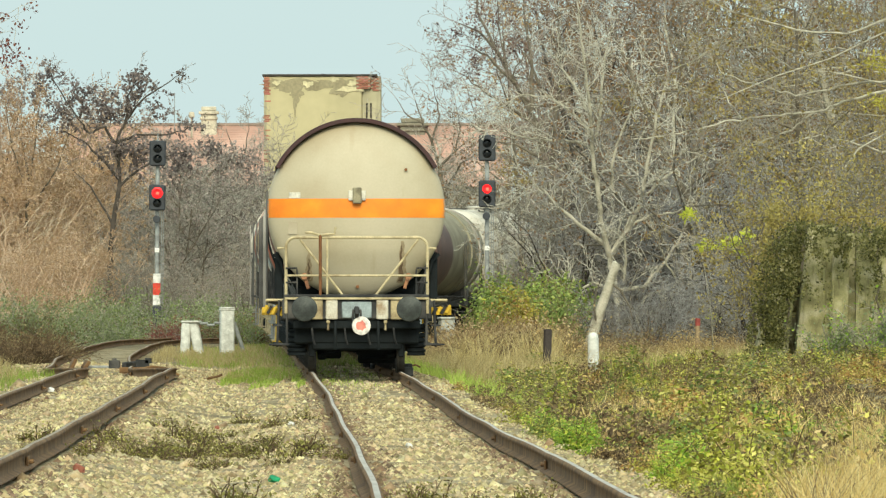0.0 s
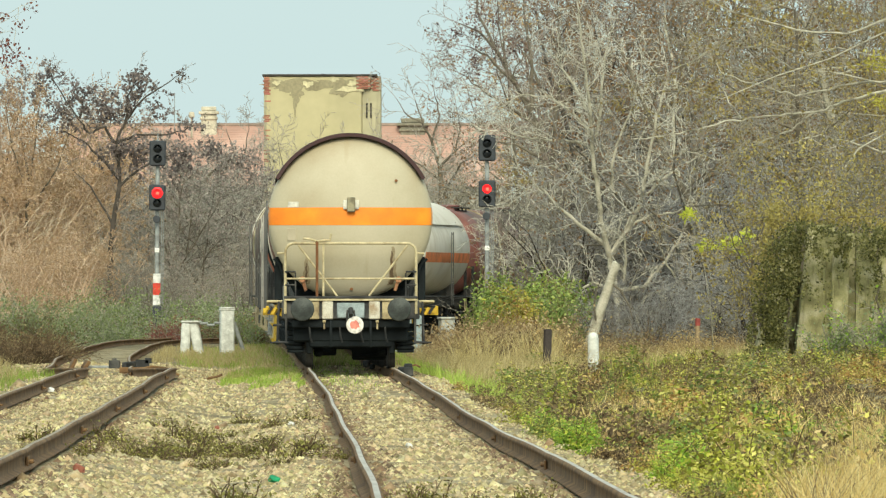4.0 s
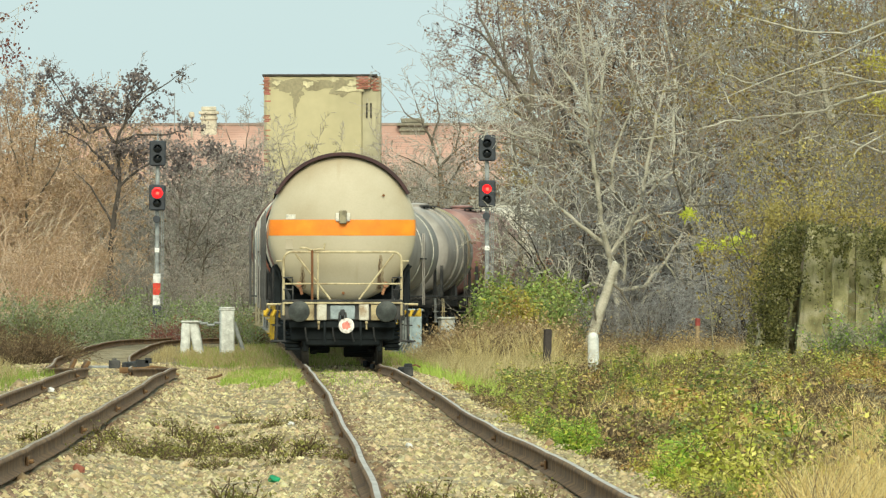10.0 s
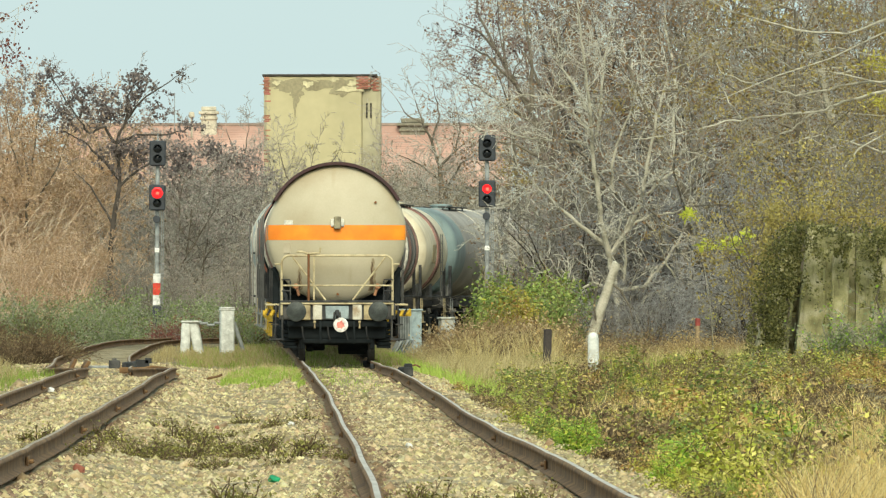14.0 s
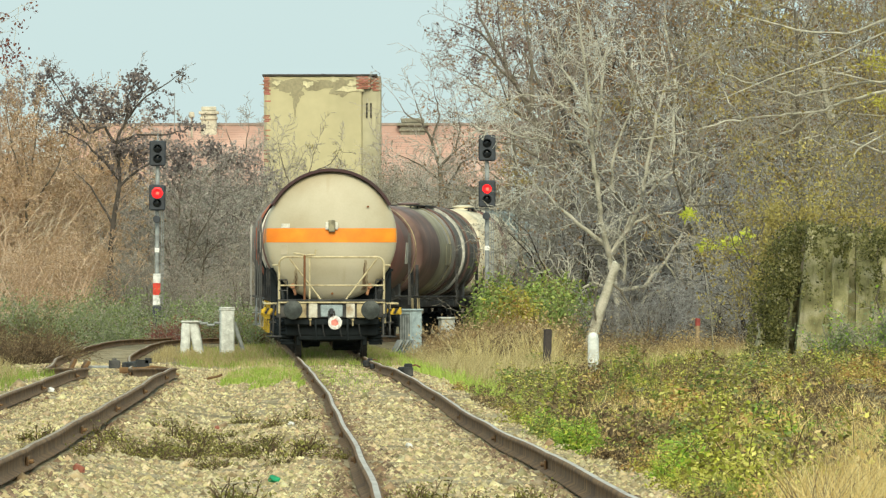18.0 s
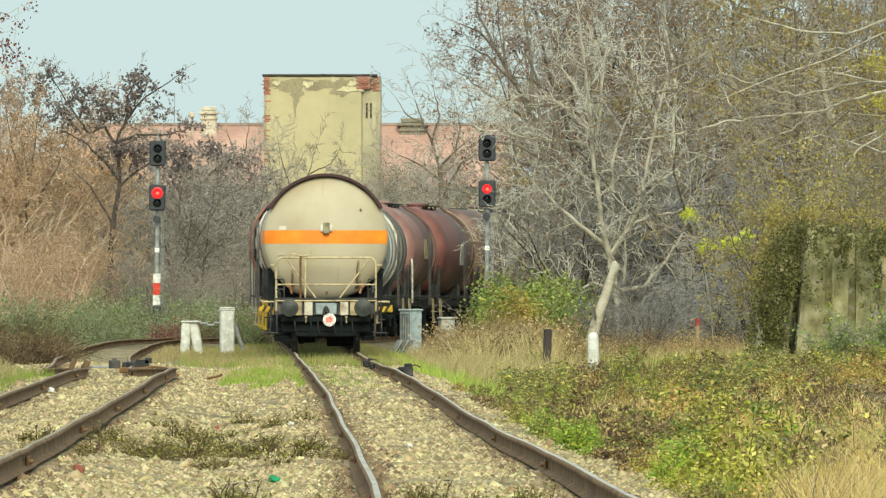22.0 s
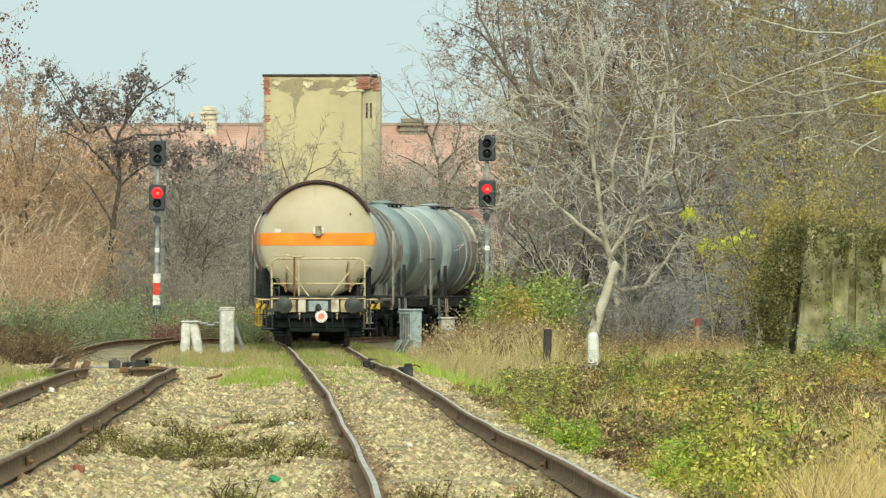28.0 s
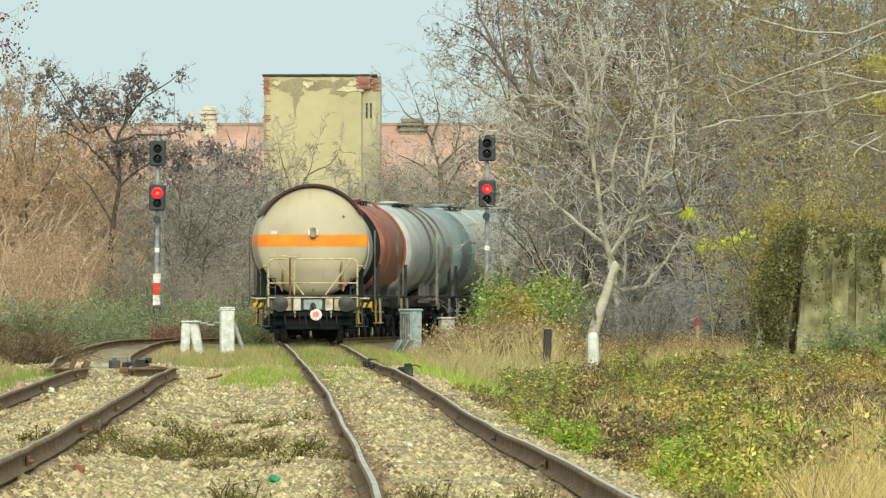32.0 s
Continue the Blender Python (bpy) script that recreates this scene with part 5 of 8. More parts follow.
def rail_clamps():
    """Dark iron clamps and cable ends beside the outer rail."""
    for x, y, s in ((-0.66, 214.0, 1.0), (-1.62, 262.0, 0.8), (-1.45, 254.0, 0.6)):
        ob = thing("rail_clamp", "dark rusty iron clamp beside the rail", "rail clamp", "iron clamps", pose(x, y, float(ground_z(x, y)) + 0.02, 0, 0, 25))
        part("body", Geo().box((0, 0, 0.10 * s), (0.20 * s, 0.26 * s, 0.17 * s), 0.02).box((0.03, -0.05, 0.21 * s), (0.11 * s, 0.14 * s, 0.07 * s), 0.015), M["frame_steel"], ob)
        part("lever", Geo().tube([(0.05, -0.05, 0.2 * s), (0.16 * s, -0.08, 0.22 * s), (0.25 * s, -0.08, 0.18 * s)], 0.016, 6), M["rail_side"], ob)


rail_clamps()
# ---- buildings behind the bend ----
def quad_patch(rng, cx, cz, w, h, y, n=44, rough=0.22):
    """A ragged patch of plaster, standing just proud of a wall that faces the viewer."""
    g = Geo()
    ring = []
    for k in range(n):
        a = 2 * math.pi * k / n
        q = 1 + rng.uniform(-rough, rough) + rough * math.sin(3 * a + cx) * 0.9 + rough * 0.8 * math.sin(5 * a + cz)
        ring.append((cx + w / 2 * math.cos(a) * q, y, cz + h / 2 * math.sin(a) * q))
    g.add(ring, [tuple(range(n))])
    return g


def tower():
    """A plain old plastered tower with bare brick at its corners."""
    y = 520.0
    s = 21500 / y
    xl, xm, xr = (467 - 784) / s, (640 - 784) / s, (674 - 784) / s
    top, base = (545 - 135) / s, -1.5
    w = thing("tower", "tall yellowed plaster tower with bare brick corners", "building", at=pose(0, y, 0))
    depth = 5.5
    g = Geo().box(((xl + xm) / 2, depth / 2, (top + base) / 2), (xm - xl, depth, top - base), 0.04)
    part("wall", g, M["plaster"], w, "yellow stained plaster wall")
    g = Geo().box(((xm + xr) / 2, depth / 2 + 0.15, (top + base) / 2 - 0.03), (xr - xm, depth, top - base - 0.06), 0.04)
    part("side_wall", g, M["plaster_bay"], w, "greyer side bay")
    part("coping", Geo().box(((xl + xm) / 2 + 0.3, depth / 2, top + 0.04), (xm - xl + 0.75, depth + 0.16, 0.09), 0.02), M["cap"], w, "dark coping slab")
    rng = random.Random(12)
    for k, (cx, cz, pw, ph, mat) in enumerate(((505, 150, 75, 22, "plaster_stain"), (560, 150, 90, 18, "plaster_stain"), (525, 165, 22, 30, "plaster_stain"), (610, 155, 50, 30, "plaster_stain"), (583, 148, 45, 12, "plaster_stain"),
                                (545, 149, 20, 9, "plaster_pale"), (592, 140, 16, 9, "plaster_pale"), (618, 158, 40, 9, "plaster_pale"), (624, 148, 18, 9, "plaster_pale"), (490, 147, 14, 8, "plaster_pale"))):
        part("plaster_patch", quad_patch(rng, (cx - 784) / s, (545 - cz) / s, pw / s, ph / s, -0.004 * (1 + k)), M[mat], w)
    part("stain_streak", quad_patch(rng, (522 - 784) / s, (545 - 180) / s, 6 / s, 45 / s, -0.05, 24, 0.2), M["plaster_stain"], w)
    brick = Geo().box((0, 0, 0), (0.25, 0.12, 0.068), 0.008).mesh("brick", M["brick"])
    bed = part("brick_corner", Geo().box((xl + 0.06, 0.02, (top + base) / 2 + 1.5), (0.12, 0.05, top - base - 3.2), 0.01), M["plaster_bay"], w, "bare brick corner")
    z = top - 0.06
    k = 0
    while z > 3.0:
        wob = rng.uniform(-0.03, 0.02)
        if k < 10 or rng.random() < 0.3:
            part("brick", brick, None, bed, at=pose(xl + 0.11 + (0.04 if k % 2 else 0.0) + wob, 0.035 if k < 10 else 0.05, z))
        z -= 0.078
        k += 1
    for x0, n, rows in (((643 - 784) / s, 2, 7), ((668 - 784) / s, 1, 8)):
        yb = -0.03 if x0 < (650 - 784) / s else 0.12
        patch = part("brick_patch", Geo().box((x0, yb + 0.03, top - rows * 0.039), (0.25 * n + 0.06, 0.06, rows * 0.078), 0.01), M["mortar"], w, "patch of bare brick")
        for j in range(rows):
            for i in range(n):
                part("brick", brick, None, patch, at=pose(x0 - 0.13 + 0.26 * i + (0.06 if j % 2 else -0.05), yb + 0.035, top - 0.05 - j * 0.078))
    for x0 in (649, 656.5):
        part("slit_window", Geo().box(((x0 - 784) / s, 0.14, (545 - 196) / s), (0.075, 0.05, 0.66), 0.005), M["slot"], w)
    part("lightning_rod", Geo().cyl(((571 - 784) / s, 1.0, top), ((571 - 784) / s, 1.0, top + 0.12), 0.05, n=8), M["cap"], w)


tower()


def long_house():
    """The long house behind the tower; haze is put into its red roof's colour."""
    y = 560.0
    s = 21500 / y
    ridge, eave = (545 - 219) / s, (545 - 330) / s
    x0, x1 = (118 - 784) / s, (905 - 784) / s
    w = thing("house", "long house with a haze-paled red tiled roof", "house", at=pose(0, y, 0))
    part("wall", Geo().box(((x0 + x1) / 2, 5.2, (eave - 1.5) / 2), (x1 - x0 - 0.6, 9.0, eave + 1.5), 0.03), M["house_wall"], w)
    rows = 26
    prof = []
    for j in range(rows):
        u = j / rows
        prof += [(0.2 + 5.0 * u - 0.03, eave + (ridge - eave) * u - 0.012), (0.2 + 5.0 * u - 0.03, eave + (ridge - eave) * u)]
    prof += [(5.2, ridge), (10.2, eave)]
    verts = [(x0, a, b) for a, b in prof] + [(x1, a, b) for a, b in prof]
    n = len(prof)
    g = Geo().add(verts, [(i, n + i, n + i + 1, i + 1) for i in range(n - 1)] + [tuple(range(n))[::-1], tuple(range(n, 2 * n))])
    part("roof", g, M["roof_tile"], w, "red tiled roof, paled in colour for haze")
    part("ridge", Geo().cyl((x0, 5.2, ridge), (x1, 5.2, ridge), 0.11, n=8), M["roof_ridge"], w)

    def stack(u, top_v, wd_u, broad, label, mat="chimney"):
        cx = (u - 784) / s
        ht = (545 - top_v) / s
        z0 = ridge - 1.6
        c = part("chimney", Geo().box((cx, 4.75, (z0 + ht) / 2 - 0.15), (wd_u / s, 0.7, ht - z0 - 0.3), 0.02), M[mat], w, label)
        part("chimney_cap", Geo().box((cx, 4.75, ht - 0.55), (wd_u / s * 1.12, 0.85, 0.12), 0.02).box((cx, 4.75, ht - 0.28), (wd_u / s * 1.28, 0.95, 0.14), 0.02)
             .box((cx, 4.75, ht - 0.1), (wd_u / s * 0.95, 0.75, 0.2), 0.03), M[mat], c)

    stack(366, 186, 28, True, "pale rendered chimney with a stepped cap")
    stack(730, 207, 44, True, "low grey rendered chimney", "house_wall")
    c = part("vent_pipe", Geo().cyl(((336 - 784) / s, 4.0, ridge - 0.6), ((336 - 784) / s, 4.0, ridge + 0.45), 0.05, n=8).lathe([(ridge + 0.3, 0.06), (ridge + 0.38, 0.14), (ridge + 0.58, 0.12), (ridge + 0.62, 0.0)], "z", ((336 - 784) / s, 4.0, 0), 12), M["chimney"], w)
    part("aerial", Geo().cyl(((305 - 784) / s, 4.5, ridge - 0.3), ((305 - 784) / s, 4.5, ridge + 1.5), 0.018, n=6), M["mast"], w)
    for k, u in enumerate((150, 205, 260, 315, 370, 425, 700, 755, 810)):
        cx = (u - 784) / s
        f = part("window", Geo().box((cx, 0.68, 1.6), (0.95, 0.06, 1.35), 0.02), M["chimney"], w)
        part("pane", Geo().box((cx - 0.21, 0.645, 1.6), (0.36, 0.03, 1.15), 0.01).box((cx + 0.21, 0.645, 1.6), (0.36, 0.03, 1.15), 0.01), M["slot"], f)


long_house()


def concrete_wall():
    """The battered, buttressed retaining wall under ivy."""
    y = 258.0
    s = 21500 / y
    w = thing("retaining_wall", "mossy battered concrete retaining wall with buttresses", "wall", at=pose(0, y, 0))
    z0 = -1.5
    # each panel: foot from lane to lane, top from lane to lane, height of the top, set-back, ribs
    for fa, fb, ta, tb, top_v, yo, ribs in ((1326, 1391, 1396, 1420, 425, 1.1, 0), (1404, 1472, 1432, 1478, 398, 0.0, 2), (1463, 1494, 1474, 1503, 452, -0.45, 1), (1494, 1512, 1500, 1515, 430, 0.1, 0), (1512, 1552, 1516, 1552, 424, -0.25, 2), (1552, 1660, 1552, 1650, 405, 0.4, 2)):
        zt = (545 - top_v) / s
        at = lambda u: (u - 784) / s
        verts = [(at(fa), yo - 0.3, z0), (at(fb), yo - 0.3, z0), (at(tb), yo + 0.3, zt), (at(ta), yo + 0.3, zt)]
        verts += [(v[0], yo + 2.2, v[2]) for v in verts]
        panel = part("buttress", Geo().add(verts, [(0, 1, 2, 3), (5, 4, 7, 6), (4, 0, 3, 7), (1, 5, 6, 2), (3, 2, 6, 7)]), M["wall_concrete"], w)
        for j in range(ribs):
            f = (j + 0.12 + 0.3 * (j % 2)) / ribs
            part("rib", Geo().tube([(at(fa + (fb - fa) * f), yo - 0.29, z0), (at(ta + (tb - ta) * f), yo + 0.31, zt)], 0.035, 6), M["wall_concrete"], panel)
    part("wall_body", Geo().box(((1522 - 784) / s, 3.7, 0.05), (246 / s, 2.6, 3.1), 0.05), M["wall_concrete"], w)


concrete_wall()
# ---- plants ----
def tubes(segs, sides):
    """One array of tapered tubes from (p, q, r0, r1) rows."""
    a = np.asarray(segs, float)
    p, q, r0, r1 = a[:, 0:3], a[:, 3:6], a[:, 6], a[:, 7]
    d = q - p
    d /= np.maximum(np.linalg.norm(d, axis=1, keepdims=True), 1e-6)
    ref = np.where(np.abs(d[:, 2:3]) > 0.9, np.array([[1.0, 0, 0]]), np.array([[0, 0, 1.0]]))
    u = np.cross(d, ref)
    u /= np.linalg.norm(u, axis=1, keepdims=True)
    w = np.cross(d, u)
    rings = []
    for c, r in ((p, r0), (q, r1)):
        for k in range(sides):
            t = 2 * math.pi * k / sides
            rings.append(c + r[:, None] * (math.cos(t) * u + math.sin(t) * w))
    v = np.stack(rings, 1)
    n = len(a)
    base = (np.arange(n) * 2 * sides)[:, None]
    f = []
    for k in range(sides):
        m = (k + 1) % sides
        f.append(base + np.array([[k, m, sides + m, sides + k]]))
    return v.reshape(-1, 3), np.concatenate(f, 0)


def leaves(points, size, rng, flat=0.0, ratio=0.6, aim=None):
    """Small folded leaf quads at the points, turned at random."""
    n = len(points)
    p = np.asarray(points, float)
    a = rng.normal(size=(n, 3))
    a[:, 2] *= 1 - flat
    a /= np.linalg.norm(a, axis=1, keepdims=True)
    b = rng.normal(size=(n, 3))
    b -= (b * a).sum(1, keepdims=True) * a
    b /= np.linalg.norm(b, axis=1, keepdims=True)
    s = size * rng.uniform(0.6, 1.35, size=(n, 1))
    v = np.stack([p, p + a * s * 0.5 + b * s * ratio * 0.5, p + a * s, p + a * s * 0.5 - b * s * ratio * 0.5], 1)
    return v.reshape(-1, 3), np.arange(n * 4).reshape(n, 4)


def merge(*pairs):
    vs, fs, o = [], [], 0
    for v, f in pairs:
        vs.append(v)
        fs.append(f + o)
        o += len(v)
    return np.concatenate(vs), np.concatenate(fs)


def skeleton(seed, height, r0, spread=0.55, kids=(11, 7, 5), lens=(0.55, 0.5, 0.5), up=0.12, wander=0.16, stems=1, lean=0.0, bare=0.25, levels=4, droop=0.0, limbs=()):
    """Trunk, limbs, branches and twigs: rows (p, q, r0, r1) by level."""
    rng = random.Random(seed)
    out = [[] for _ in range(levels)]
    g3 = lambda s: Vector((rng.gauss(0, s), rng.gauss(0, s), rng.gauss(0, s)))

    def grow(p, d, length, r, level):
        n = max(3, int(6 - level) if level else 12)
        pull = up if level < 2 else up * 0.4 - droop
        for i in range(n):
            d = (d + g3(wander * ((0.08 if limbs else 0.5) if level == 0 else 1.0)) + Vector((0, 0, pull))).normalized()
            q = p + d * (length / n)
            ra, rb = r * (1 - 0.75 * i / n), r * (1 - 0.75 * (i + 1) / n)
            out[level].append((*p, *q, ra, rb))
            p = q
            if level + 1 < levels and i >= n * (bare if level == 0 else 0.1):
                m = kids[level] / n
                for _ in range(int(m) + (1 if rng.random() < m % 1 else 0)):
                    side = g3(1.0)
                    side = (side - d * side.dot(d)).normalized()
                    cd = (d * (1 - spread) + side * spread + Vector((0, 0, 0.05))).normalized()
                    share = 1 - 0.55 * i / n
                    grow(p, cd, length * lens[level] * share * rng.uniform(0.7, 1.25), max(0.0045, rb * rng.uniform(0.45, 0.7)), level + 1)

    for k in range(stems):
        a = rng.uniform(0, 2 * math.pi)
        d = Vector((math.cos(a) * 0.28 * (stems > 1) + lean, math.sin(a) * 0.28 * (stems > 1), 1)).normalized()
        grow(Vector((rng.gauss(0, 0.25) if stems > 1 else 0, rng.gauss(0, 0.25) if stems > 1 else 0, -0.3)), d, height * rng.uniform(0.85, 1.1), r0, 0)
    for z, d, length, r in limbs:
        near = min(out[0], key=lambda s: abs(s[2] - z))
        grow(Vector(near[:3]), Vector(d).normalized(), length, r, 1)
    return out


def points_on(rows, n, rng, jitter=0.04):
    a = np.asarray(rows, float)
    i = rng.randint(0, len(a), n)
    t = rng.rand(n, 1)
    return a[i, 0:3] * (1 - t) + a[i, 3:6] * t + rng.normal(scale=jitter, size=(n, 3))


def tree_kind(seed, bark, twig, leaf=None, n_leaf=0, leaf_size=0.07, twig_min=0.006, **kw):
    """Meshes of one kind of tree: wood, twigs with leaves."""
    sk = skeleton(seed, **kw)
    rng = np.random.RandomState(seed)
    wood = merge(tubes(sk[0], 8), tubes(sk[1], 5))
    parts = [("trunk", raw_mesh("trunk", *wood, M[bark], True))]
    fine = [r for lv in sk[2:] for r in lv]
    fine = [(*r[:6], max(r[6], twig_min), max(r[7], twig_min * 0.6)) for r in fine]
    parts.append(("twig_crown", raw_mesh("twig_crown", *tubes(fine, 3), M[twig], False)))
    if leaf:
        parts.append(("foliage", raw_mesh("foliage", *leaves(points_on(fine, n_leaf, rng), leaf_size, rng), M[leaf])))
    return parts


def plant(name, parts, label, category, group, x, y, turn=0.0, scale=1.0, sink=0.05, tilt=0.0):
    ob = thing(name, label, category, group)
    for n, me in parts:
        p = part(n, me, None, ob)
        if n == "stem_tangle":
            tagged(p, kind="stuff")
    ob.matrix_basis = pose(x, y, float(ground_z(x, min(y, 470))) - sink, 0, tilt, turn)
    ob.scale = (scale, scale, scale)
    return ob


def bush_kind(seed, leaf, twig, w, h, n_leaf, leaf_size, n_stem=40, second=None, share=0.2, flat=0.2, rise=(0.5, 2.5), tall=False):
    """A low shrub: arching stems and leaves gathered in clumps on them."""
    rng = np.random.RandomState(seed)
    segs = []
    for _ in range(n_stem):
        a = rng.uniform(0, 2 * math.pi)
        d = np.array([math.cos(a), math.sin(a), rng.uniform(*rise)])
        d /= np.linalg.norm(d)
        p = np.array([rng.normal(scale=w * 0.12), rng.normal(scale=w * 0.12), -0.05])
        ln = rng.uniform(0.6, 1.15) * (h if tall else min(h / max(d[2], 0.35), w * 0.75))
        r = rng.uniform(0.005, 0.012)
        for i in range(6):
            d = d + rng.normal(scale=0.16, size=3) - np.array([0, 0, 0.10])
            d /= np.linalg.norm(d)
            q = p + d * ln / 6
            segs.append((*p, *q, r * (1 - 0.13 * i), r * (1 - 0.13 * (i + 1))))
            if i > 1 and rng.rand() < 0.8:
                e = d + rng.normal(scale=0.7, size=3)
                e /= np.linalg.norm(e)
                segs.append((*q, *(q + e * ln * rng.uniform(0.1, 0.25)), r * 0.5, r * 0.3))
            p = q
    parts = [("stem_tangle", raw_mesh("stem_tangle", *tubes(segs, 3), M[twig]))]
    pts = points_on(segs, n_leaf, rng, leaf_size * 1.1)
    pts = pts[pts[:, 2] > 0.0]
    k = int(len(pts) * (1 - share)) if second else len(pts)
    parts.append(("foliage", raw_mesh("foliage", *leaves(pts[:k], leaf_size, rng, flat), M[leaf])))
    if second:
        parts.append(("second_foliage", raw_mesh("second_foliage", *leaves(pts[k:], leaf_size * 0.9, rng, flat), M[second])))
    return parts


def mound_kind(seed, leaf, second, share, w, h, n_leaf, size, twig="stem_dark", n_stem=30):
    """A low uneven mound: sprays of leaves at the ends of arching shoots, with dark gaps between them."""
    rng = np.random.RandomState(seed)
    n_shoot = max(8, n_leaf // 26)
    t = rng.uniform(0, 2 * math.pi, n_shoot)
    c = rng.uniform(0.0, 1.0, n_shoot)
    lump = 0.82 + 0.22 * np.sin(3 * t + seed) * np.sqrt(1 - c * c) + 0.16 * np.sin(7 * t + 5 * c + seed)
    tips = np.stack([np.cos(t) * np.sqrt(1 - c * c), np.sin(t) * np.sqrt(1 - c * c), c], 1)
    tips = tips * np.array([w / 2, w / 2, h]) * (lump * rng.uniform(0.4, 1.18, n_shoot))[:, None]
    i = rng.randint(0, n_shoot, n_leaf)
    pts = tips[i] * rng.uniform(0.8, 1.08, (n_leaf, 1)) + rng.normal(scale=1.0, size=(n_leaf, 3)) * np.array([0.045, 0.06, 0.04]) * (size / 0.045)
    pts[:, 2] = np.abs(pts[:, 2])
    nrm = tips[i] / np.array([w / 2, w / 2, h]) + np.array([0, -0.15, 0.45]) + rng.normal(scale=0.6, size=(n_leaf, 3))
    nrm /= np.linalg.norm(nrm, axis=1, keepdims=True)
    a = np.cross(nrm, rng.normal(size=(n_leaf, 3)))
    a /= np.linalg.norm(a, axis=1, keepdims=True)
    b = np.cross(nrm, a)
    s = size * rng.uniform(0.5, 1.5, (n_leaf, 1))
    v = np.stack([pts, pts + a * s * 0.5 + b * s * 0.36, pts + a * s - nrm * s * 0.12, pts + a * s * 0.5 - b * s * 0.36], 1)
    segs = []
    for q in tips[rng.permutation(n_shoot)[:n_stem]]:
        p = np.array([rng.normal(scale=0.06), rng.normal(scale=0.06), -0.05])
        q = q * rng.uniform(0.9, 1.3)
        m = (p + q) / 2 + np.array([0, 0, h * 0.22])
        segs += [(*p, *m, 0.006, 0.005), (*m, *q, 0.005, 0.003)]
        for _ in range(2):
            segs.append((*m, *(m + (q - m) * 0.6 + rng.normal(scale=0.08, size=3)), 0.004, 0.002))
    k = int(n_leaf * (1 - share))
    quads = lambda arr: (arr.reshape(-1, 3), np.arange(len(arr) * 4).reshape(-1, 4))
    parts = [("stem_tangle", raw_mesh("stem_tangle", *tubes(segs, 3), M[twig])), ("foliage", raw_mesh("foliage", *quads(v[:k]), M[leaf]))]
    if second:
        parts.append(("second_foliage", raw_mesh("second_foliage", *quads(v[k:]), M[second])))
    return parts


def grass_mesh(name, spots, mat, h, wd, rng, lean=0.35):
    """Blades of grass at the spots (x, y, z)."""
    p = np.asarray(spots, float)
    n = len(p)
    a = rng.uniform(0, 2 * math.pi, n)
    side = np.stack([np.cos(a), np.sin(a), np.zeros(n)], 1) * wd * rng.uniform(0.6, 1.4, (n, 1))
    tip = np.stack([rng.normal(scale=lean, size=n), rng.normal(scale=lean, size=n), np.ones(n)], 1) * (h * rng.uniform(0.45, 1.2, (n, 1)))
    mid = tip * 0.5 * np.array([[0.6, 0.6, 1.15]])
    v = np.stack([p - side, p + side, p + mid + side * 0.8, p + mid - side * 0.8, p + tip + side * 0.12, p + tip - side * 0.12], 1)
    b = (np.arange(n) * 6)[:, None]
    f = np.concatenate([b + np.array([[0, 1, 2, 3]]), b + np.array([[3, 2, 4, 5]])])
    return raw_mesh(name, v.reshape(-1, 3), f, M[mat])


def grass_patch(label, mat, x0, x1, y0, y1, n, h, wd=0.006, seed=1, clump=0.5, keep=None, lean=0.35, per=22):
    rng = np.random.RandomState(seed)
    m = max(3, n // per)
    cx, cy = rng.uniform(x0, x1, m), rng.uniform(y0, y1, m)
    i = rng.randint(0, m, n)
    x = cx[i] + rng.normal(scale=clump * 0.12, size=n)
    y = cy[i] + rng.normal(scale=clump, size=n)
    if keep is not None:
        k = keep(x, y)
        x, y = x[k], y[k]
    z = ground_z(x, y) - 0.03
    ob = new("grass", grass_mesh("grass", np.stack([x, y, z], 1), mat, h, wd, rng, lean))
    return tagged(ob, label, "grass", "", "stuff")
# ---- where the plants stand ----
FAN = lambda u, y: (u - 784) * y / 21500  # a fan-shaped planning grid: lane u at the distance y; lane 784 runs due north

PALE = [tree_kind(21 + k, "bark_pale", "twig_pale", "leaf_brown", 300, 0.09, 0.010, height=10.5, r0=0.095, spread=0.64, kids=(16, 10, 7), lens=(0.40, 0.5, 0.5), up=0.07, wander=0.27, bare=0.10) for k in range(3)]
GREY = [tree_kind(31 + k, "bark_grey", ("twig_brown", "twig_dusk", "twig_brown")[k], "leaf_brown", 2200, 0.09, 0.009, height=11, r0=0.12, spread=0.6, kids=(16, 10, 8), lens=(0.48, 0.5, 0.5), up=0.06, wander=0.24, bare=0.0) for k in range(3)]
RUSSET = [tree_kind(41 + k, "bark_grey", "twig_umber", "leaf_brown", 6500, 0.10, 0.008, height=10, r0=0.12, spread=0.62, kids=(14, 9, 7), lens=(0.5, 0.5, 0.5), up=0.06, wander=0.22, bare=0.03) for k in range(2)]
YELLOW = [tree_kind(51 + k, "bark_grey", "twig_brown", "leaf_ochre", 3200, 0.09, 0.008, height=9, r0=0.10, spread=0.62, kids=(14, 9, 7), lens=(0.5, 0.5, 0.5), up=0.03, wander=0.24, bare=0.03) for k in range(2)]
UMBER = [tree_kind(61 + k, "bark_dark", "twig_umber", "leaf_brown", 900, 0.10, 0.008, height=11.5, r0=0.13, spread=0.55, kids=(18, 11, 8), lens=(0.45, 0.5, 0.5), up=0.09, wander=0.22, bare=0.42) for k in range(2)]
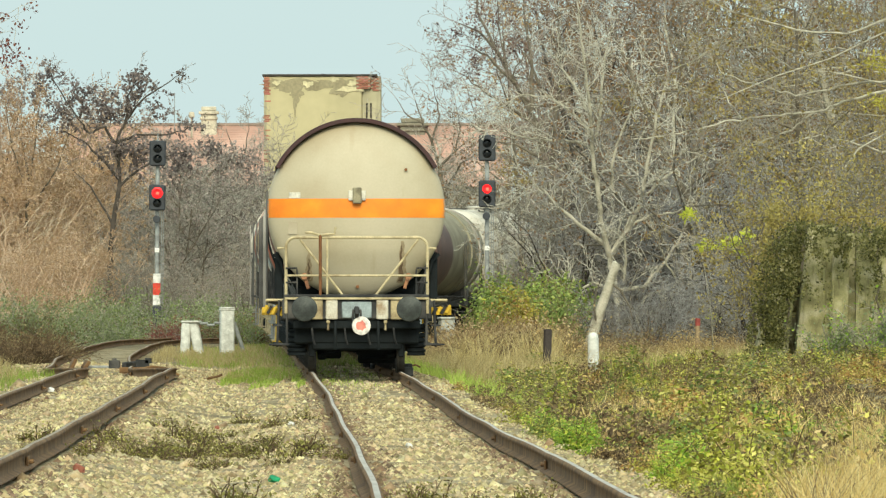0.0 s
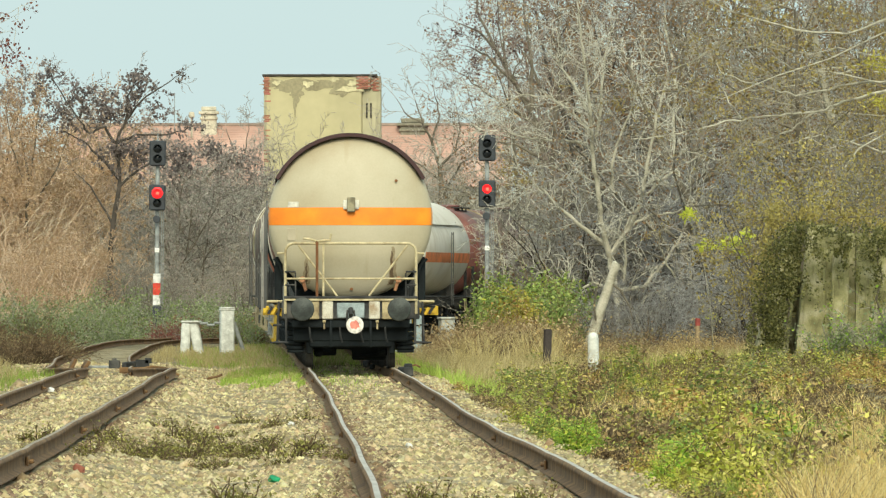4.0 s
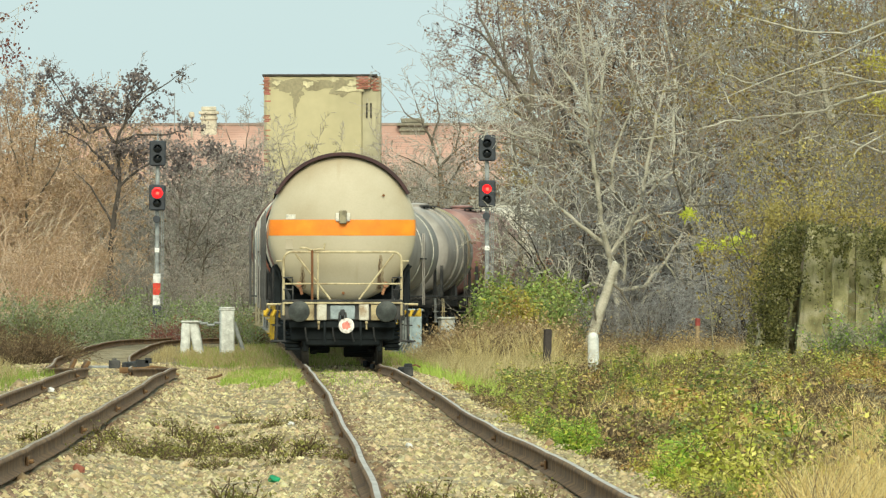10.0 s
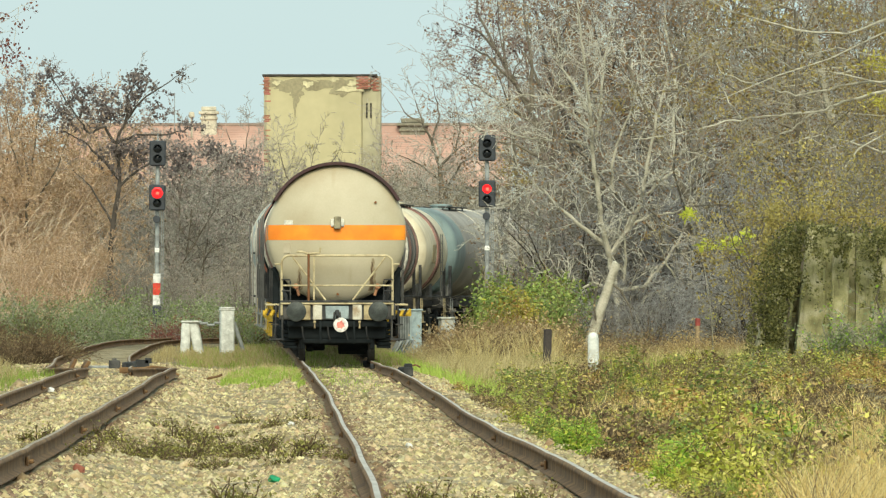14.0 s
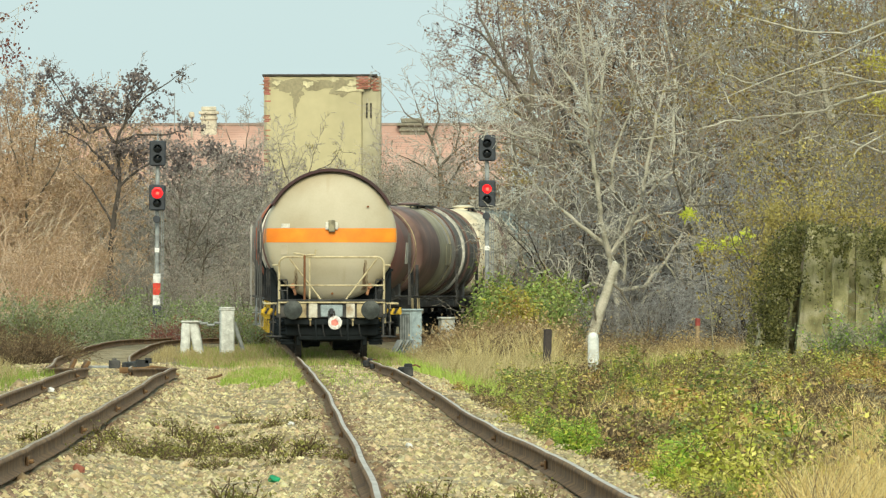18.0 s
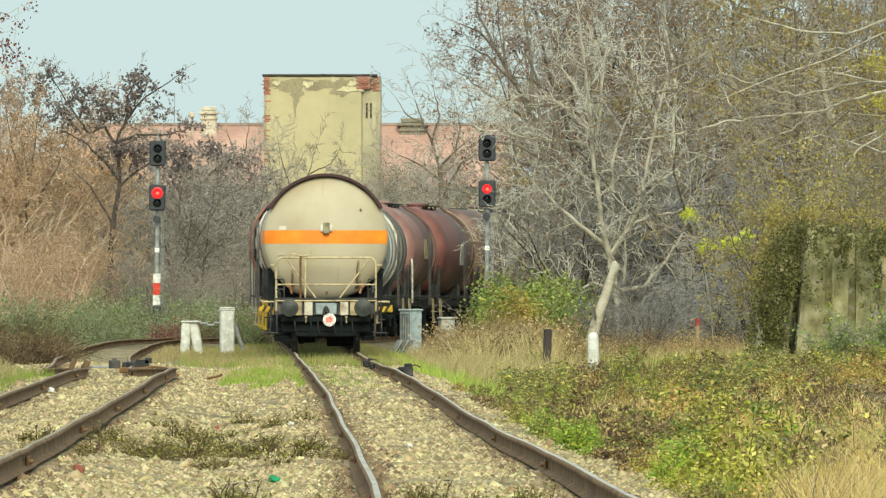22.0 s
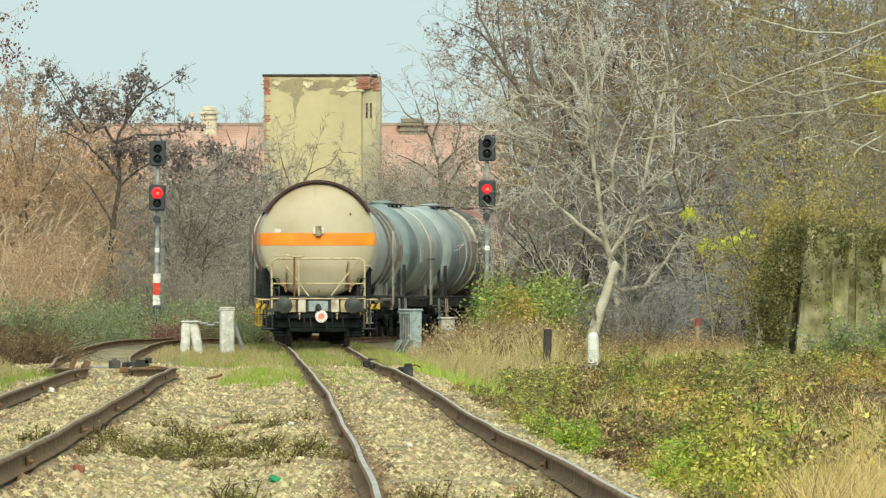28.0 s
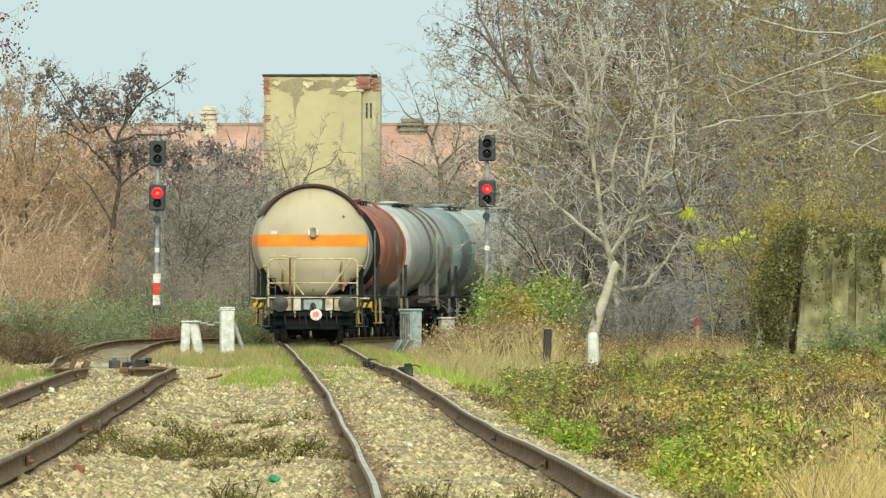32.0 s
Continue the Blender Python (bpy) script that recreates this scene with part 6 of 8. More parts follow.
REACH = [tree_kind(56 + k, "bark_pale", "twig_grey", "leaf_ochre", 1500, 0.08, 0.008, height=8.6, r0=0.10, spread=0.5, kids=(0, 8, 7), lens=(0.4, 0.42, 0.5), up=0.0, wander=0.26, bare=0.5,
                   limbs=[(3.6 + 1.0 * j + 0.35 * k, (-1, 0.25 * ((j * 7 + k) % 3 - 1), (-0.12, -0.35, 0.08, -0.5)[(j + k) % 4]), (6.6, 4.8, 7.2, 5.6)[(j + 2 * k) % 4], 0.024) for j in range(5)]) for k in range(3)]
DARK = [tree_kind(65 + k, "bark_dark", "twig_dark", "leaf_purple", 2600, 0.13, 0.010, height=9.2, r0=0.13, spread=0.66, kids=(10, 8, 6), lens=(0.6, 0.5, 0.5), up=0.05, wander=0.22, bare=0.3) for k in range(2)]
THICKET = [tree_kind(71 + k, "twig_orange", "twig_orange", "leaf_orange", 5200, 0.08, 0.009, height=6.3, r0=0.045, spread=0.55, kids=(8, 6, 5), lens=(0.42, 0.5, 0.5), up=0.03, wander=0.22, stems=8, lean=0.16, bare=0.0) for k in range(2)]
SCRUB = [tree_kind(81 + k, "bark_grey", "twig_dark", "leaf_purple", 3000, 0.09, 0.010, height=5.2, r0=0.05, spread=0.62, kids=(11, 8, 7), lens=(0.5, 0.5, 0.5), up=0.05, wander=0.24, stems=6, bare=0.0) for k in range(2)]
BRUSH = [tree_kind(86 + k, "bark_grey", ("twig_grey", "twig_dark", "twig_haze")[k], "leaf_brown", 300, 0.08, 0.009, height=4.6, r0=0.045, spread=0.65, kids=(11, 8, 7), lens=(0.55, 0.5, 0.5), up=0.02, wander=0.27, stems=7, bare=0.0) for k in range(3)]
# darker copy of the brush, coloured for the shade inside the wood
BRUSH_SHADED = [tree_kind(186 + k, "bark_dark", ("twig_dusk", "twig_brown", "twig_dusk")[k], "leaf_dead", 300, 0.08, 0.009, height=4.6, r0=0.045, spread=0.65, kids=(11, 8, 7), lens=(0.55, 0.5, 0.5), up=0.02, wander=0.27, stems=7, bare=0.0) for k in range(3)]
BARE = [tree_kind(91 + k, "bark_grey", "twig_grey", None, 0, height=8.0, r0=0.09, spread=0.5, kids=(12, 9, 7), lens=(0.5, 0.5, 0.5), up=0.08, wander=0.2, bare=0.1) for k in range(2)]

rng = random.Random(77)


def grove(name, kinds, label, group, spots, s0=0.9, s1=1.1, turn=None, sink=0.05):
    for u, y, k in spots:
        plant(name, kinds[k % len(kinds)], label, "tree", group, FAN(u, y), y, rng.uniform(0, 360) if turn is None else turn + rng.uniform(-35, 35), rng.uniform(s0, s1), sink, tilt=rng.uniform(-4, 4))


def belt(u0, u1, y0, y1, n):
    """Loosely even spots in a strip of the plan."""
    return [(u0 + (u1 - u0) * (k + rng.uniform(0.1, 0.9)) / n, rng.uniform(y0, y1), rng.randrange(6)) for k in range(n)]


# behind the bend
grove("bare_tree", BARE, "bare grey tree behind the railway bend", "trees behind the bend", [(835, 482, 1), (872, 490, 0), (720, 500, 0)], 0.8, 0.95)
grove("bare_shrub", BARE, "bare thin shrub before the tower", "trees behind the bend", [(505, 470, 0), (545, 480, 1), (580, 476, 0), (470, 486, 1), (620, 490, 1), (660, 480, 0)], 0.55, 0.72)
grove("dry_brush", BRUSH, "dense dry brown brushwood behind the train", "brushwood", belt(640, 900, 455, 490, 12), 1.1, 1.4)
# the wood on the right
grove("pale_tree", PALE, "bare pale-barked tree with fine twigs", "trees of the wood", [(1150, 392, 1), (1235, 372, 2), (1060, 408, 0)], 1.0, 1.15)
grove("grey_tree", GREY, "bare grey tree with a few brown leaves", "trees of the wood", [(1010, 440, 1), (1030, 418, 2)] + belt(1040, 1620, 375, 410, 10) + belt(1000, 1640, 420, 470, 12) + belt(1000, 1640, 480, 560, 12), 0.95, 1.3)
grove("grey_tree", GREY, "bare grey tree with a few brown leaves", "trees of the wood", belt(1200, 1620, 320, 360, 6), 0.9, 1.15)
grove("russet_tree", RUSSET, "tree with many withered russet leaves", "trees of the wood", [(1000, 440, 1), (1015, 445, 0)] + belt(1020, 1600, 415, 470, 8), 0.95, 1.15)
grove("yellow_tree", YELLOW, "tree with thin yellowing leaves", "trees of the wood", belt(1340, 1660, 290, 345, 6), 0.95, 1.2)
grove("arching_tree", REACH, "pale tree with long reaching bare limbs", "trees of the wood", [(1690, 282, 1), (1670, 300, 2)], 0.95, 1.1, 0)
grove("umber_tree", UMBER, "dark tree with fine purple-brown bare twigs", "trees of the wood", [(985, 396, 0), (1080, 400, 0), (1175, 392, 1), (1265, 398, 0), (1350, 402, 1), (1440, 395, 0)], 0.95, 1.1)
grove("dry_brush", BRUSH_SHADED, "dense shade-coloured brushwood at the wood's edge", "brushwood", belt(1010, 1340, 345, 372, 9) + belt(990, 1640, 375, 400, 12) + belt(1300, 1640, 285, 320, 6), 0.75, 1.1)
# the left side
grove("thicket", THICKET, "dense orange-brown twiggy thicket on the bank", "thickets on the bank", [(-30, 402, 0), (20, 404, 1), (60, 403, 0), (-5, 406, 1), (85, 405, 1)] + belt(-50, 120, 396, 408, 5) + belt(-40, 160, 412, 430, 6), 0.95, 1.2)
grove("dark_tree", DARK, "dark tree with drooping purple-brown leaves", "dark trees on the bank", [(285, 440, 1), (60, 436, 0)], 0.85, 0.95)
grove("dark_scrub", SCRUB, "tall dark scrub with a few leaves", "thickets on the bank", belt(230, 440, 402, 412, 2), 1.0, 1.1)
grove("dark_scrub", SCRUB, "dark leafless scrub along the bank", "thickets on the bank", belt(200, 470, 410, 430, 7) + belt(180, 490, 440, 475, 8), 0.8, 1.05)

LEAFY = [mound_kind(101 + k, ("leaf_spring", "leaf_yellow", "leaf_spring")[k], ("leaf_lime", "leaf_rust", "leaf_green")[k], (0.08, 0.22, 0.4)[k], 1.6, (2.4, 1.9, 2.35)[k], 3600, 0.085, "stem_warm", 70) for k in range(3)]
CLIMB = bush_kind(145, "leaf_sage", "twig_brown", 1.0, 0.75, 900, 0.042, 20, "leaf_fresh", 0.3, 0.2, (2.5, 8.0))
TAN = [bush_kind(134 + k, ("leaf_umber", "leaf_tan")[k], "stem_warm", 1.3, 1.1, 1500, 0.055, 120) for k in range(2)]
LOW_GREEN = [bush_kind(111 + k, "leaf_sage", "twig_dark", 2.6, 1.8, 3400, 0.085, 50, "leaf_green", 0.3) for k in range(2)]
DULL = [bush_kind(131 + k, "leaf_dull", "stem_dark", 1.4, 0.6, 1700, 0.045, 90, "leaf_brown", 0.4) for k in range(2)]
DEAD = [bush_kind(136 + k, "leaf_dead", "stem_dark", 1.2, 0.6, 900, 0.04, 150) for k in range(2)]
RED = bush_kind(139, "leaf_red", "twig_brown", 1.6, 1.5, 1500, 0.07, 50)
WEEDS = [bush_kind(141 + k, "weed", "stem_dark", 0.42, 0.20, 330, 0.030, 26) for k in range(3)]


def hedge(name, kinds, label, group, spots, s0=0.85, s1=1.15, sink=0.05):
    for u, y, k in spots:
        plant(name, kinds[k % len(kinds)], label, "bush", group, FAN(u, y), y, rng.uniform(0, 360), rng.uniform(s0, s1), sink)


hedge("green_bush", LEAFY, "leafy green bush turning yellow", "bushes at the bend", [(880, 306, 0), (893, 303, 2), (915, 296, 1), (942, 306, 0), (985, 300, 2), (998, 308, 0), (880, 312, 0), (905, 312, 0), (962, 310, 0), (930, 299, 1), (868, 308, 2), (1005, 302, 2)], 0.9, 1.08)
hedge("green_undergrowth", LOW_GREEN, "low dull green undergrowth on the bank", "undergrowth on the bank", belt(-20, 460, 370, 384, 9) + belt(-20, 470, 388, 402, 6), 0.8, 1.15)
hedge("dull_bush", DULL, "dull brown undergrowth on the bank", "undergrowth on the bank", belt(-30, 470, 372, 395, 8), 1.5, 2.0)
grove("dry_brush", BRUSH, "grey leafless brushwood on the bank", "brushwood", belt(170, 480, 398, 410, 9), 0.5, 0.75)
hedge("dull_bush", DULL, "dark dry brown undergrowth clump", "undergrowth on the bank", [(10, 268, 0), (50, 272, 1), (85, 276, 0), (-20, 262, 1)] + belt(940, 1010, 280, 300, 2), 1.1, 1.5)
hedge("dead_weeds", TAN, "tall tan dead weeds below the green bush", "undergrowth on the bank", belt(800, 985, 268, 293, 22), 1.0, 1.5)
hedge("dead_brush", DEAD, "dark dead weeds among the tan ones", "undergrowth on the bank", [(845, 272, 0), (880, 268, 1), (915, 274, 0), (960, 270, 1)], 1.2, 1.6)
hedge("dead_brush", DEAD, "dark dead brush beside the side track", "undergrowth on the bank", [(0, 258, 0), (35, 262, 1), (70, 266, 0)], 1.2, 1.5)
hedge("red_bush", [RED], "small dark red-brown leaved bush", "undergrowth on the bank", [(305, 372, 0), (325, 374, 0)], 0.9, 1.1)
grove("thicket", THICKET, "short orange-brown twiggy thicket", "thickets on the bank", belt(-30, 200, 386, 393, 6), 0.45, 0.62)
grove("dry_brush", BRUSH[2:], "pale leafless brushwood on the bank", "brushwood", belt(180, 470, 386, 396, 7), 0.45, 0.6)
hedge("dull_bush", DULL, "dry brown brush at the wood's edge", "undergrowth on the bank", belt(980, 1340, 285, 318, 8), 1.0, 1.4)
grove("dry_brush", BRUSH_SHADED, "low shade-coloured leafless brush at the wood's edge", "brushwood", belt(1000, 1330, 292, 325, 12), 0.25, 0.42)
MOUND_LEAVES = {"lime": ("leaf_bramble", "leaf_lime", 0.4, 0.9, 0.36), "fresh": ("leaf_fresh", "leaf_lime", 0.25, 0.75, 0.34), "green": ("leaf_green", "leaf_bramble", 0.5, 1.0, 0.40),
                "olive": ("leaf_bramble", "leaf_dull", 0.4, 1.0, 0.36), "rust": ("leaf_rust", "leaf_bramble", 0.45, 0.8, 0.30), "dead": ("leaf_dead", "leaf_tan", 0.35, 0.9, 0.36)}
MOUND_LABEL = {"lime": "bramble mound with yellow-green leaves", "fresh": "fresh green leafy weed among brambles", "green": "green bramble mound with some yellow leaves",
               "olive": "dull olive and yellow bramble mound", "rust": "rust-orange withering bramble mound", "dead": "dark dead brush and painted shade gaps among the brambles"}
MOUND, MOUND_MID, MOUND_FAR = {}, {}, {}
for j, (kind, (leaf, second, share, w, h)) in enumerate(MOUND_LEAVES.items()):
    n = 700 if kind == "dead" else 1300
    h *= 1.35
    MOUND[kind] = [mound_kind(201 + 2 * j + k, leaf, second, share, w, h, n, 0.042, n_stem=90 if kind == "dead" else 24) for k in range(2)]
    MOUND_MID[kind] = [mound_kind(221 + 2 * j + k, leaf, second, share, w, h, n * 6 // 10, 0.046, n_stem=50 if kind == "dead" else 12) for k in range(2)]
    MOUND_FAR[kind] = [mound_kind(241 + 2 * j + k, leaf, second, share, w, h, n * 4 // 10, 0.054, n_stem=24 if kind == "dead" else 6) for k in range(2)]


def joined(name, label, category, spots):
    """Many far plants as one mesh; spots are (meshes, matrix)."""
    mats, vs, fs, sl, o = [], [], [], [], 0
    for parts, m in spots:
        m = np.array(m)
        for _, me in parts:
            v = np.empty(len(me.vertices) * 3)
            me.vertices.foreach_get("co", v)
            f = np.empty(len(me.polygons) * 4, int)
            me.loops.foreach_get("vertex_index", f)
            mat = me.materials[0]
            if mat not in mats:
                mats.append(mat)
            vs.append(v.reshape(-1, 3) @ m[:3, :3].T + m[:3, 3])
            fs.append(f.reshape(-1, 4) + o)
            sl.append(np.full(len(f) // 4, mats.index(mat)))
            o += len(v) // 3
    tagged(new(name, raw_mesh(name, np.concatenate(vs), np.concatenate(fs), mats, False, np.concatenate(sl))), label, category, "", "stuff")


mounds = []
for k in range(2300):
    y = 62 + 226 * rng.random() ** 1.0
    dm = 1.40 + 8.6 * rng.random() ** 1.2
    x = float(main_x(y)) + dm
    if x > FAN(1640, y) or (x > FAN(1440, y) and y < 90) or (y > 200 and x < FAN(940, y)) or (y > 250 and x > FAN(1310, y)):
        continue
    # patches of one kind, some metres long
    p = noise.noise(Vector((x * 1.1, y * 0.06, 3.0))) + 0.35 * (rng.random() - 0.5)
    q = noise.noise(Vector((x * 0.9, y * 0.05, 9.0))) + 0.35 * (rng.random() - 0.5)
    # dead brush, more of it further off, doubles as the mounds' shadowed gaps
    dry = 0.09 * min(1.0, max(0.0, (y - 90) / 80))
    kind = "dead" if p > 0.17 - dry else "rust" if p > 0.04 - dry else "lime" if q > 0.12 else "fresh" if q < -0.32 else "green" if q < -0.04 else "olive"
    for u0, y0, ru, ry, other in ((1130, 122, 60, 12, "dead"), (1060, 150, 60, 14, "dead"), (1228, 97, 58, 9, "fresh"), (1035, 118, 35, 9, "fresh"), (960, 165, 55, 12, "dead"), (1490, 128, 80, 14, "dead"), (1310, 97, 75, 10, "lime"), (1290, 138, 50, 8, "lime"),
                                  (1180, 160, 60, 12, "rust"), (1400, 165, 80, 14, "dead"), (930, 185, 50, 14, "dead"), (1130, 195, 60, 12, "lime"), (1500, 172, 70, 16, "dead"), (1530, 205, 60, 16, "rust"), (1350, 205, 90, 14, "olive"), (1400, 112, 40, 8, "rust")):
        if abs(x - FAN(u0, y)) < ru * y / 21500 and abs(y - y0) < ry and rng.random() < 0.85:
            kind = other
    swell = 0.65 + 1.3 * max(0.0, noise.noise(Vector((x * 0.7, y * 0.05, 21.0)))) if dm > 2.0 else 0.5
    if kind == "lime" and y > 115 and rng.random() < 0.6:
        kind = rng.choice(("olive", "rust", "green"))
    mounds.append((y, x, kind, k % 2, rng.uniform(0, 360), min(1.3, swell * rng.uniform(0.65, 1.35)) * (0.8 if y > 170 else 1.0)))
for k in range(120):
    y = rng.uniform(226, 253)
    x = FAN(rng.uniform(1300, 1600), y)
    mounds.append((y, x, rng.choice(("olive", "green", "green", "lime", "rust", "dead")), k % 2, rng.uniform(0, 360), rng.uniform(0.6, 1.0)))
for k in range(90):
    y = rng.uniform(150, 212)
    x = FAN(rng.uniform(868, 1015), y)
    if x > float(main_x(y)) + 2.0:
        mounds.append((y, x, rng.choice(("olive", "olive", "lime", "green", "dead")), k % 2, rng.uniform(0, 360), rng.uniform(0.6, 1.05)))
mounds.sort()
for y, x, kind, k, turn, size in mounds[:280]:
    plant("dead_brush" if kind == "dead" else "bramble", MOUND[kind][k], MOUND_LABEL[kind], "bush", "brambles along the track", x, y, turn, size, 0.06)
joined("bramble_bank", "brambles with green, yellow and brown leaves along the track", "brambles",
       [((MOUND_MID if y < 160 else MOUND_FAR)[kind][k], pose(x, y, float(ground_z(x, y)) - 0.06, 0, 0, turn) @ Matrix.Diagonal((size, size, size, 1))) for y, x, kind, k, turn, size in mounds[280:]])
# weeds crowded along this line also stand for a hollow's shadow
weed_spots = [(40 + 570 * (k + rng.random()) / 50, 111 + rng.uniform(-4, 4) + 4 * math.sin(k * 0.6)) for k in range(50)]
weed_spots += [(rng.uniform(280, 490), rng.uniform(115, 138)) for _ in range(24)] + [(rng.uniform(430, 560), rng.uniform(138, 147)) for _ in range(9)]
for k, (u, y) in enumerate(weed_spots):
    x = FAN(u, y)
    if abs(abs(x - float(left_x(y))) - 0.7525) < 0.15:
        continue
    plant("weed_clump", WEEDS[k % 3], "low dark weed clump in the ballast", "weeds", "weeds between the tracks", x, y, rng.uniform(0, 360), rng.choice((0.4, 0.5, 0.65, 0.8, 1.0)) * rng.uniform(0.85, 1.15), 0.02)


def drawn_tree(name, label, group, y, limbs, bark, twig, seed, reach=1.5, kids=(2.6, 5, 4), up=0.10, fine=0.009, leaf=None, clumps=(), leaf_size=0.1, scatter=0, depth=0.35, category="tree", flat=0.6):
    """A tree with limbs drawn on the planning grid: (radius at the root, radius at the tip, u, v, u, v, ...), v falling with the height.
    Branches and twigs grow from the limbs; clumps of leaves: (u, v, half width, half height, number)."""
    rng, nr = random.Random(seed), np.random.RandomState(seed)
    k = y / 21500
    x0, z0 = FAN(limbs[0][2], y), (545 - limbs[0][3]) * k
    ob = thing(name, label, category, group, pose(x0, y, z0))
    twigs = []

    def grow(p, d, length, r, level):
        n = 4
        for i in range(n):
            d = (d + Vector((rng.gauss(0, 0.2), rng.gauss(0, 0.2) * flat, rng.gauss(0, 0.17) + up * (0.5 if level < 2 else 0.2)))).normalized()
            q = p + d * (length / n)
            ra, rb = max(fine, r * (1 - 0.2 * i)), max(fine * 0.6, r * (1 - 0.2 * (i + 1)))
            twigs.append((*p, *q, ra, rb))
            p = q
            if level < 3:
                m = kids[level] / n
                for _ in range(int(m) + (rng.random() < m % 1)):
                    side = Vector((rng.gauss(0, 1), rng.gauss(0, flat), rng.gauss(0, 1)))
                    side = (side - d * side.dot(d)).normalized()
                    grow(p, (d * 0.62 + side * 0.6).normalized(), length * rng.uniform(0.35, 0.62), rb * 0.62, level + 1)

    for j, (ra, rb, *uv) in enumerate(limbs):
        pts = [Vector((FAN(u, y) - x0, 0, (545 - v) * k - z0)) for u, v in zip(uv[::2], uv[1::2])]
        tilt = rng.uniform(-depth, depth) if j else 0.0
        far = 0.0
        line = [pts[0]]
        for a, b in zip(pts, pts[1:]):
            for t in (0.25, 0.5, 0.75, 1.0):
                far += (b - a).length * 0.25
                wob = 0.018 * (t < 1)
                line.append(a.lerp(b, t) + Vector((rng.gauss(0, wob), tilt * far, rng.gauss(0, wob))))
        n = len(line)
        radii = [ra + (rb - ra) * i / (n - 1) for i in range(n)]
        part("limb" if j else "trunk", Geo().tube(line, radii, 8), M[bark], ob, smooth=True)
        for i in range(1, n):
            d = (line[i] - line[i - 1])
            step = d.length
            d = d.normalized()
            if kids[0] * step > 0 and (j or line[i].z > 1.6):
                m = kids[0] * step
                for _ in range(int(m) + (rng.random() < m % 1)):
                    side = Vector((rng.gauss(0, 1), rng.gauss(0, flat), rng.gauss(0, 1)))
                    side = (side - d * side.dot(d)).normalized()
                    grow(line[i], (d * 0.55 + side * 0.7).normalized(), reach * rng.uniform(0.5, 1.2), max(fine, radii[i] * 0.4), 1)
        grow(line[-1], (line[-1] - line[-2]).normalized(), reach * 0.8, rb, 1)
    tagged(part("twig_crown", raw_mesh("twig_crown", *tubes(twigs, 3), M[twig]), None, ob), kind="stuff")
    pts = []
    for u, v, ru, rv, n in clumps:
        m = max(2, n // 14)
        c = nr.normal(size=(m, 3)) * np.array([ru * k, 0.5, rv * k]) * 0.6
        pts.append(np.array([FAN(u, y) - x0, 0, (545 - v) * k - z0]) + c[nr.randint(0, m, n)] + nr.normal(scale=0.085, size=(n, 3)))
    if scatter:
        pts.append(points_on(twigs, scatter, nr, 0.03))
    if leaf and pts:
        part("foliage", raw_mesh("foliage", *leaves(np.concatenate(pts), leaf_size, nr), M[leaf]), None, ob)
    return ob


drawn_tree("pale_tree", "bare pale-barked tree with spreading crooked limbs", "trees of the wood", 342.0,
           [(0.08, 0.075, 1098, 600, 1090, 520, 1080, 455), (0.085, 0.022, 1080, 455, 1064, 400, 1058, 340, 1050, 290, 1046, 230, 1038, 160, 1030, 90, 1022, 20),
            (0.055, 0.015, 1050, 268, 1060, 215, 1064, 175, 1070, 110, 1082, 50), (0.05, 0.012, 1049, 262, 1022, 251, 975, 249, 930, 244, 880, 232),
            (0.065, 0.015, 1072, 435, 1030, 402, 990, 368, 958, 335, 930, 312), (0.08, 0.018, 1080, 455, 1112, 404, 1136, 352, 1145, 292, 1156, 240, 1168, 190, 1182, 130),
            (0.05, 0.012, 1143, 345, 1172, 318, 1215, 290, 1260, 262), (0.05, 0.012, 1084, 335, 1083, 290, 1096, 245, 1118, 190, 1132, 130),
            (0.045, 0.012, 1045, 235, 1012, 200, 975, 172, 925, 168, 880, 190), (0.045, 0.012, 1038, 195, 1015, 150, 985, 105, 955, 75),
            (0.07, 0.02, 1096, 515, 1140, 508, 1172, 470, 1200, 430, 1222, 382), (0.04, 0.012, 1108, 404, 1150, 380, 1190, 378, 1225, 360),
            (0.045, 0.012, 1088, 515, 1050, 500, 1018, 522, 985, 500), (0.05, 0.02, 1104, 500, 1108, 455, 1104, 415, 1120, 370)],
           "bark_pale", "twig_pale", 301, 1.2, (2.2, 4.2, 3.2), 0.10, 0.010, "leaf_ochre", [(1080, 160, 60, 14, 90), (1110, 190, 30, 22, 120), (905, 300, 30, 25, 130), (1170, 240, 25, 12, 60), (930, 320, 25, 16, 60)], 0.08)
drawn_tree("pale_tree", "low crooked pale tree at the wood's edge", "trees of the wood", 336.0,
           [(0.09, 0.06, 1202, 600, 1204, 550, 1214, 512), (0.055, 0.015, 1214, 512, 1248, 480, 1256, 445, 1240, 400), (0.04, 0.012, 1214, 512, 1180, 470, 1165, 430), (0.04, 0.012, 1230, 498, 1270, 500, 1310, 470)],
           "bark_mid", "twig_grey", 302, 0.9, (2.5, 4, 4))
drawn_tree("pale_tree", "small crooked bare tree at the wood's edge", "trees of the wood", 334.0,
           [(0.05, 0.04, 1138, 602, 1132, 575, 1124, 552), (0.035, 0.012, 1124, 552, 1100, 535, 1082, 518), (0.035, 0.012, 1124, 552, 1150, 520, 1186, 512, 1215, 480), (0.03, 0.01, 1128, 565, 1150, 570, 1160, 540)],
           "bark_pale", "twig_grey", 314, 0.7, (2.2, 4, 4))
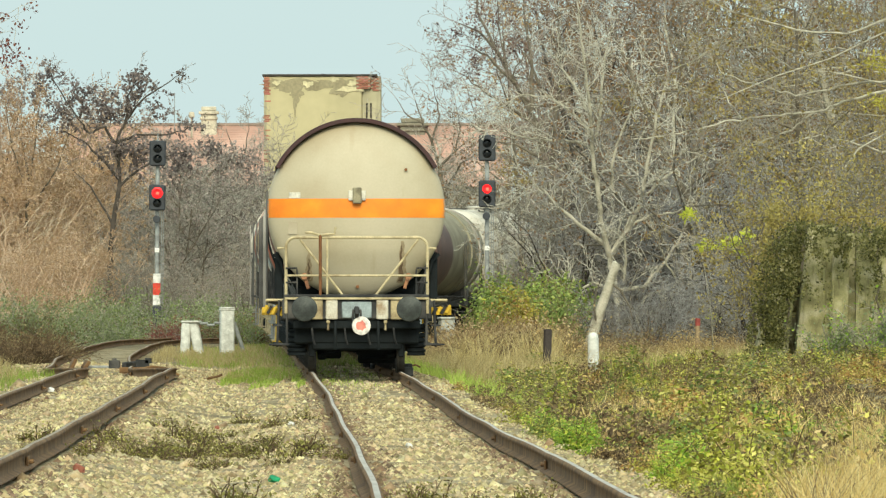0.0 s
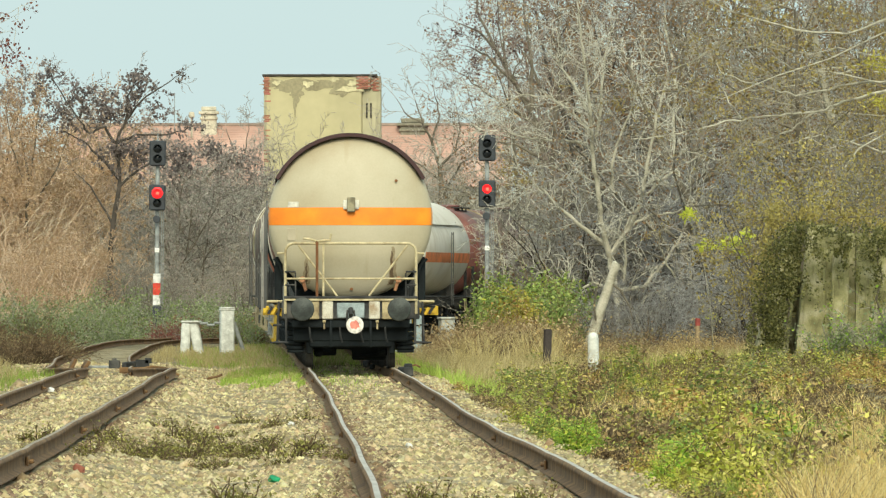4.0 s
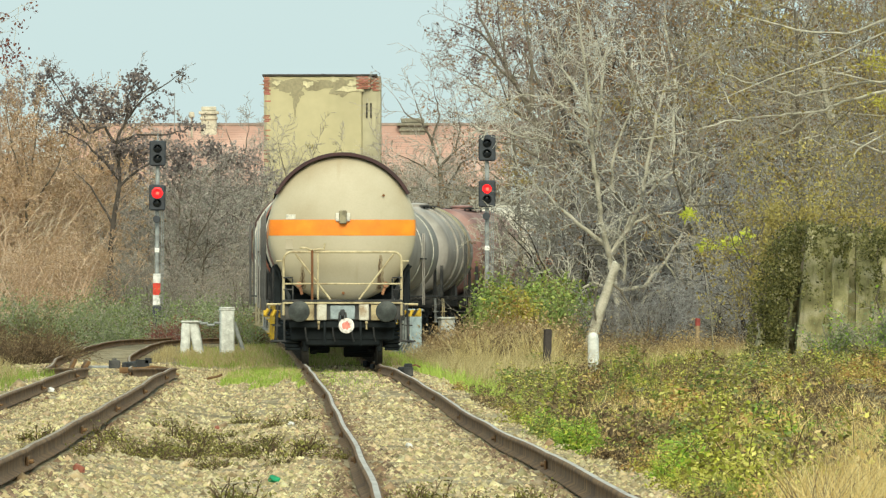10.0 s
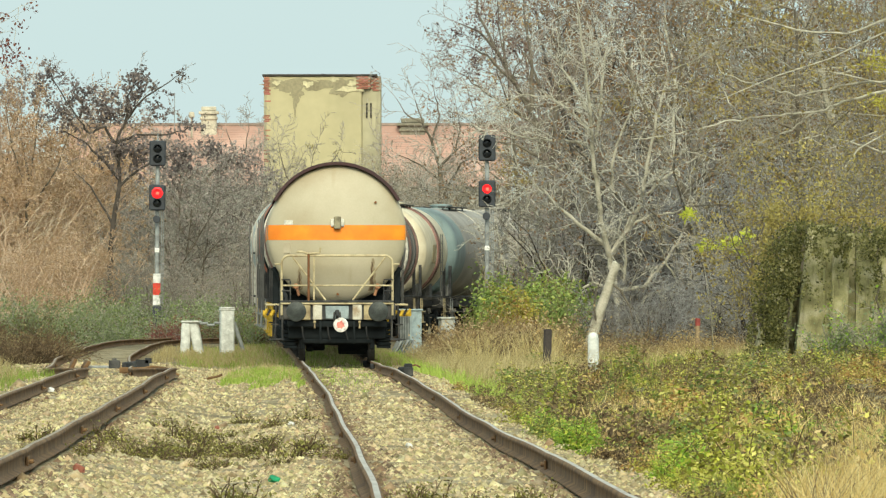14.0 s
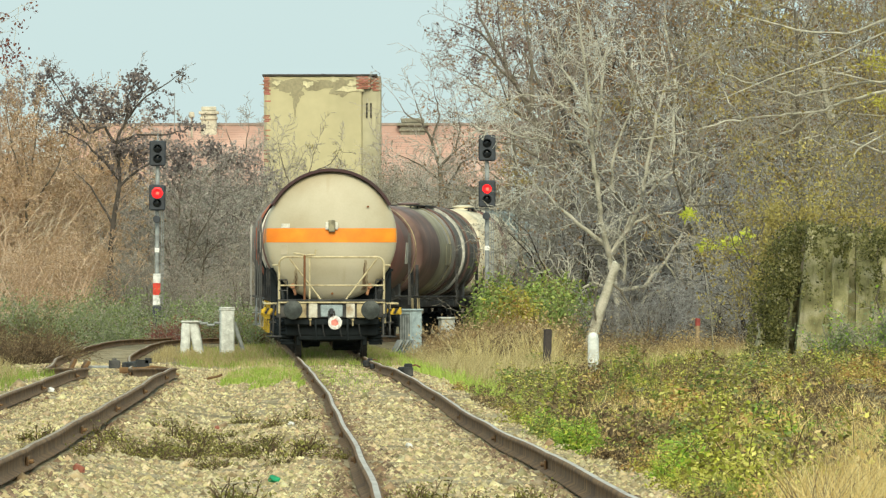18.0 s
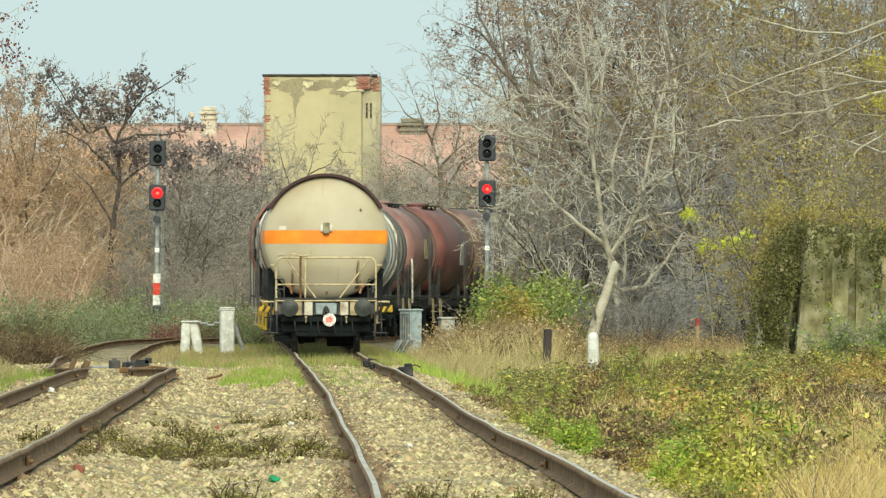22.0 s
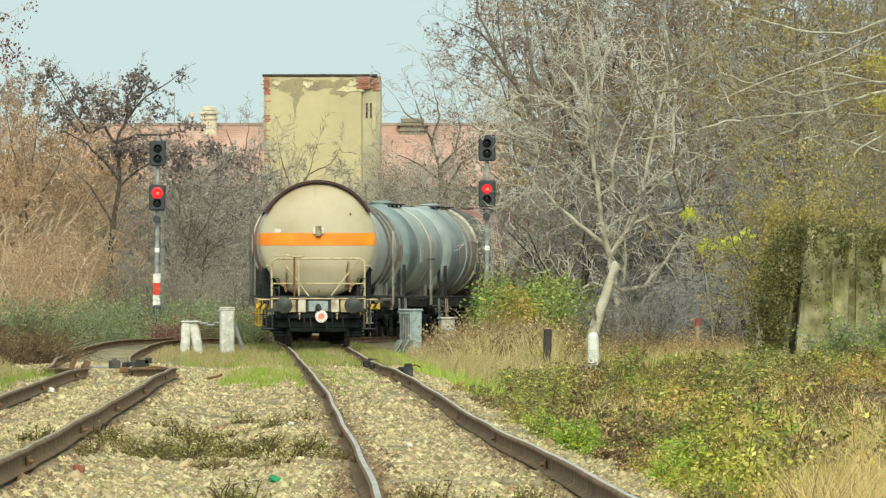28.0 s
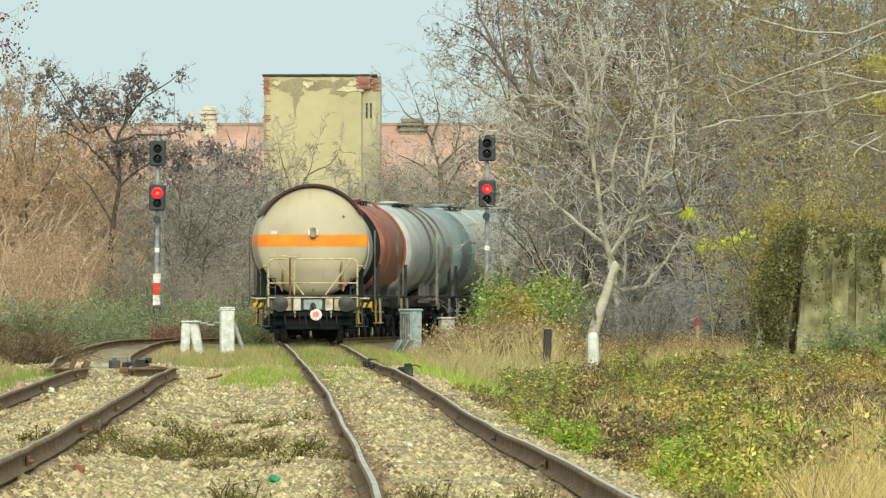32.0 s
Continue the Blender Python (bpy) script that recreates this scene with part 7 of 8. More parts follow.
drawn_tree("pale_tree", "small bare grey tree in the dusky brush", "trees of the wood", 338.0,
           [(0.05, 0.04, 1300, 602, 1292, 560, 1280, 520), (0.03, 0.01, 1280, 520, 1258, 490, 1252, 450), (0.03, 0.01, 1280, 520, 1310, 500, 1322, 470), (0.03, 0.01, 1288, 545, 1250, 540, 1228, 520)],
           "bark_pale", "twig_grey", 315, 0.7, (2.2, 4, 4))
drawn_tree("pale_tree", "thin pale sapling beside the bend", "trees of the wood", 379.0,
           [(0.045, 0.035, 898, 596, 893, 490), (0.032, 0.012, 893, 490, 884, 430, 876, 385), (0.028, 0.010, 896, 505, 910, 465, 918, 432), (0.025, 0.008, 884, 430, 908, 392, 935, 362), (0.025, 0.008, 893, 490, 930, 440, 965, 415), (0.02, 0.008, 918, 432, 960, 400, 990, 360)],
           "bark_pale", "twig_pale", 316, 1.0, (2.4, 4, 3.5))
drawn_tree("bare_tree", "bare grey-brown tree before the wood", "trees of the wood", 384.0,
           [(0.08, 0.05, 960, 596, 962, 480, 955, 400), (0.04, 0.012, 955, 400, 930, 340, 905, 300), (0.04, 0.012, 955, 400, 965, 330, 950, 262), (0.04, 0.012, 958, 440, 990, 390, 1010, 330), (0.03, 0.01, 960, 470, 920, 430, 890, 410)],
           "bark_mid", "twig_grey", 317, 1.2, (2.4, 4, 4))
drawn_tree("umber_tree", "tall tree with fine purple-brown twigs and a few leaves", "trees of the wood", 378.0,
           [(0.16, 0.12, 1000, 590, 985, 450, 975, 330), (0.11, 0.02, 975, 330, 952, 225, 915, 150, 880, 90, 850, 30, 838, -30), (0.06, 0.012, 952, 225, 900, 188, 855, 160, 818, 132),
            (0.05, 0.012, 915, 150, 862, 98, 822, 82), (0.05, 0.012, 880, 90, 845, 55, 812, 42), (0.07, 0.015, 940, 200, 942, 120, 930, 40, 925, -30), (0.08, 0.02, 975, 330, 985, 200, 992, 100, 985, -10),
            (0.05, 0.012, 965, 285, 910, 255, 865, 250), (0.05, 0.012, 935, 180, 895, 130, 885, 60, 880, 0), (0.05, 0.012, 985, 200, 1020, 120, 1040, 20)],
           "bark_grey", "twig_umber", 303, 1.25, (2.0, 4, 3), 0.06, 0.008, "leaf_mauve", [(848, 70, 12, 40, 120), (842, 110, 14, 14, 110), (905, 90, 30, 40, 160), (820, 60, 40, 40, 120), (905, 50, 40, 40, 80)], 0.09, 300)
drawn_tree("russet_sapling", "thin tree top with orange-brown leaves", "trees of the wood", 384.0,
           [(0.08, 0.02, 925, 590, 920, 400, 905, 200, 890, 60), (0.03, 0.01, 905, 200, 880, 130, 872, 40), (0.03, 0.01, 900, 150, 930, 90, 935, 30)],
           "bark_grey", "twig_umber", 304, 1.0, (1.5, 4, 3), 0.1, 0.008, "leaf_rust", [(890, 15, 28, 22, 260), (925, 30, 22, 18, 120), (870, 130, 20, 16, 60), (895, 190, 40, 14, 120), (905, 290, 34, 30, 200)], 0.085)
drawn_tree("bare_tree", "bare brown tree with a fan of fine twigs before the roof", "trees behind the bend", 470.0,
           [(0.12, 0.09, 788, 596, 784, 420, 778, 295), (0.07, 0.015, 778, 295, 764, 250, 748, 218, 735, 178), (0.05, 0.012, 764, 250, 778, 205, 768, 160), (0.05, 0.012, 778, 295, 806, 268, 832, 244),
            (0.06, 0.015, 782, 350, 815, 290, 850, 268), (0.04, 0.012, 748, 218, 722, 205, 702, 175), (0.05, 0.012, 780, 320, 740, 290, 706, 275), (0.04, 0.012, 806, 268, 815, 225, 808, 190)],
           "bark_grey", "twig_haze", 305, 1.5, (2.4, 5, 4), 0.12, 0.011)
drawn_tree("bare_tree", "bare thin tree before the tower", "trees behind the bend", 474.0,
           [(0.07, 0.03, 520, 596, 518, 420, 512, 330), (0.03, 0.01, 512, 330, 500, 290, 492, 250), (0.03, 0.01, 515, 360, 545, 310, 560, 262), (0.03, 0.01, 545, 310, 585, 290, 598, 270), (0.03, 0.01, 514, 350, 480, 310, 475, 270)],
           "bark_grey", "twig_haze", 306, 1.2, (2.2, 4, 4), 0.12, 0.011, "leaf_dull", [(550, 262, 20, 20, 26), (580, 285, 20, 12, 20)], 0.1)
drawn_tree("bare_tree", "bare thin tree beside the tower", "trees behind the bend", 476.0,
           [(0.07, 0.03, 430, 596, 428, 420, 420, 310), (0.03, 0.01, 420, 310, 412, 262, 400, 228), (0.03, 0.01, 420, 310, 436, 260, 440, 218), (0.03, 0.01, 424, 340, 455, 300, 462, 252), (0.03, 0.01, 422, 330, 395, 290, 380, 262)],
           "bark_grey", "twig_haze", 307, 0.8, (2.0, 4, 4), 0.14, 0.010)
drawn_tree("arching_tree", "tree with long pale limbs arching over the wall", "trees of the wood", 286.0,
           [(0.20, 0.10, 1660, 615, 1650, 300, 1630, 140, 1600, -20), (0.032, 0.010, 1630, 140, 1560, 146, 1500, 150, 1440, 163, 1408, 170, 1372, 160, 1320, 146, 1280, 132, 1256, 100),
            (0.036, 0.010, 1632, 150, 1555, 164, 1492, 180, 1442, 199, 1390, 203, 1340, 209, 1282, 215, 1235, 231, 1170, 243, 1115, 248), (0.022, 0.008, 1442, 199, 1402, 231, 1358, 246, 1300, 271, 1274, 283, 1215, 266),
            (0.02, 0.008, 1312, 210, 1290, 182, 1276, 152, 1264, 128), (0.03, 0.010, 1610, 20, 1500, 60, 1412, 52, 1350, 34, 1300, 20, 1240, -10), (0.03, 0.010, 1640, 255, 1560, 270, 1505, 252, 1450, 240, 1400, 255),
            (0.02, 0.008, 1560, 146, 1480, 130, 1400, 122, 1356, 96), (0.028, 0.010, 1650, 300, 1590, 330, 1500, 345, 1430, 352)],
           "bark_pale", "twig_grey", 308, 0.9, (2.2, 4, 4), 0.03, 0.006, "leaf_ochre", [(1470, 120, 60, 20, 160), (1560, 230, 30, 60, 200), (1340, 170, 80, 30, 120)], 0.07)
drawn_tree("leaning_limb_tree", "dark tree with bundled slanting limbs", "trees of the wood", 330.0,
           [(0.16, 0.10, 1520, 600, 1490, 300, 1440, 60), (0.06, 0.02, 1440, 60, 1390, 10, 1330, 22, 1292, 54, 1262, 84, 1228, 108, 1188, 126), (0.04, 0.015, 1400, -20, 1330, 40, 1290, 72, 1255, 96), (0.04, 0.012, 1450, 100, 1350, 80, 1290, 84, 1240, 82)],
           "bark_mid", "twig_grey", 309, 1.2, (2.0, 4, 4), 0.02, 0.008, "leaf_ochre", (), 0.08, 500)
drawn_tree("dark_tree", "dark tree with clumps of purple-brown leaves", "dark trees on the bank", 394.5,
           [(0.10, 0.065, 190, 560, 200, 400, 212, 320), (0.055, 0.012, 212, 320, 206, 255, 222, 215, 252, 178, 290, 152, 316, 134), (0.05, 0.015, 206, 255, 186, 225, 158, 236, 140, 212, 118, 180, 92, 130),
            (0.05, 0.012, 222, 215, 226, 170, 246, 130), (0.05, 0.015, 212, 320, 178, 280, 150, 252, 112, 232), (0.05, 0.012, 212, 330, 246, 300, 275, 282, 330, 268), (0.05, 0.012, 206, 255, 240, 238, 300, 238, 345, 222),
            (0.04, 0.012, 140, 212, 150, 170, 170, 150), (0.04, 0.012, 200, 400, 160, 330, 128, 300)],
           "bark_dark", "twig_umber", 310, 0.65, (1.8, 4, 3), 0.03, 0.008, "leaf_dusk",
           [(240, 145, 34, 26, 420), (215, 175, 30, 20, 260), (130, 170, 44, 34, 460), (92, 128, 18, 10, 120), (165, 160, 20, 14, 110), (150, 205, 50, 20, 340), (205, 205, 40, 16, 260), (312, 134, 10, 8, 60), (288, 205, 10, 10, 50),
            (340, 225, 26, 10, 130), (215, 265, 60, 22, 700), (330, 275, 50, 18, 420), (230, 300, 60, 14, 260), (375, 265, 20, 10, 90), (265, 185, 20, 12, 90), (60, 150, 30, 16, 90), (110, 210, 30, 20, 200)], 0.13)
drawn_tree("dark_tree", "dark leafy tree behind the signal", "dark trees on the bank", 416.0,
           [(0.12, 0.08, 350, 575, 345, 450, 340, 360), (0.06, 0.015, 340, 360, 320, 310, 300, 275), (0.06, 0.015, 340, 360, 370, 310, 400, 285, 440, 275), (0.05, 0.015, 345, 400, 390, 350, 430, 330), (0.05, 0.015, 345, 400, 300, 350, 262, 335)],
           "bark_grey", "twig_dark", 311, 1.0, (2.4, 5, 4), 0.03, 0.010, "leaf_purple", [(300, 262, 34, 14, 300), (375, 268, 44, 14, 420), (425, 284, 34, 14, 320), (300, 300, 40, 18, 300), (440, 320, 30, 20, 240), (350, 305, 60, 20, 520), (390, 340, 50, 18, 420), (310, 345, 50, 16, 360), (420, 300, 30, 14, 200), (350, 385, 60, 18, 380), (420, 375, 30, 20, 200)], 0.12)


drawn_tree("thicket", "tall orange-brown leafy thicket crown on the bank", "thickets on the bank", 399.0,
           [(0.06, 0.05, 40, 575, 44, 450, 50, 340), (0.04, 0.012, 50, 340, 62, 260, 70, 180), (0.04, 0.012, 50, 340, 20, 260, 8, 180), (0.04, 0.012, 48, 380, 100, 300, 120, 240), (0.04, 0.012, 46, 400, -20, 320, -40, 240), (0.04, 0.012, 52, 320, 36, 240, 40, 190)],
           "bark_grey", "twig_orange", 312, 1.1, (2.5, 5, 4), 0.10, 0.008, "leaf_orange",
           [(70, 175, 16, 26, 260), (20, 195, 30, 24, 300), (-20, 230, 30, 40, 300), (60, 230, 40, 34, 460), (110, 260, 30, 26, 300), (30, 290, 60, 30, 500), (130, 330, 40, 40, 400), (60, 350, 70, 40, 600)], 0.085, 1500)
drawn_tree("dark_tree", "thin tree with purple-brown leaves above the thicket", "dark trees on the bank", 409.0,
           [(0.06, 0.04, 0, 570, 4, 420, 8, 300), (0.03, 0.01, 8, 300, 30, 220, 45, 150), (0.03, 0.01, 8, 300, -6, 220, 2, 155), (0.03, 0.01, 20, 250, 60, 200, 66, 160)],
           "bark_dark", "twig_dusk", 313, 0.5, (1.5, 4, 3), 0.03, 0.008, "leaf_purple", [(42, 140, 16, 14, 110), (8, 160, 16, 18, 110), (28, 180, 22, 16, 130), (60, 165, 16, 16, 90)], 0.13)


def arching_stems():
    """Long pale stems that lean out of the thicket on the bank."""
    nr = np.random.RandomState(29)
    y = 394.0
    segs = []
    for _ in range(80):
        u, v = nr.uniform(-90, 160), nr.uniform(390, 560)
        p = np.array([FAN(u, y), y + nr.uniform(-1.5, 3), (545 - v) * y / 21500])
        d = np.array([nr.uniform(0.35, 1.0), 0.0, nr.uniform(0.5, 1.3)])
        ln, r = nr.uniform(0.8, 1.8), nr.uniform(0.007, 0.014)
        for i in range(7):
            d = d / np.linalg.norm(d) + nr.normal(scale=0.07, size=3) - np.array([0, 0, 0.035])
            q = p + d * ln / 7
            segs.append((*p, *q, r * (1 - 0.11 * i), r * (1 - 0.11 * (i + 1))))
            p = q
    tagged(new("arching_stems", raw_mesh("arching_stems", *tubes(segs, 4), M["twig_stem"])), "long pale arching stems in the orange thicket", "stems", "", "stuff")


arching_stems()


def leaning_tree():
    """The sawn-off leaning trunk at the wood's edge."""
    y = 288.0
    ob = thing("dead_tree", "sawn-off pale leaning tree trunk", "tree", at=pose(FAN(1050, y), y, -0.636) @ Matrix.Diagonal((0.883, 0.883, 0.883, 1)))
    part("trunk", Geo().tube([(-0.16, 0, -0.5), (0.06, 0, 0.25), (0.22, 0.03, 0.75), (0.41, 0.05, 1.28), (0.62, 0.05, 1.92), (0.64, 0.05, 1.94)], [0.15, 0.145, 0.135, 0.125, 0.115, 0.07], 14), M["bark_pale"], ob, smooth=True)
    part("snag", Geo().tube([(0.1, -0.08, 0.2), (0.02, -0.16, 0.7), (0.06, -0.18, 1.1), (0.2, -0.18, 1.5)], [0.03, 0.026, 0.02, 0.01], 7), M["bark_grey"], ob)
    part("snag", Geo().tube([(0.44, 0.0, 1.4), (0.72, -0.05, 1.2), (0.98, -0.05, 0.75), (1.05, -0.05, 0.4)], [0.03, 0.026, 0.02, 0.01], 7), M["bark_grey"], ob)


leaning_tree()


WALL_TOP = [tree_kind(151 + k, "bark_grey", "twig_brown", "leaf_straw", 3400 - 1200 * k, 0.075, 0.008, height=4.4, r0=0.04, spread=0.6, kids=(10, 8, 6), lens=(0.5, 0.5, 0.5), up=0.02, wander=0.25, stems=6, bare=0.25) for k in range(2)]
grove("wall_shrub", WALL_TOP, "olive and yellow shrub hanging over the wall", "shrubs over the wall", [(1385, 264, 0), (1430, 266, 1), (1480, 265, 0), (1530, 266, 1), (1580, 264, 0), (1620, 266, 0)], 0.85, 1.05)


drawn_tree("wall_shrub", "yellow-olive shrub leaning over the ivied wall", "shrubs over the wall", 259.2,
           [(0.05, 0.04, 1432, 612, 1424, 500, 1418, 420), (0.03, 0.008, 1418, 420, 1390, 395, 1352, 400, 1338, 440), (0.03, 0.008, 1418, 420, 1450, 390, 1500, 385, 1560, 380), (0.025, 0.008, 1418, 420, 1405, 370, 1380, 345), (0.025, 0.008, 1450, 390, 1470, 360, 1480, 330)],
           "bark_grey", "stem_warm", 318, 0.55, (2.2, 4, 3), 0.02, 0.005, "leaf_straw",
           [(1380, 398, 26, 14, 420), (1358, 440, 12, 26, 380), (1425, 384, 32, 12, 360), (1342, 490, 9, 26, 220), (1500, 386, 44, 10, 300), (1550, 402, 18, 18, 200), (1368, 365, 18, 16, 160), (1450, 362, 40, 16, 220)], 0.075)


def sapling(u, y, top_u, top_v, n, reach, seed, leaf="leaf_lime", size=0.10):
    """A thin arching shoot that still carries bright leaves at its end."""
    r = np.random.RandomState(seed)
    x0, z0 = FAN(u, y), float(ground_z(FAN(u, y), y))
    x1, z1 = FAN(top_u, y), (545 - top_v) * y / 21500
    ob = thing("sapling", "thin shoot with bright yellow-green leaves", "sapling", "saplings", pose(x0, y, z0))
    tip = np.array([x1 - x0, 0, z1 - z0])
    pts = [tuple(tip * np.array([t ** 1.8, 1, t ** 0.8])) for t in np.linspace(0, 1, 8)]
    part("shoot", Geo().tube(pts, [0.013 - 0.0012 * k for k in range(8)], 6), M["bark_mid"], ob, smooth=True)
    p = tip + r.normal(size=(n, 3)) * np.array([reach, 0.2, reach * 0.45])
    part("foliage", raw_mesh("foliage", *leaves(p, size, r, ratio=0.42), M[leaf]), None, ob)


sapling(1330, 272, 1290, 432, 230, 0.16, 5, size=0.14)
sapling(1340, 272, 1320, 414, 50, 0.07, 6, size=0.16)
sapling(1345, 272, 1312, 446, 50, 0.07, 16, size=0.18)
sapling(1335, 272, 1250, 434, 50, 0.09, 18, size=0.16)
sapling(1262, 274, 1220, 380, 90, 0.09, 7, size=0.14)
sapling(1262, 300, 1262, 560, 40, 0.10, 8)
sapling(1620, 266, 1562, 110, 260, 0.26, 9, "leaf_yellow")
sapling(1620, 264, 1566, 180, 160, 0.20, 10, "leaf_yellow")
sapling(1440, 268, 1395, 335, 70, 0.22, 11, "leaf_yellow")


def ivy_on_wall():
    """Ivy hanging over the retaining wall, thickest at its left end and along its top."""
    r = np.random.RandomState(17)
    y = 257.3
    s = 21500 / y
    pts = []
    # the curtain at the left end: its edges by height
    left = knots([(400, 1402), (430, 1366), (470, 1346), (520, 1340), (560, 1348), (615, 1362)])
    right = knots([(400, 1428), (430, 1418), (470, 1410), (520, 1400), (560, 1390), (615, 1380)])
    m = 420
    v = r.uniform(402, 612, m)
    f = r.beta(0.9, 0.9, m)
    tuft = np.stack([(left(v) + (right(v) - left(v)) * f - 784) / s, y - 0.55 * np.sin(math.pi * f) + r.uniform(-0.25, 0.2, m), (545 - v) / s], 1)
    pts.append(tuft[r.randint(0, m, 7200)] + r.normal(scale=1.0, size=(7200, 3)) * np.array([0.075, 0.08, 0.085]))
    for u, pz, sx, sz, n in ((1334, 560, 5, 26, 260), (1325, 585, 6, 16, 160), (1345, 606, 18, 12, 300), (1455, 408, 26, 10, 420), (1498, 425, 20, 16, 620), (1485, 442, 10, 10, 300), (1535, 440, 16, 26, 620), (1552, 490, 10, 46, 520),
                             (1520, 505, 6, 26, 140), (1455, 490, 9, 50, 200), (1440, 430, 10, 22, 260), (1466, 530, 5, 50, 160), (1500, 470, 14, 20, 220), (1425, 500, 8, 50, 180), (1490, 616, 60, 8, 500), (1412, 400, 16, 7, 160), (1564, 412, 12, 18, 520), (1560, 440, 12, 20, 300)):
        k = max(3, n // 16)
        c = np.clip(r.normal(size=(k, 2)), -2, 2)[r.randint(0, k, n)]
        a = c * 0.75 + r.normal(size=(n, 2)) * 0.16
        pts.append(np.stack([(u + sx * a[:, 0] - 784) / s, y + r.uniform(-0.6, 0.2, n), (545 - pz - sz * a[:, 1]) / s], 1))
    p = np.concatenate(pts)
    p = p[p[:, 2] > -1.3]
    ob = thing("ivy", "dark green and yellowing ivy on the retaining wall", "ivy")
    high = p[:, 2] > 0.4
    part("foliage", raw_mesh("foliage", *leaves(p[high], 0.062, r), M["ivy"]), None, ob)
    part("lower_foliage", raw_mesh("lower_foliage", *leaves(p[~high], 0.062, r), M["ivy"]), None, ob)
    for u, v0, v1 in ((1352, 600, 480), (1372, 610, 430), (1392, 605, 410), (1556, 610, 430)):
        pts = [((u + 6 * math.sin(k * 1.7 + u) - 784) / s, y - 0.12, (545 - v0 - (v1 - v0) * k / 9) / s) for k in range(10)]
        part("stem", Geo().tube(pts, [0.03 - 0.002 * k for k in range(10)], 6), M["bark_grey"], ob, smooth=True)


ivy_on_wall()
for u, y, k in ((1470, 255.6, 1.4), (1482, 255.8, 1.7), (1556, 255.6, 1.6), (1566, 255.4, 2.2), (1492, 255.8, 1.2)):
    plant("climber", CLIMB, "bright green climber on the retaining wall", "climber", "climbers on the wall", FAN(u, y), y, 70 * k, k, 0.0)

for u, y, k, s in ((741, 79, 0, 0.9), (748, 80, 1, 0.8), (845, 79, 1, 0.7), (905, 79, 2, 0.9), (935, 80, 0, 0.8), (411, 80, 1, 1.2), (400, 82, 0, 1.0), (425, 79, 2, 0.9), (340, 79, 2, 0.7), (690, 79, 1, 0.6), (560, 79, 0, 0.6)):
    plant("weed_clump", WEEDS[k], "low dark weed clump in the ballast", "weeds", "weeds between the tracks", FAN(u, y), y, 40 * k, s, 0.02)

def corner_branch():
    """A tree outside the view on the left; one branch with dark red leaves hangs into it."""
    y = 205.0
    r = np.random.RandomState(23)
    x0 = FAN(-110, y)
    z0 = float(ground_z(x0, y))
    ob = thing("red_leaved_tree", "tree with dark red-brown leaves on thin branches", "tree", "dark trees on the bank", pose(x0, y, z0))
    part("trunk", Geo().tube([(0, 0, -0.2), (0.05, 0, 2.0), (-0.05, 0.1, 4.2), (0.0, 0.1, 6.6), (0.1, 0, 8.2)], [0.16, 0.14, 0.12, 0.08, 0.03], 10), M["bark_dark"], ob, smooth=True)
    segs, pts = [], []
    for u, py, n in ((52, 15, 16), (30, 45, 20), (28, 95, 60), (12, 75, 40), (5, 30, 30), (8, 108, 40), (60, 2, 6), (-30, 60, 60), (-50, 20, 60), (-20, 110, 50)):
        tip = np.array([FAN(u, y) - x0, r.uniform(-0.4, 0.4), (545 - py) * y / 21500 - z0])
        root = np.array([0.0, 0.05, tip[2] - r.uniform(0.3, 0.9)])
        last = root
        for k in range(1, 7):
            q = root + (tip - root) * k / 6 + r.normal(scale=0.03, size=3)
            segs.append((*last, *q, 0.014 * (1.1 - k / 7), 0.014 * (1.1 - (k + 1) / 7)))
            last = q
            if k > 2:
                e = q + r.normal(scale=0.12, size=3)
                segs.append((*q, *e, 0.005, 0.004))
        pts.append(tip + r.normal(size=(n, 3)) * np.array([0.10, 0.2, 0.09]))
    part("twig_crown", raw_mesh("twig_crown", *tubes(segs, 4), M["twig_dark"]), None, ob)
    part("foliage", raw_mesh("foliage", *leaves(np.concatenate(pts), 0.065, r), M["leaf_red"]), None, ob)


corner_branch()

off_rails = lambda x, y: (np.abs(np.abs(x - main_x(y)) - 0.7525) > 0.12) & (np.abs(np.abs(x - left_x(y)) - 0.7525) > 0.12)
grass_patch("fresh green grass beside the track", "grass_green", -4.2, -1.8, 186, 256, 15000, 0.12, 0.008, 1, 0.8, lambda x, y: off_rails(x, y) & (x < main_x(y) - 0.9) & (x > main_x(y) - 2.3) & (y > 200 + 9 * np.sin(x * 9) + 7 * np.sin(x * 23) + 12 * np.abs(x - main_x(y) + 1.4)))
grass_patch("dry grass beside the track", "grass_dry", -4.6, -2.0, 205, 275, 2600, 0.16, 0.006, 11, 0.8, lambda x, y: off_rails(x, y) & (y > 212 + 14 * np.sin(x * 5) + 8 * np.sin(x * 17)) & (x < main_x(y) - 0.9) & (x > main_x(y) - 2.6))
grass_patch("fresh green grass between the rails", "grass_green", -3.2, -1.0, 175, 270, 2600, 0.10, 0.005, 2, 0.8, lambda x, y: off_rails(x, y) & (np.abs(x - main_x(y)) < 0.6))
grass_patch("tall dry straw grass beside the track", "grass_dry", -1.2, 2.6, 205, 292, 8500, 0.5, 0.006, 3, 1.0, lambda x, y: (x > main_x(y) + 1.9 + 0.3 * np.sin(y)) & (x < FAN(935, y) + 0.5 * np.sin(y * 0.9) + 0.3 * np.sin(y * 3.1)))
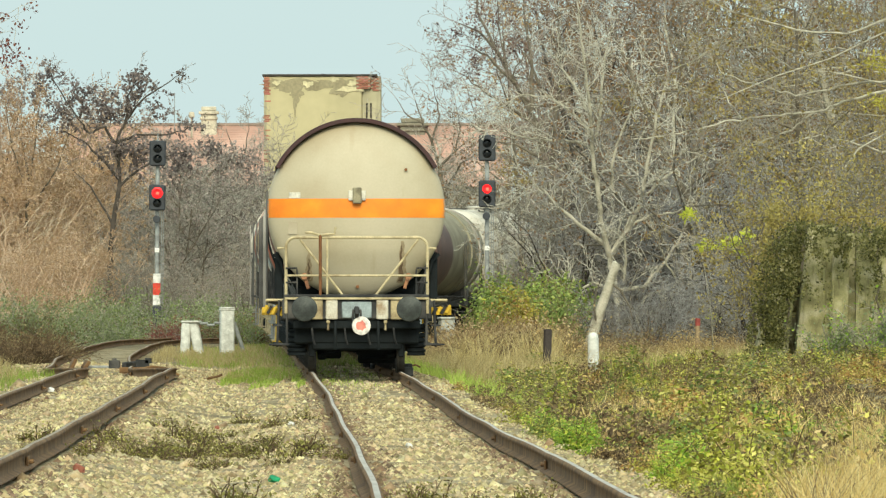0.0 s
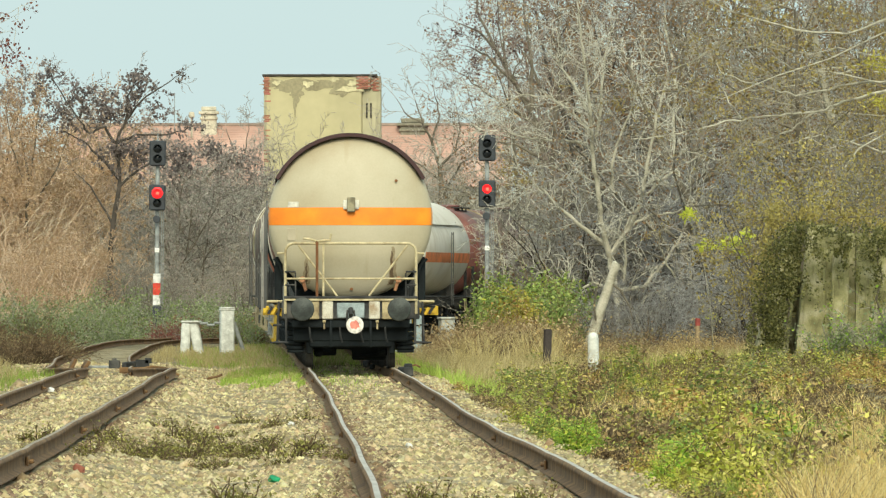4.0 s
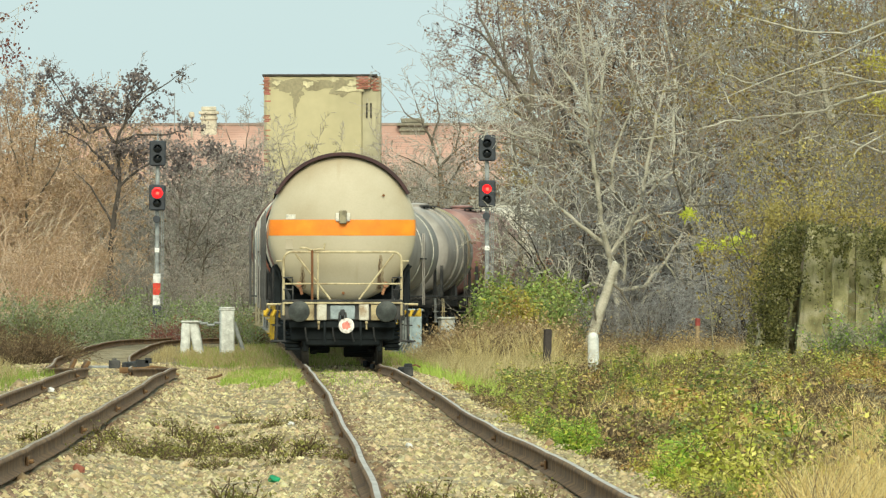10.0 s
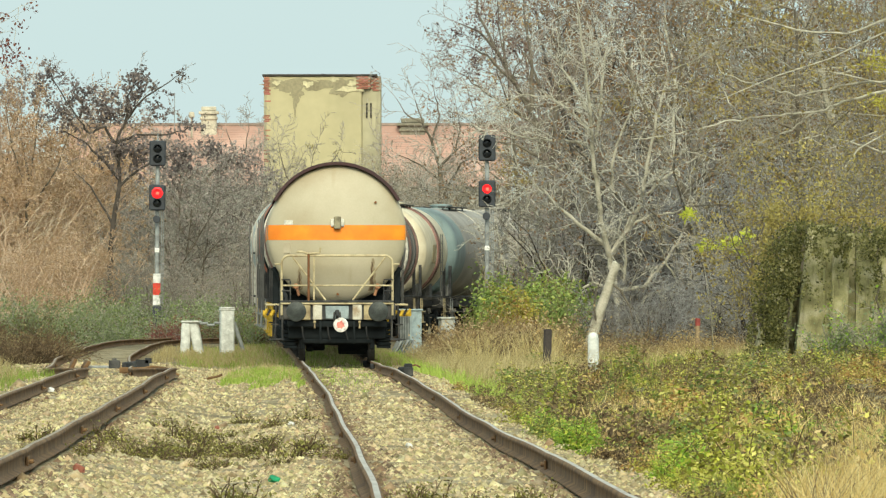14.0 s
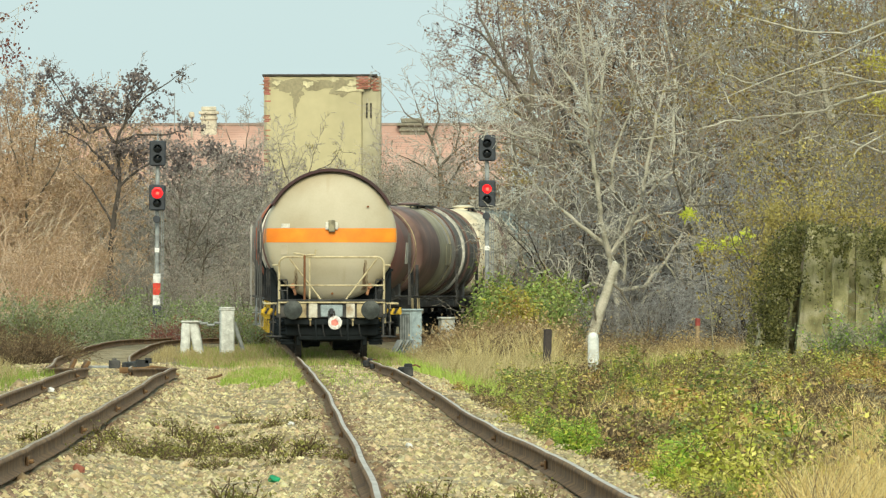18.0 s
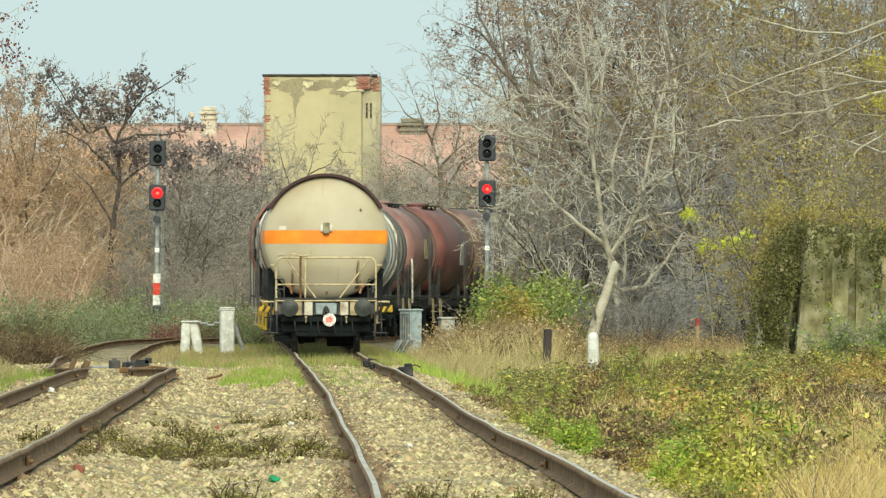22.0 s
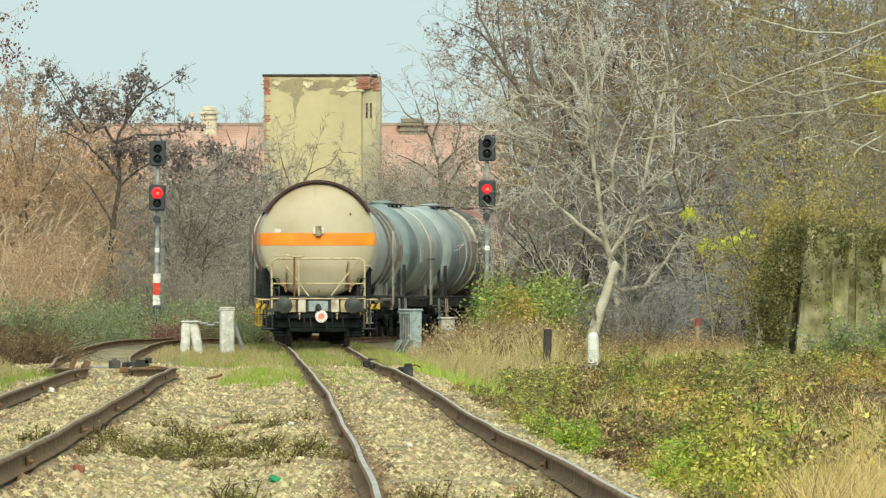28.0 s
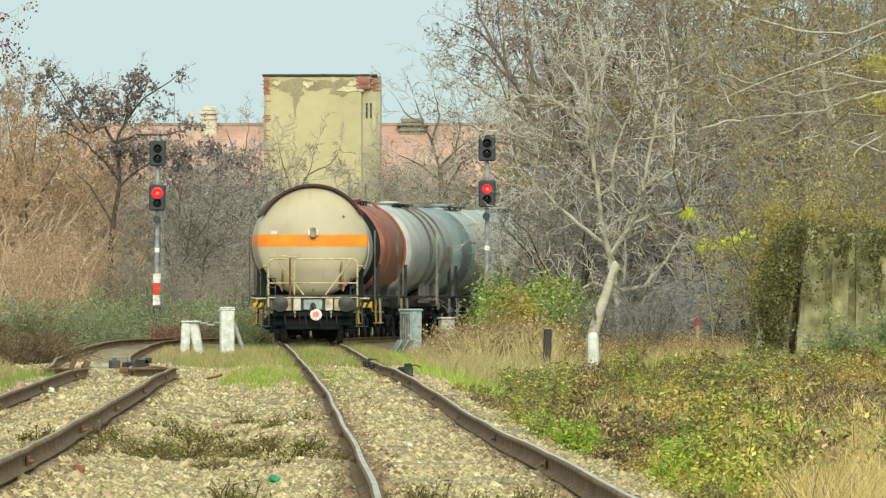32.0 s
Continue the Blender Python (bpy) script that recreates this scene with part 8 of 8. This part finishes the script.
grass_patch("pale dead grass stalks beside the track", "grass_dry", -1.2, 3.2, 205, 300, 7000, 0.6, 0.005, 33, 1.0, lambda x, y: (x > main_x(y) + 1.9) & (x < FAN(985, y) + 0.6 * np.sin(y * 1.3)))
grass_patch("green grass among the straw", "grass_green", -1.2, 1.8, 175, 300, 13000, 0.28, 0.006, 13, 1.0, lambda x, y: (x > main_x(y) + 1.5) & (x < main_x(y) + 3.2))
grass_patch("tall golden straw grass on the bank", "grass_gold", 1.9, 5.2, 62, 122, 26000, 0.46, 0.004, 4, 0.5, lambda x, y: x > FAN(1405 + 1.1 * (y - 62), y) + 0.15 * np.sin(y * 2.1) + 0.1 * np.sin(y * 5.3))
grass_patch("dark dead stalks on the bank", "leaf_dead", 1.9, 4.6, 66, 104, 2600, 0.45, 0.004, 34, 0.4, lambda x, y: x > FAN(1390 + 2 * (y - 62), y))
grass_patch("green grass in the straw on the bank", "grass_green", 1.9, 4.6, 66, 100, 2500, 0.25, 0.004, 35, 0.5, lambda x, y: x > FAN(1380 + 2 * (y - 62), y))
grass_patch("pale stalks on the bank", "grass_dry", 1.9, 4.8, 66, 104, 2600, 0.5, 0.003, 24, 0.5, lambda x, y: x > FAN(1370 + 2 * (y - 62), y))
grass_patch("fresh green grass at the bramble's foot", "grass_green", 0.8, 3.2, 64, 130, 4000, 0.22, 0.005, 5, 0.7, lambda x, y: (x > main_x(y) + 1.4), per=260)
grass_patch("tall pale straw below the green bush", "grass_dry", 0.3, 2.6, 262, 286, 2600, 0.85, 0.008, 62, 0.6, lambda x, y: (x > main_x(y) + 2.3), lean=0.25, per=14)
grass_patch("dark dead stalks through the brambles", "leaf_dead", 1.2, 7.4, 90, 250, 1300, 0.5, 0.005, 61, 0.5, lambda x, y: (x > main_x(y) + 2.4), lean=0.25, per=9)
grass_patch("mixed dry grass through the brambles", "grass_gold", 1.2, 7.4, 66, 175, 6500, 0.34, 0.006, 15, 0.7, lambda x, y: (x > main_x(y) + 2.2))
hedge("dead_weeds", TAN, "low tan dead weeds before the wood", "undergrowth on the bank", belt(1000, 1330, 272, 288, 12), 0.6, 0.95)
grass_patch("dry grass before the wood", "grass_dry", 2.6, 7.4, 262, 292, 8000, 0.36, 0.006, 51, 0.8)
grass_patch("green grass before the wood", "grass_green", 2.6, 7.4, 262, 290, 3500, 0.3, 0.006, 52, 0.8)
grass_patch("dry grass round the casings", "grass_dry", -8.5, -3.6, 272, 330, 7000, 0.2, 0.007, 6, 1.0, lambda x, y: (y > 280 + 9 * np.sin(x * 4) + 6 * np.sin(x * 13)) & (x < main_x(y) - 1.4) & (x > left_x(y) + 1.1))
grass_patch("pale grass left of the side track", "grass_green", -9.5, -5.6, 160, 230, 7000, 0.2, 0.006, 7, 0.8, lambda x, y: x < left_x(y) - 1.3)
grass_patch("dry grass left of the side track", "grass_dry", -9.8, -5.9, 165, 300, 7000, 0.35, 0.006, 17, 0.8, lambda x, y: x < left_x(y) - 1.6)

far_bed = lambda x, y: off_rails(x, y) & (np.abs(x - main_x(y)) < 3.0 + 0.6 * np.sin(y * 1.7))
grass_patch("yellow-green grass along the far track", "grass_green", -9.0, 1.0, 268, 345, 26000, 0.16, 0.006, 41, 1.2, far_bed)
grass_patch("dry grass along the far track", "grass_dry", -9.0, 1.0, 268, 345, 16000, 0.20, 0.006, 42, 1.2, far_bed)
# ---- ballast stones lying loose on the bed ----
def stones(label, y0, y1, n, size, seed):
    rng = np.random.RandomState(seed)
    y = y0 + (y1 - y0) * rng.rand(n)
    lo, hi = np.maximum(left_x(y) - 1.8, -784 * y / 21500 - 0.3), np.minimum(main_x(y) + 1.9, 784 * y / 21500 + 0.3)
    x = lo + (hi - lo) * rng.rand(n)
    keep = (np.abs(np.abs(x - main_x(y)) - 0.7525) > 0.10) & (np.abs(np.abs(x - left_x(y)) - 0.7525) > 0.10)
    x, y = x[keep], y[keep]
    n = len(x)
    dr = np.minimum(np.abs(np.abs(x - main_x(y)) - 0.7525), np.abs(np.abs(x - left_x(y)) - 0.7525))
    rusty = dr < 0.10 + 0.35 * rng.rand(n) ** 2
    z = ground_z(x, y) - 0.012
    base = np.array([(1, 0, 0), (0.3, 0.95, 0), (-0.8, 0.6, 0), (-0.8, -0.6, 0), (0.3, -0.95, 0), (0.1, 0.1, 0.8), (0, 0, -0.6)], float)
    tri = np.array([(0, 1, 5), (1, 2, 5), (2, 3, 5), (3, 4, 5), (4, 0, 5), (1, 0, 6), (2, 1, 6), (3, 2, 6), (4, 3, 6), (0, 4, 6)])
    s = size * np.exp(rng.normal(scale=0.38, size=(n, 1, 1)))
    v = base[None] * (1 + rng.uniform(-0.3, 0.3, (n, 7, 3)))
    v[:, 5, :2] += rng.uniform(-0.4, 0.4, (n, 2))
    a = rng.uniform(0, 2 * math.pi, n)
    c, q = np.cos(a)[:, None], np.sin(a)[:, None]
    vx = v[:, :, 0] * c - v[:, :, 1] * q
    vy = v[:, :, 0] * q + v[:, :, 1] * c
    v = np.stack([vx, vy, v[:, :, 2]], -1) * s
    v += np.stack([x, y, z], 1)[:, None, :]
    f = (np.arange(n) * 7)[:, None, None] + tri[None]
    ob = new("ballast_stones", raw_mesh("ballast_stones", v.reshape(-1, 3), f.reshape(-1, 3), [M["stone"], M["stone_rust"]], False, np.repeat(rusty.astype(int), 10)))
    tagged(ob, label, "ballast stones", "", "stuff")


stones("loose buff and grey ballast stones on the near bed", 55, 105, 84000, 0.021, 5)
stones("loose buff and grey ballast stones further along", 105, 160, 50000, 0.023, 6)
stones("loose buff and grey ballast stones far along", 160, 270, 38000, 0.028, 7)
stones("loose buff and grey ballast stones before the viewer", 58, 80, 16000, 0.024, 8)


motions()
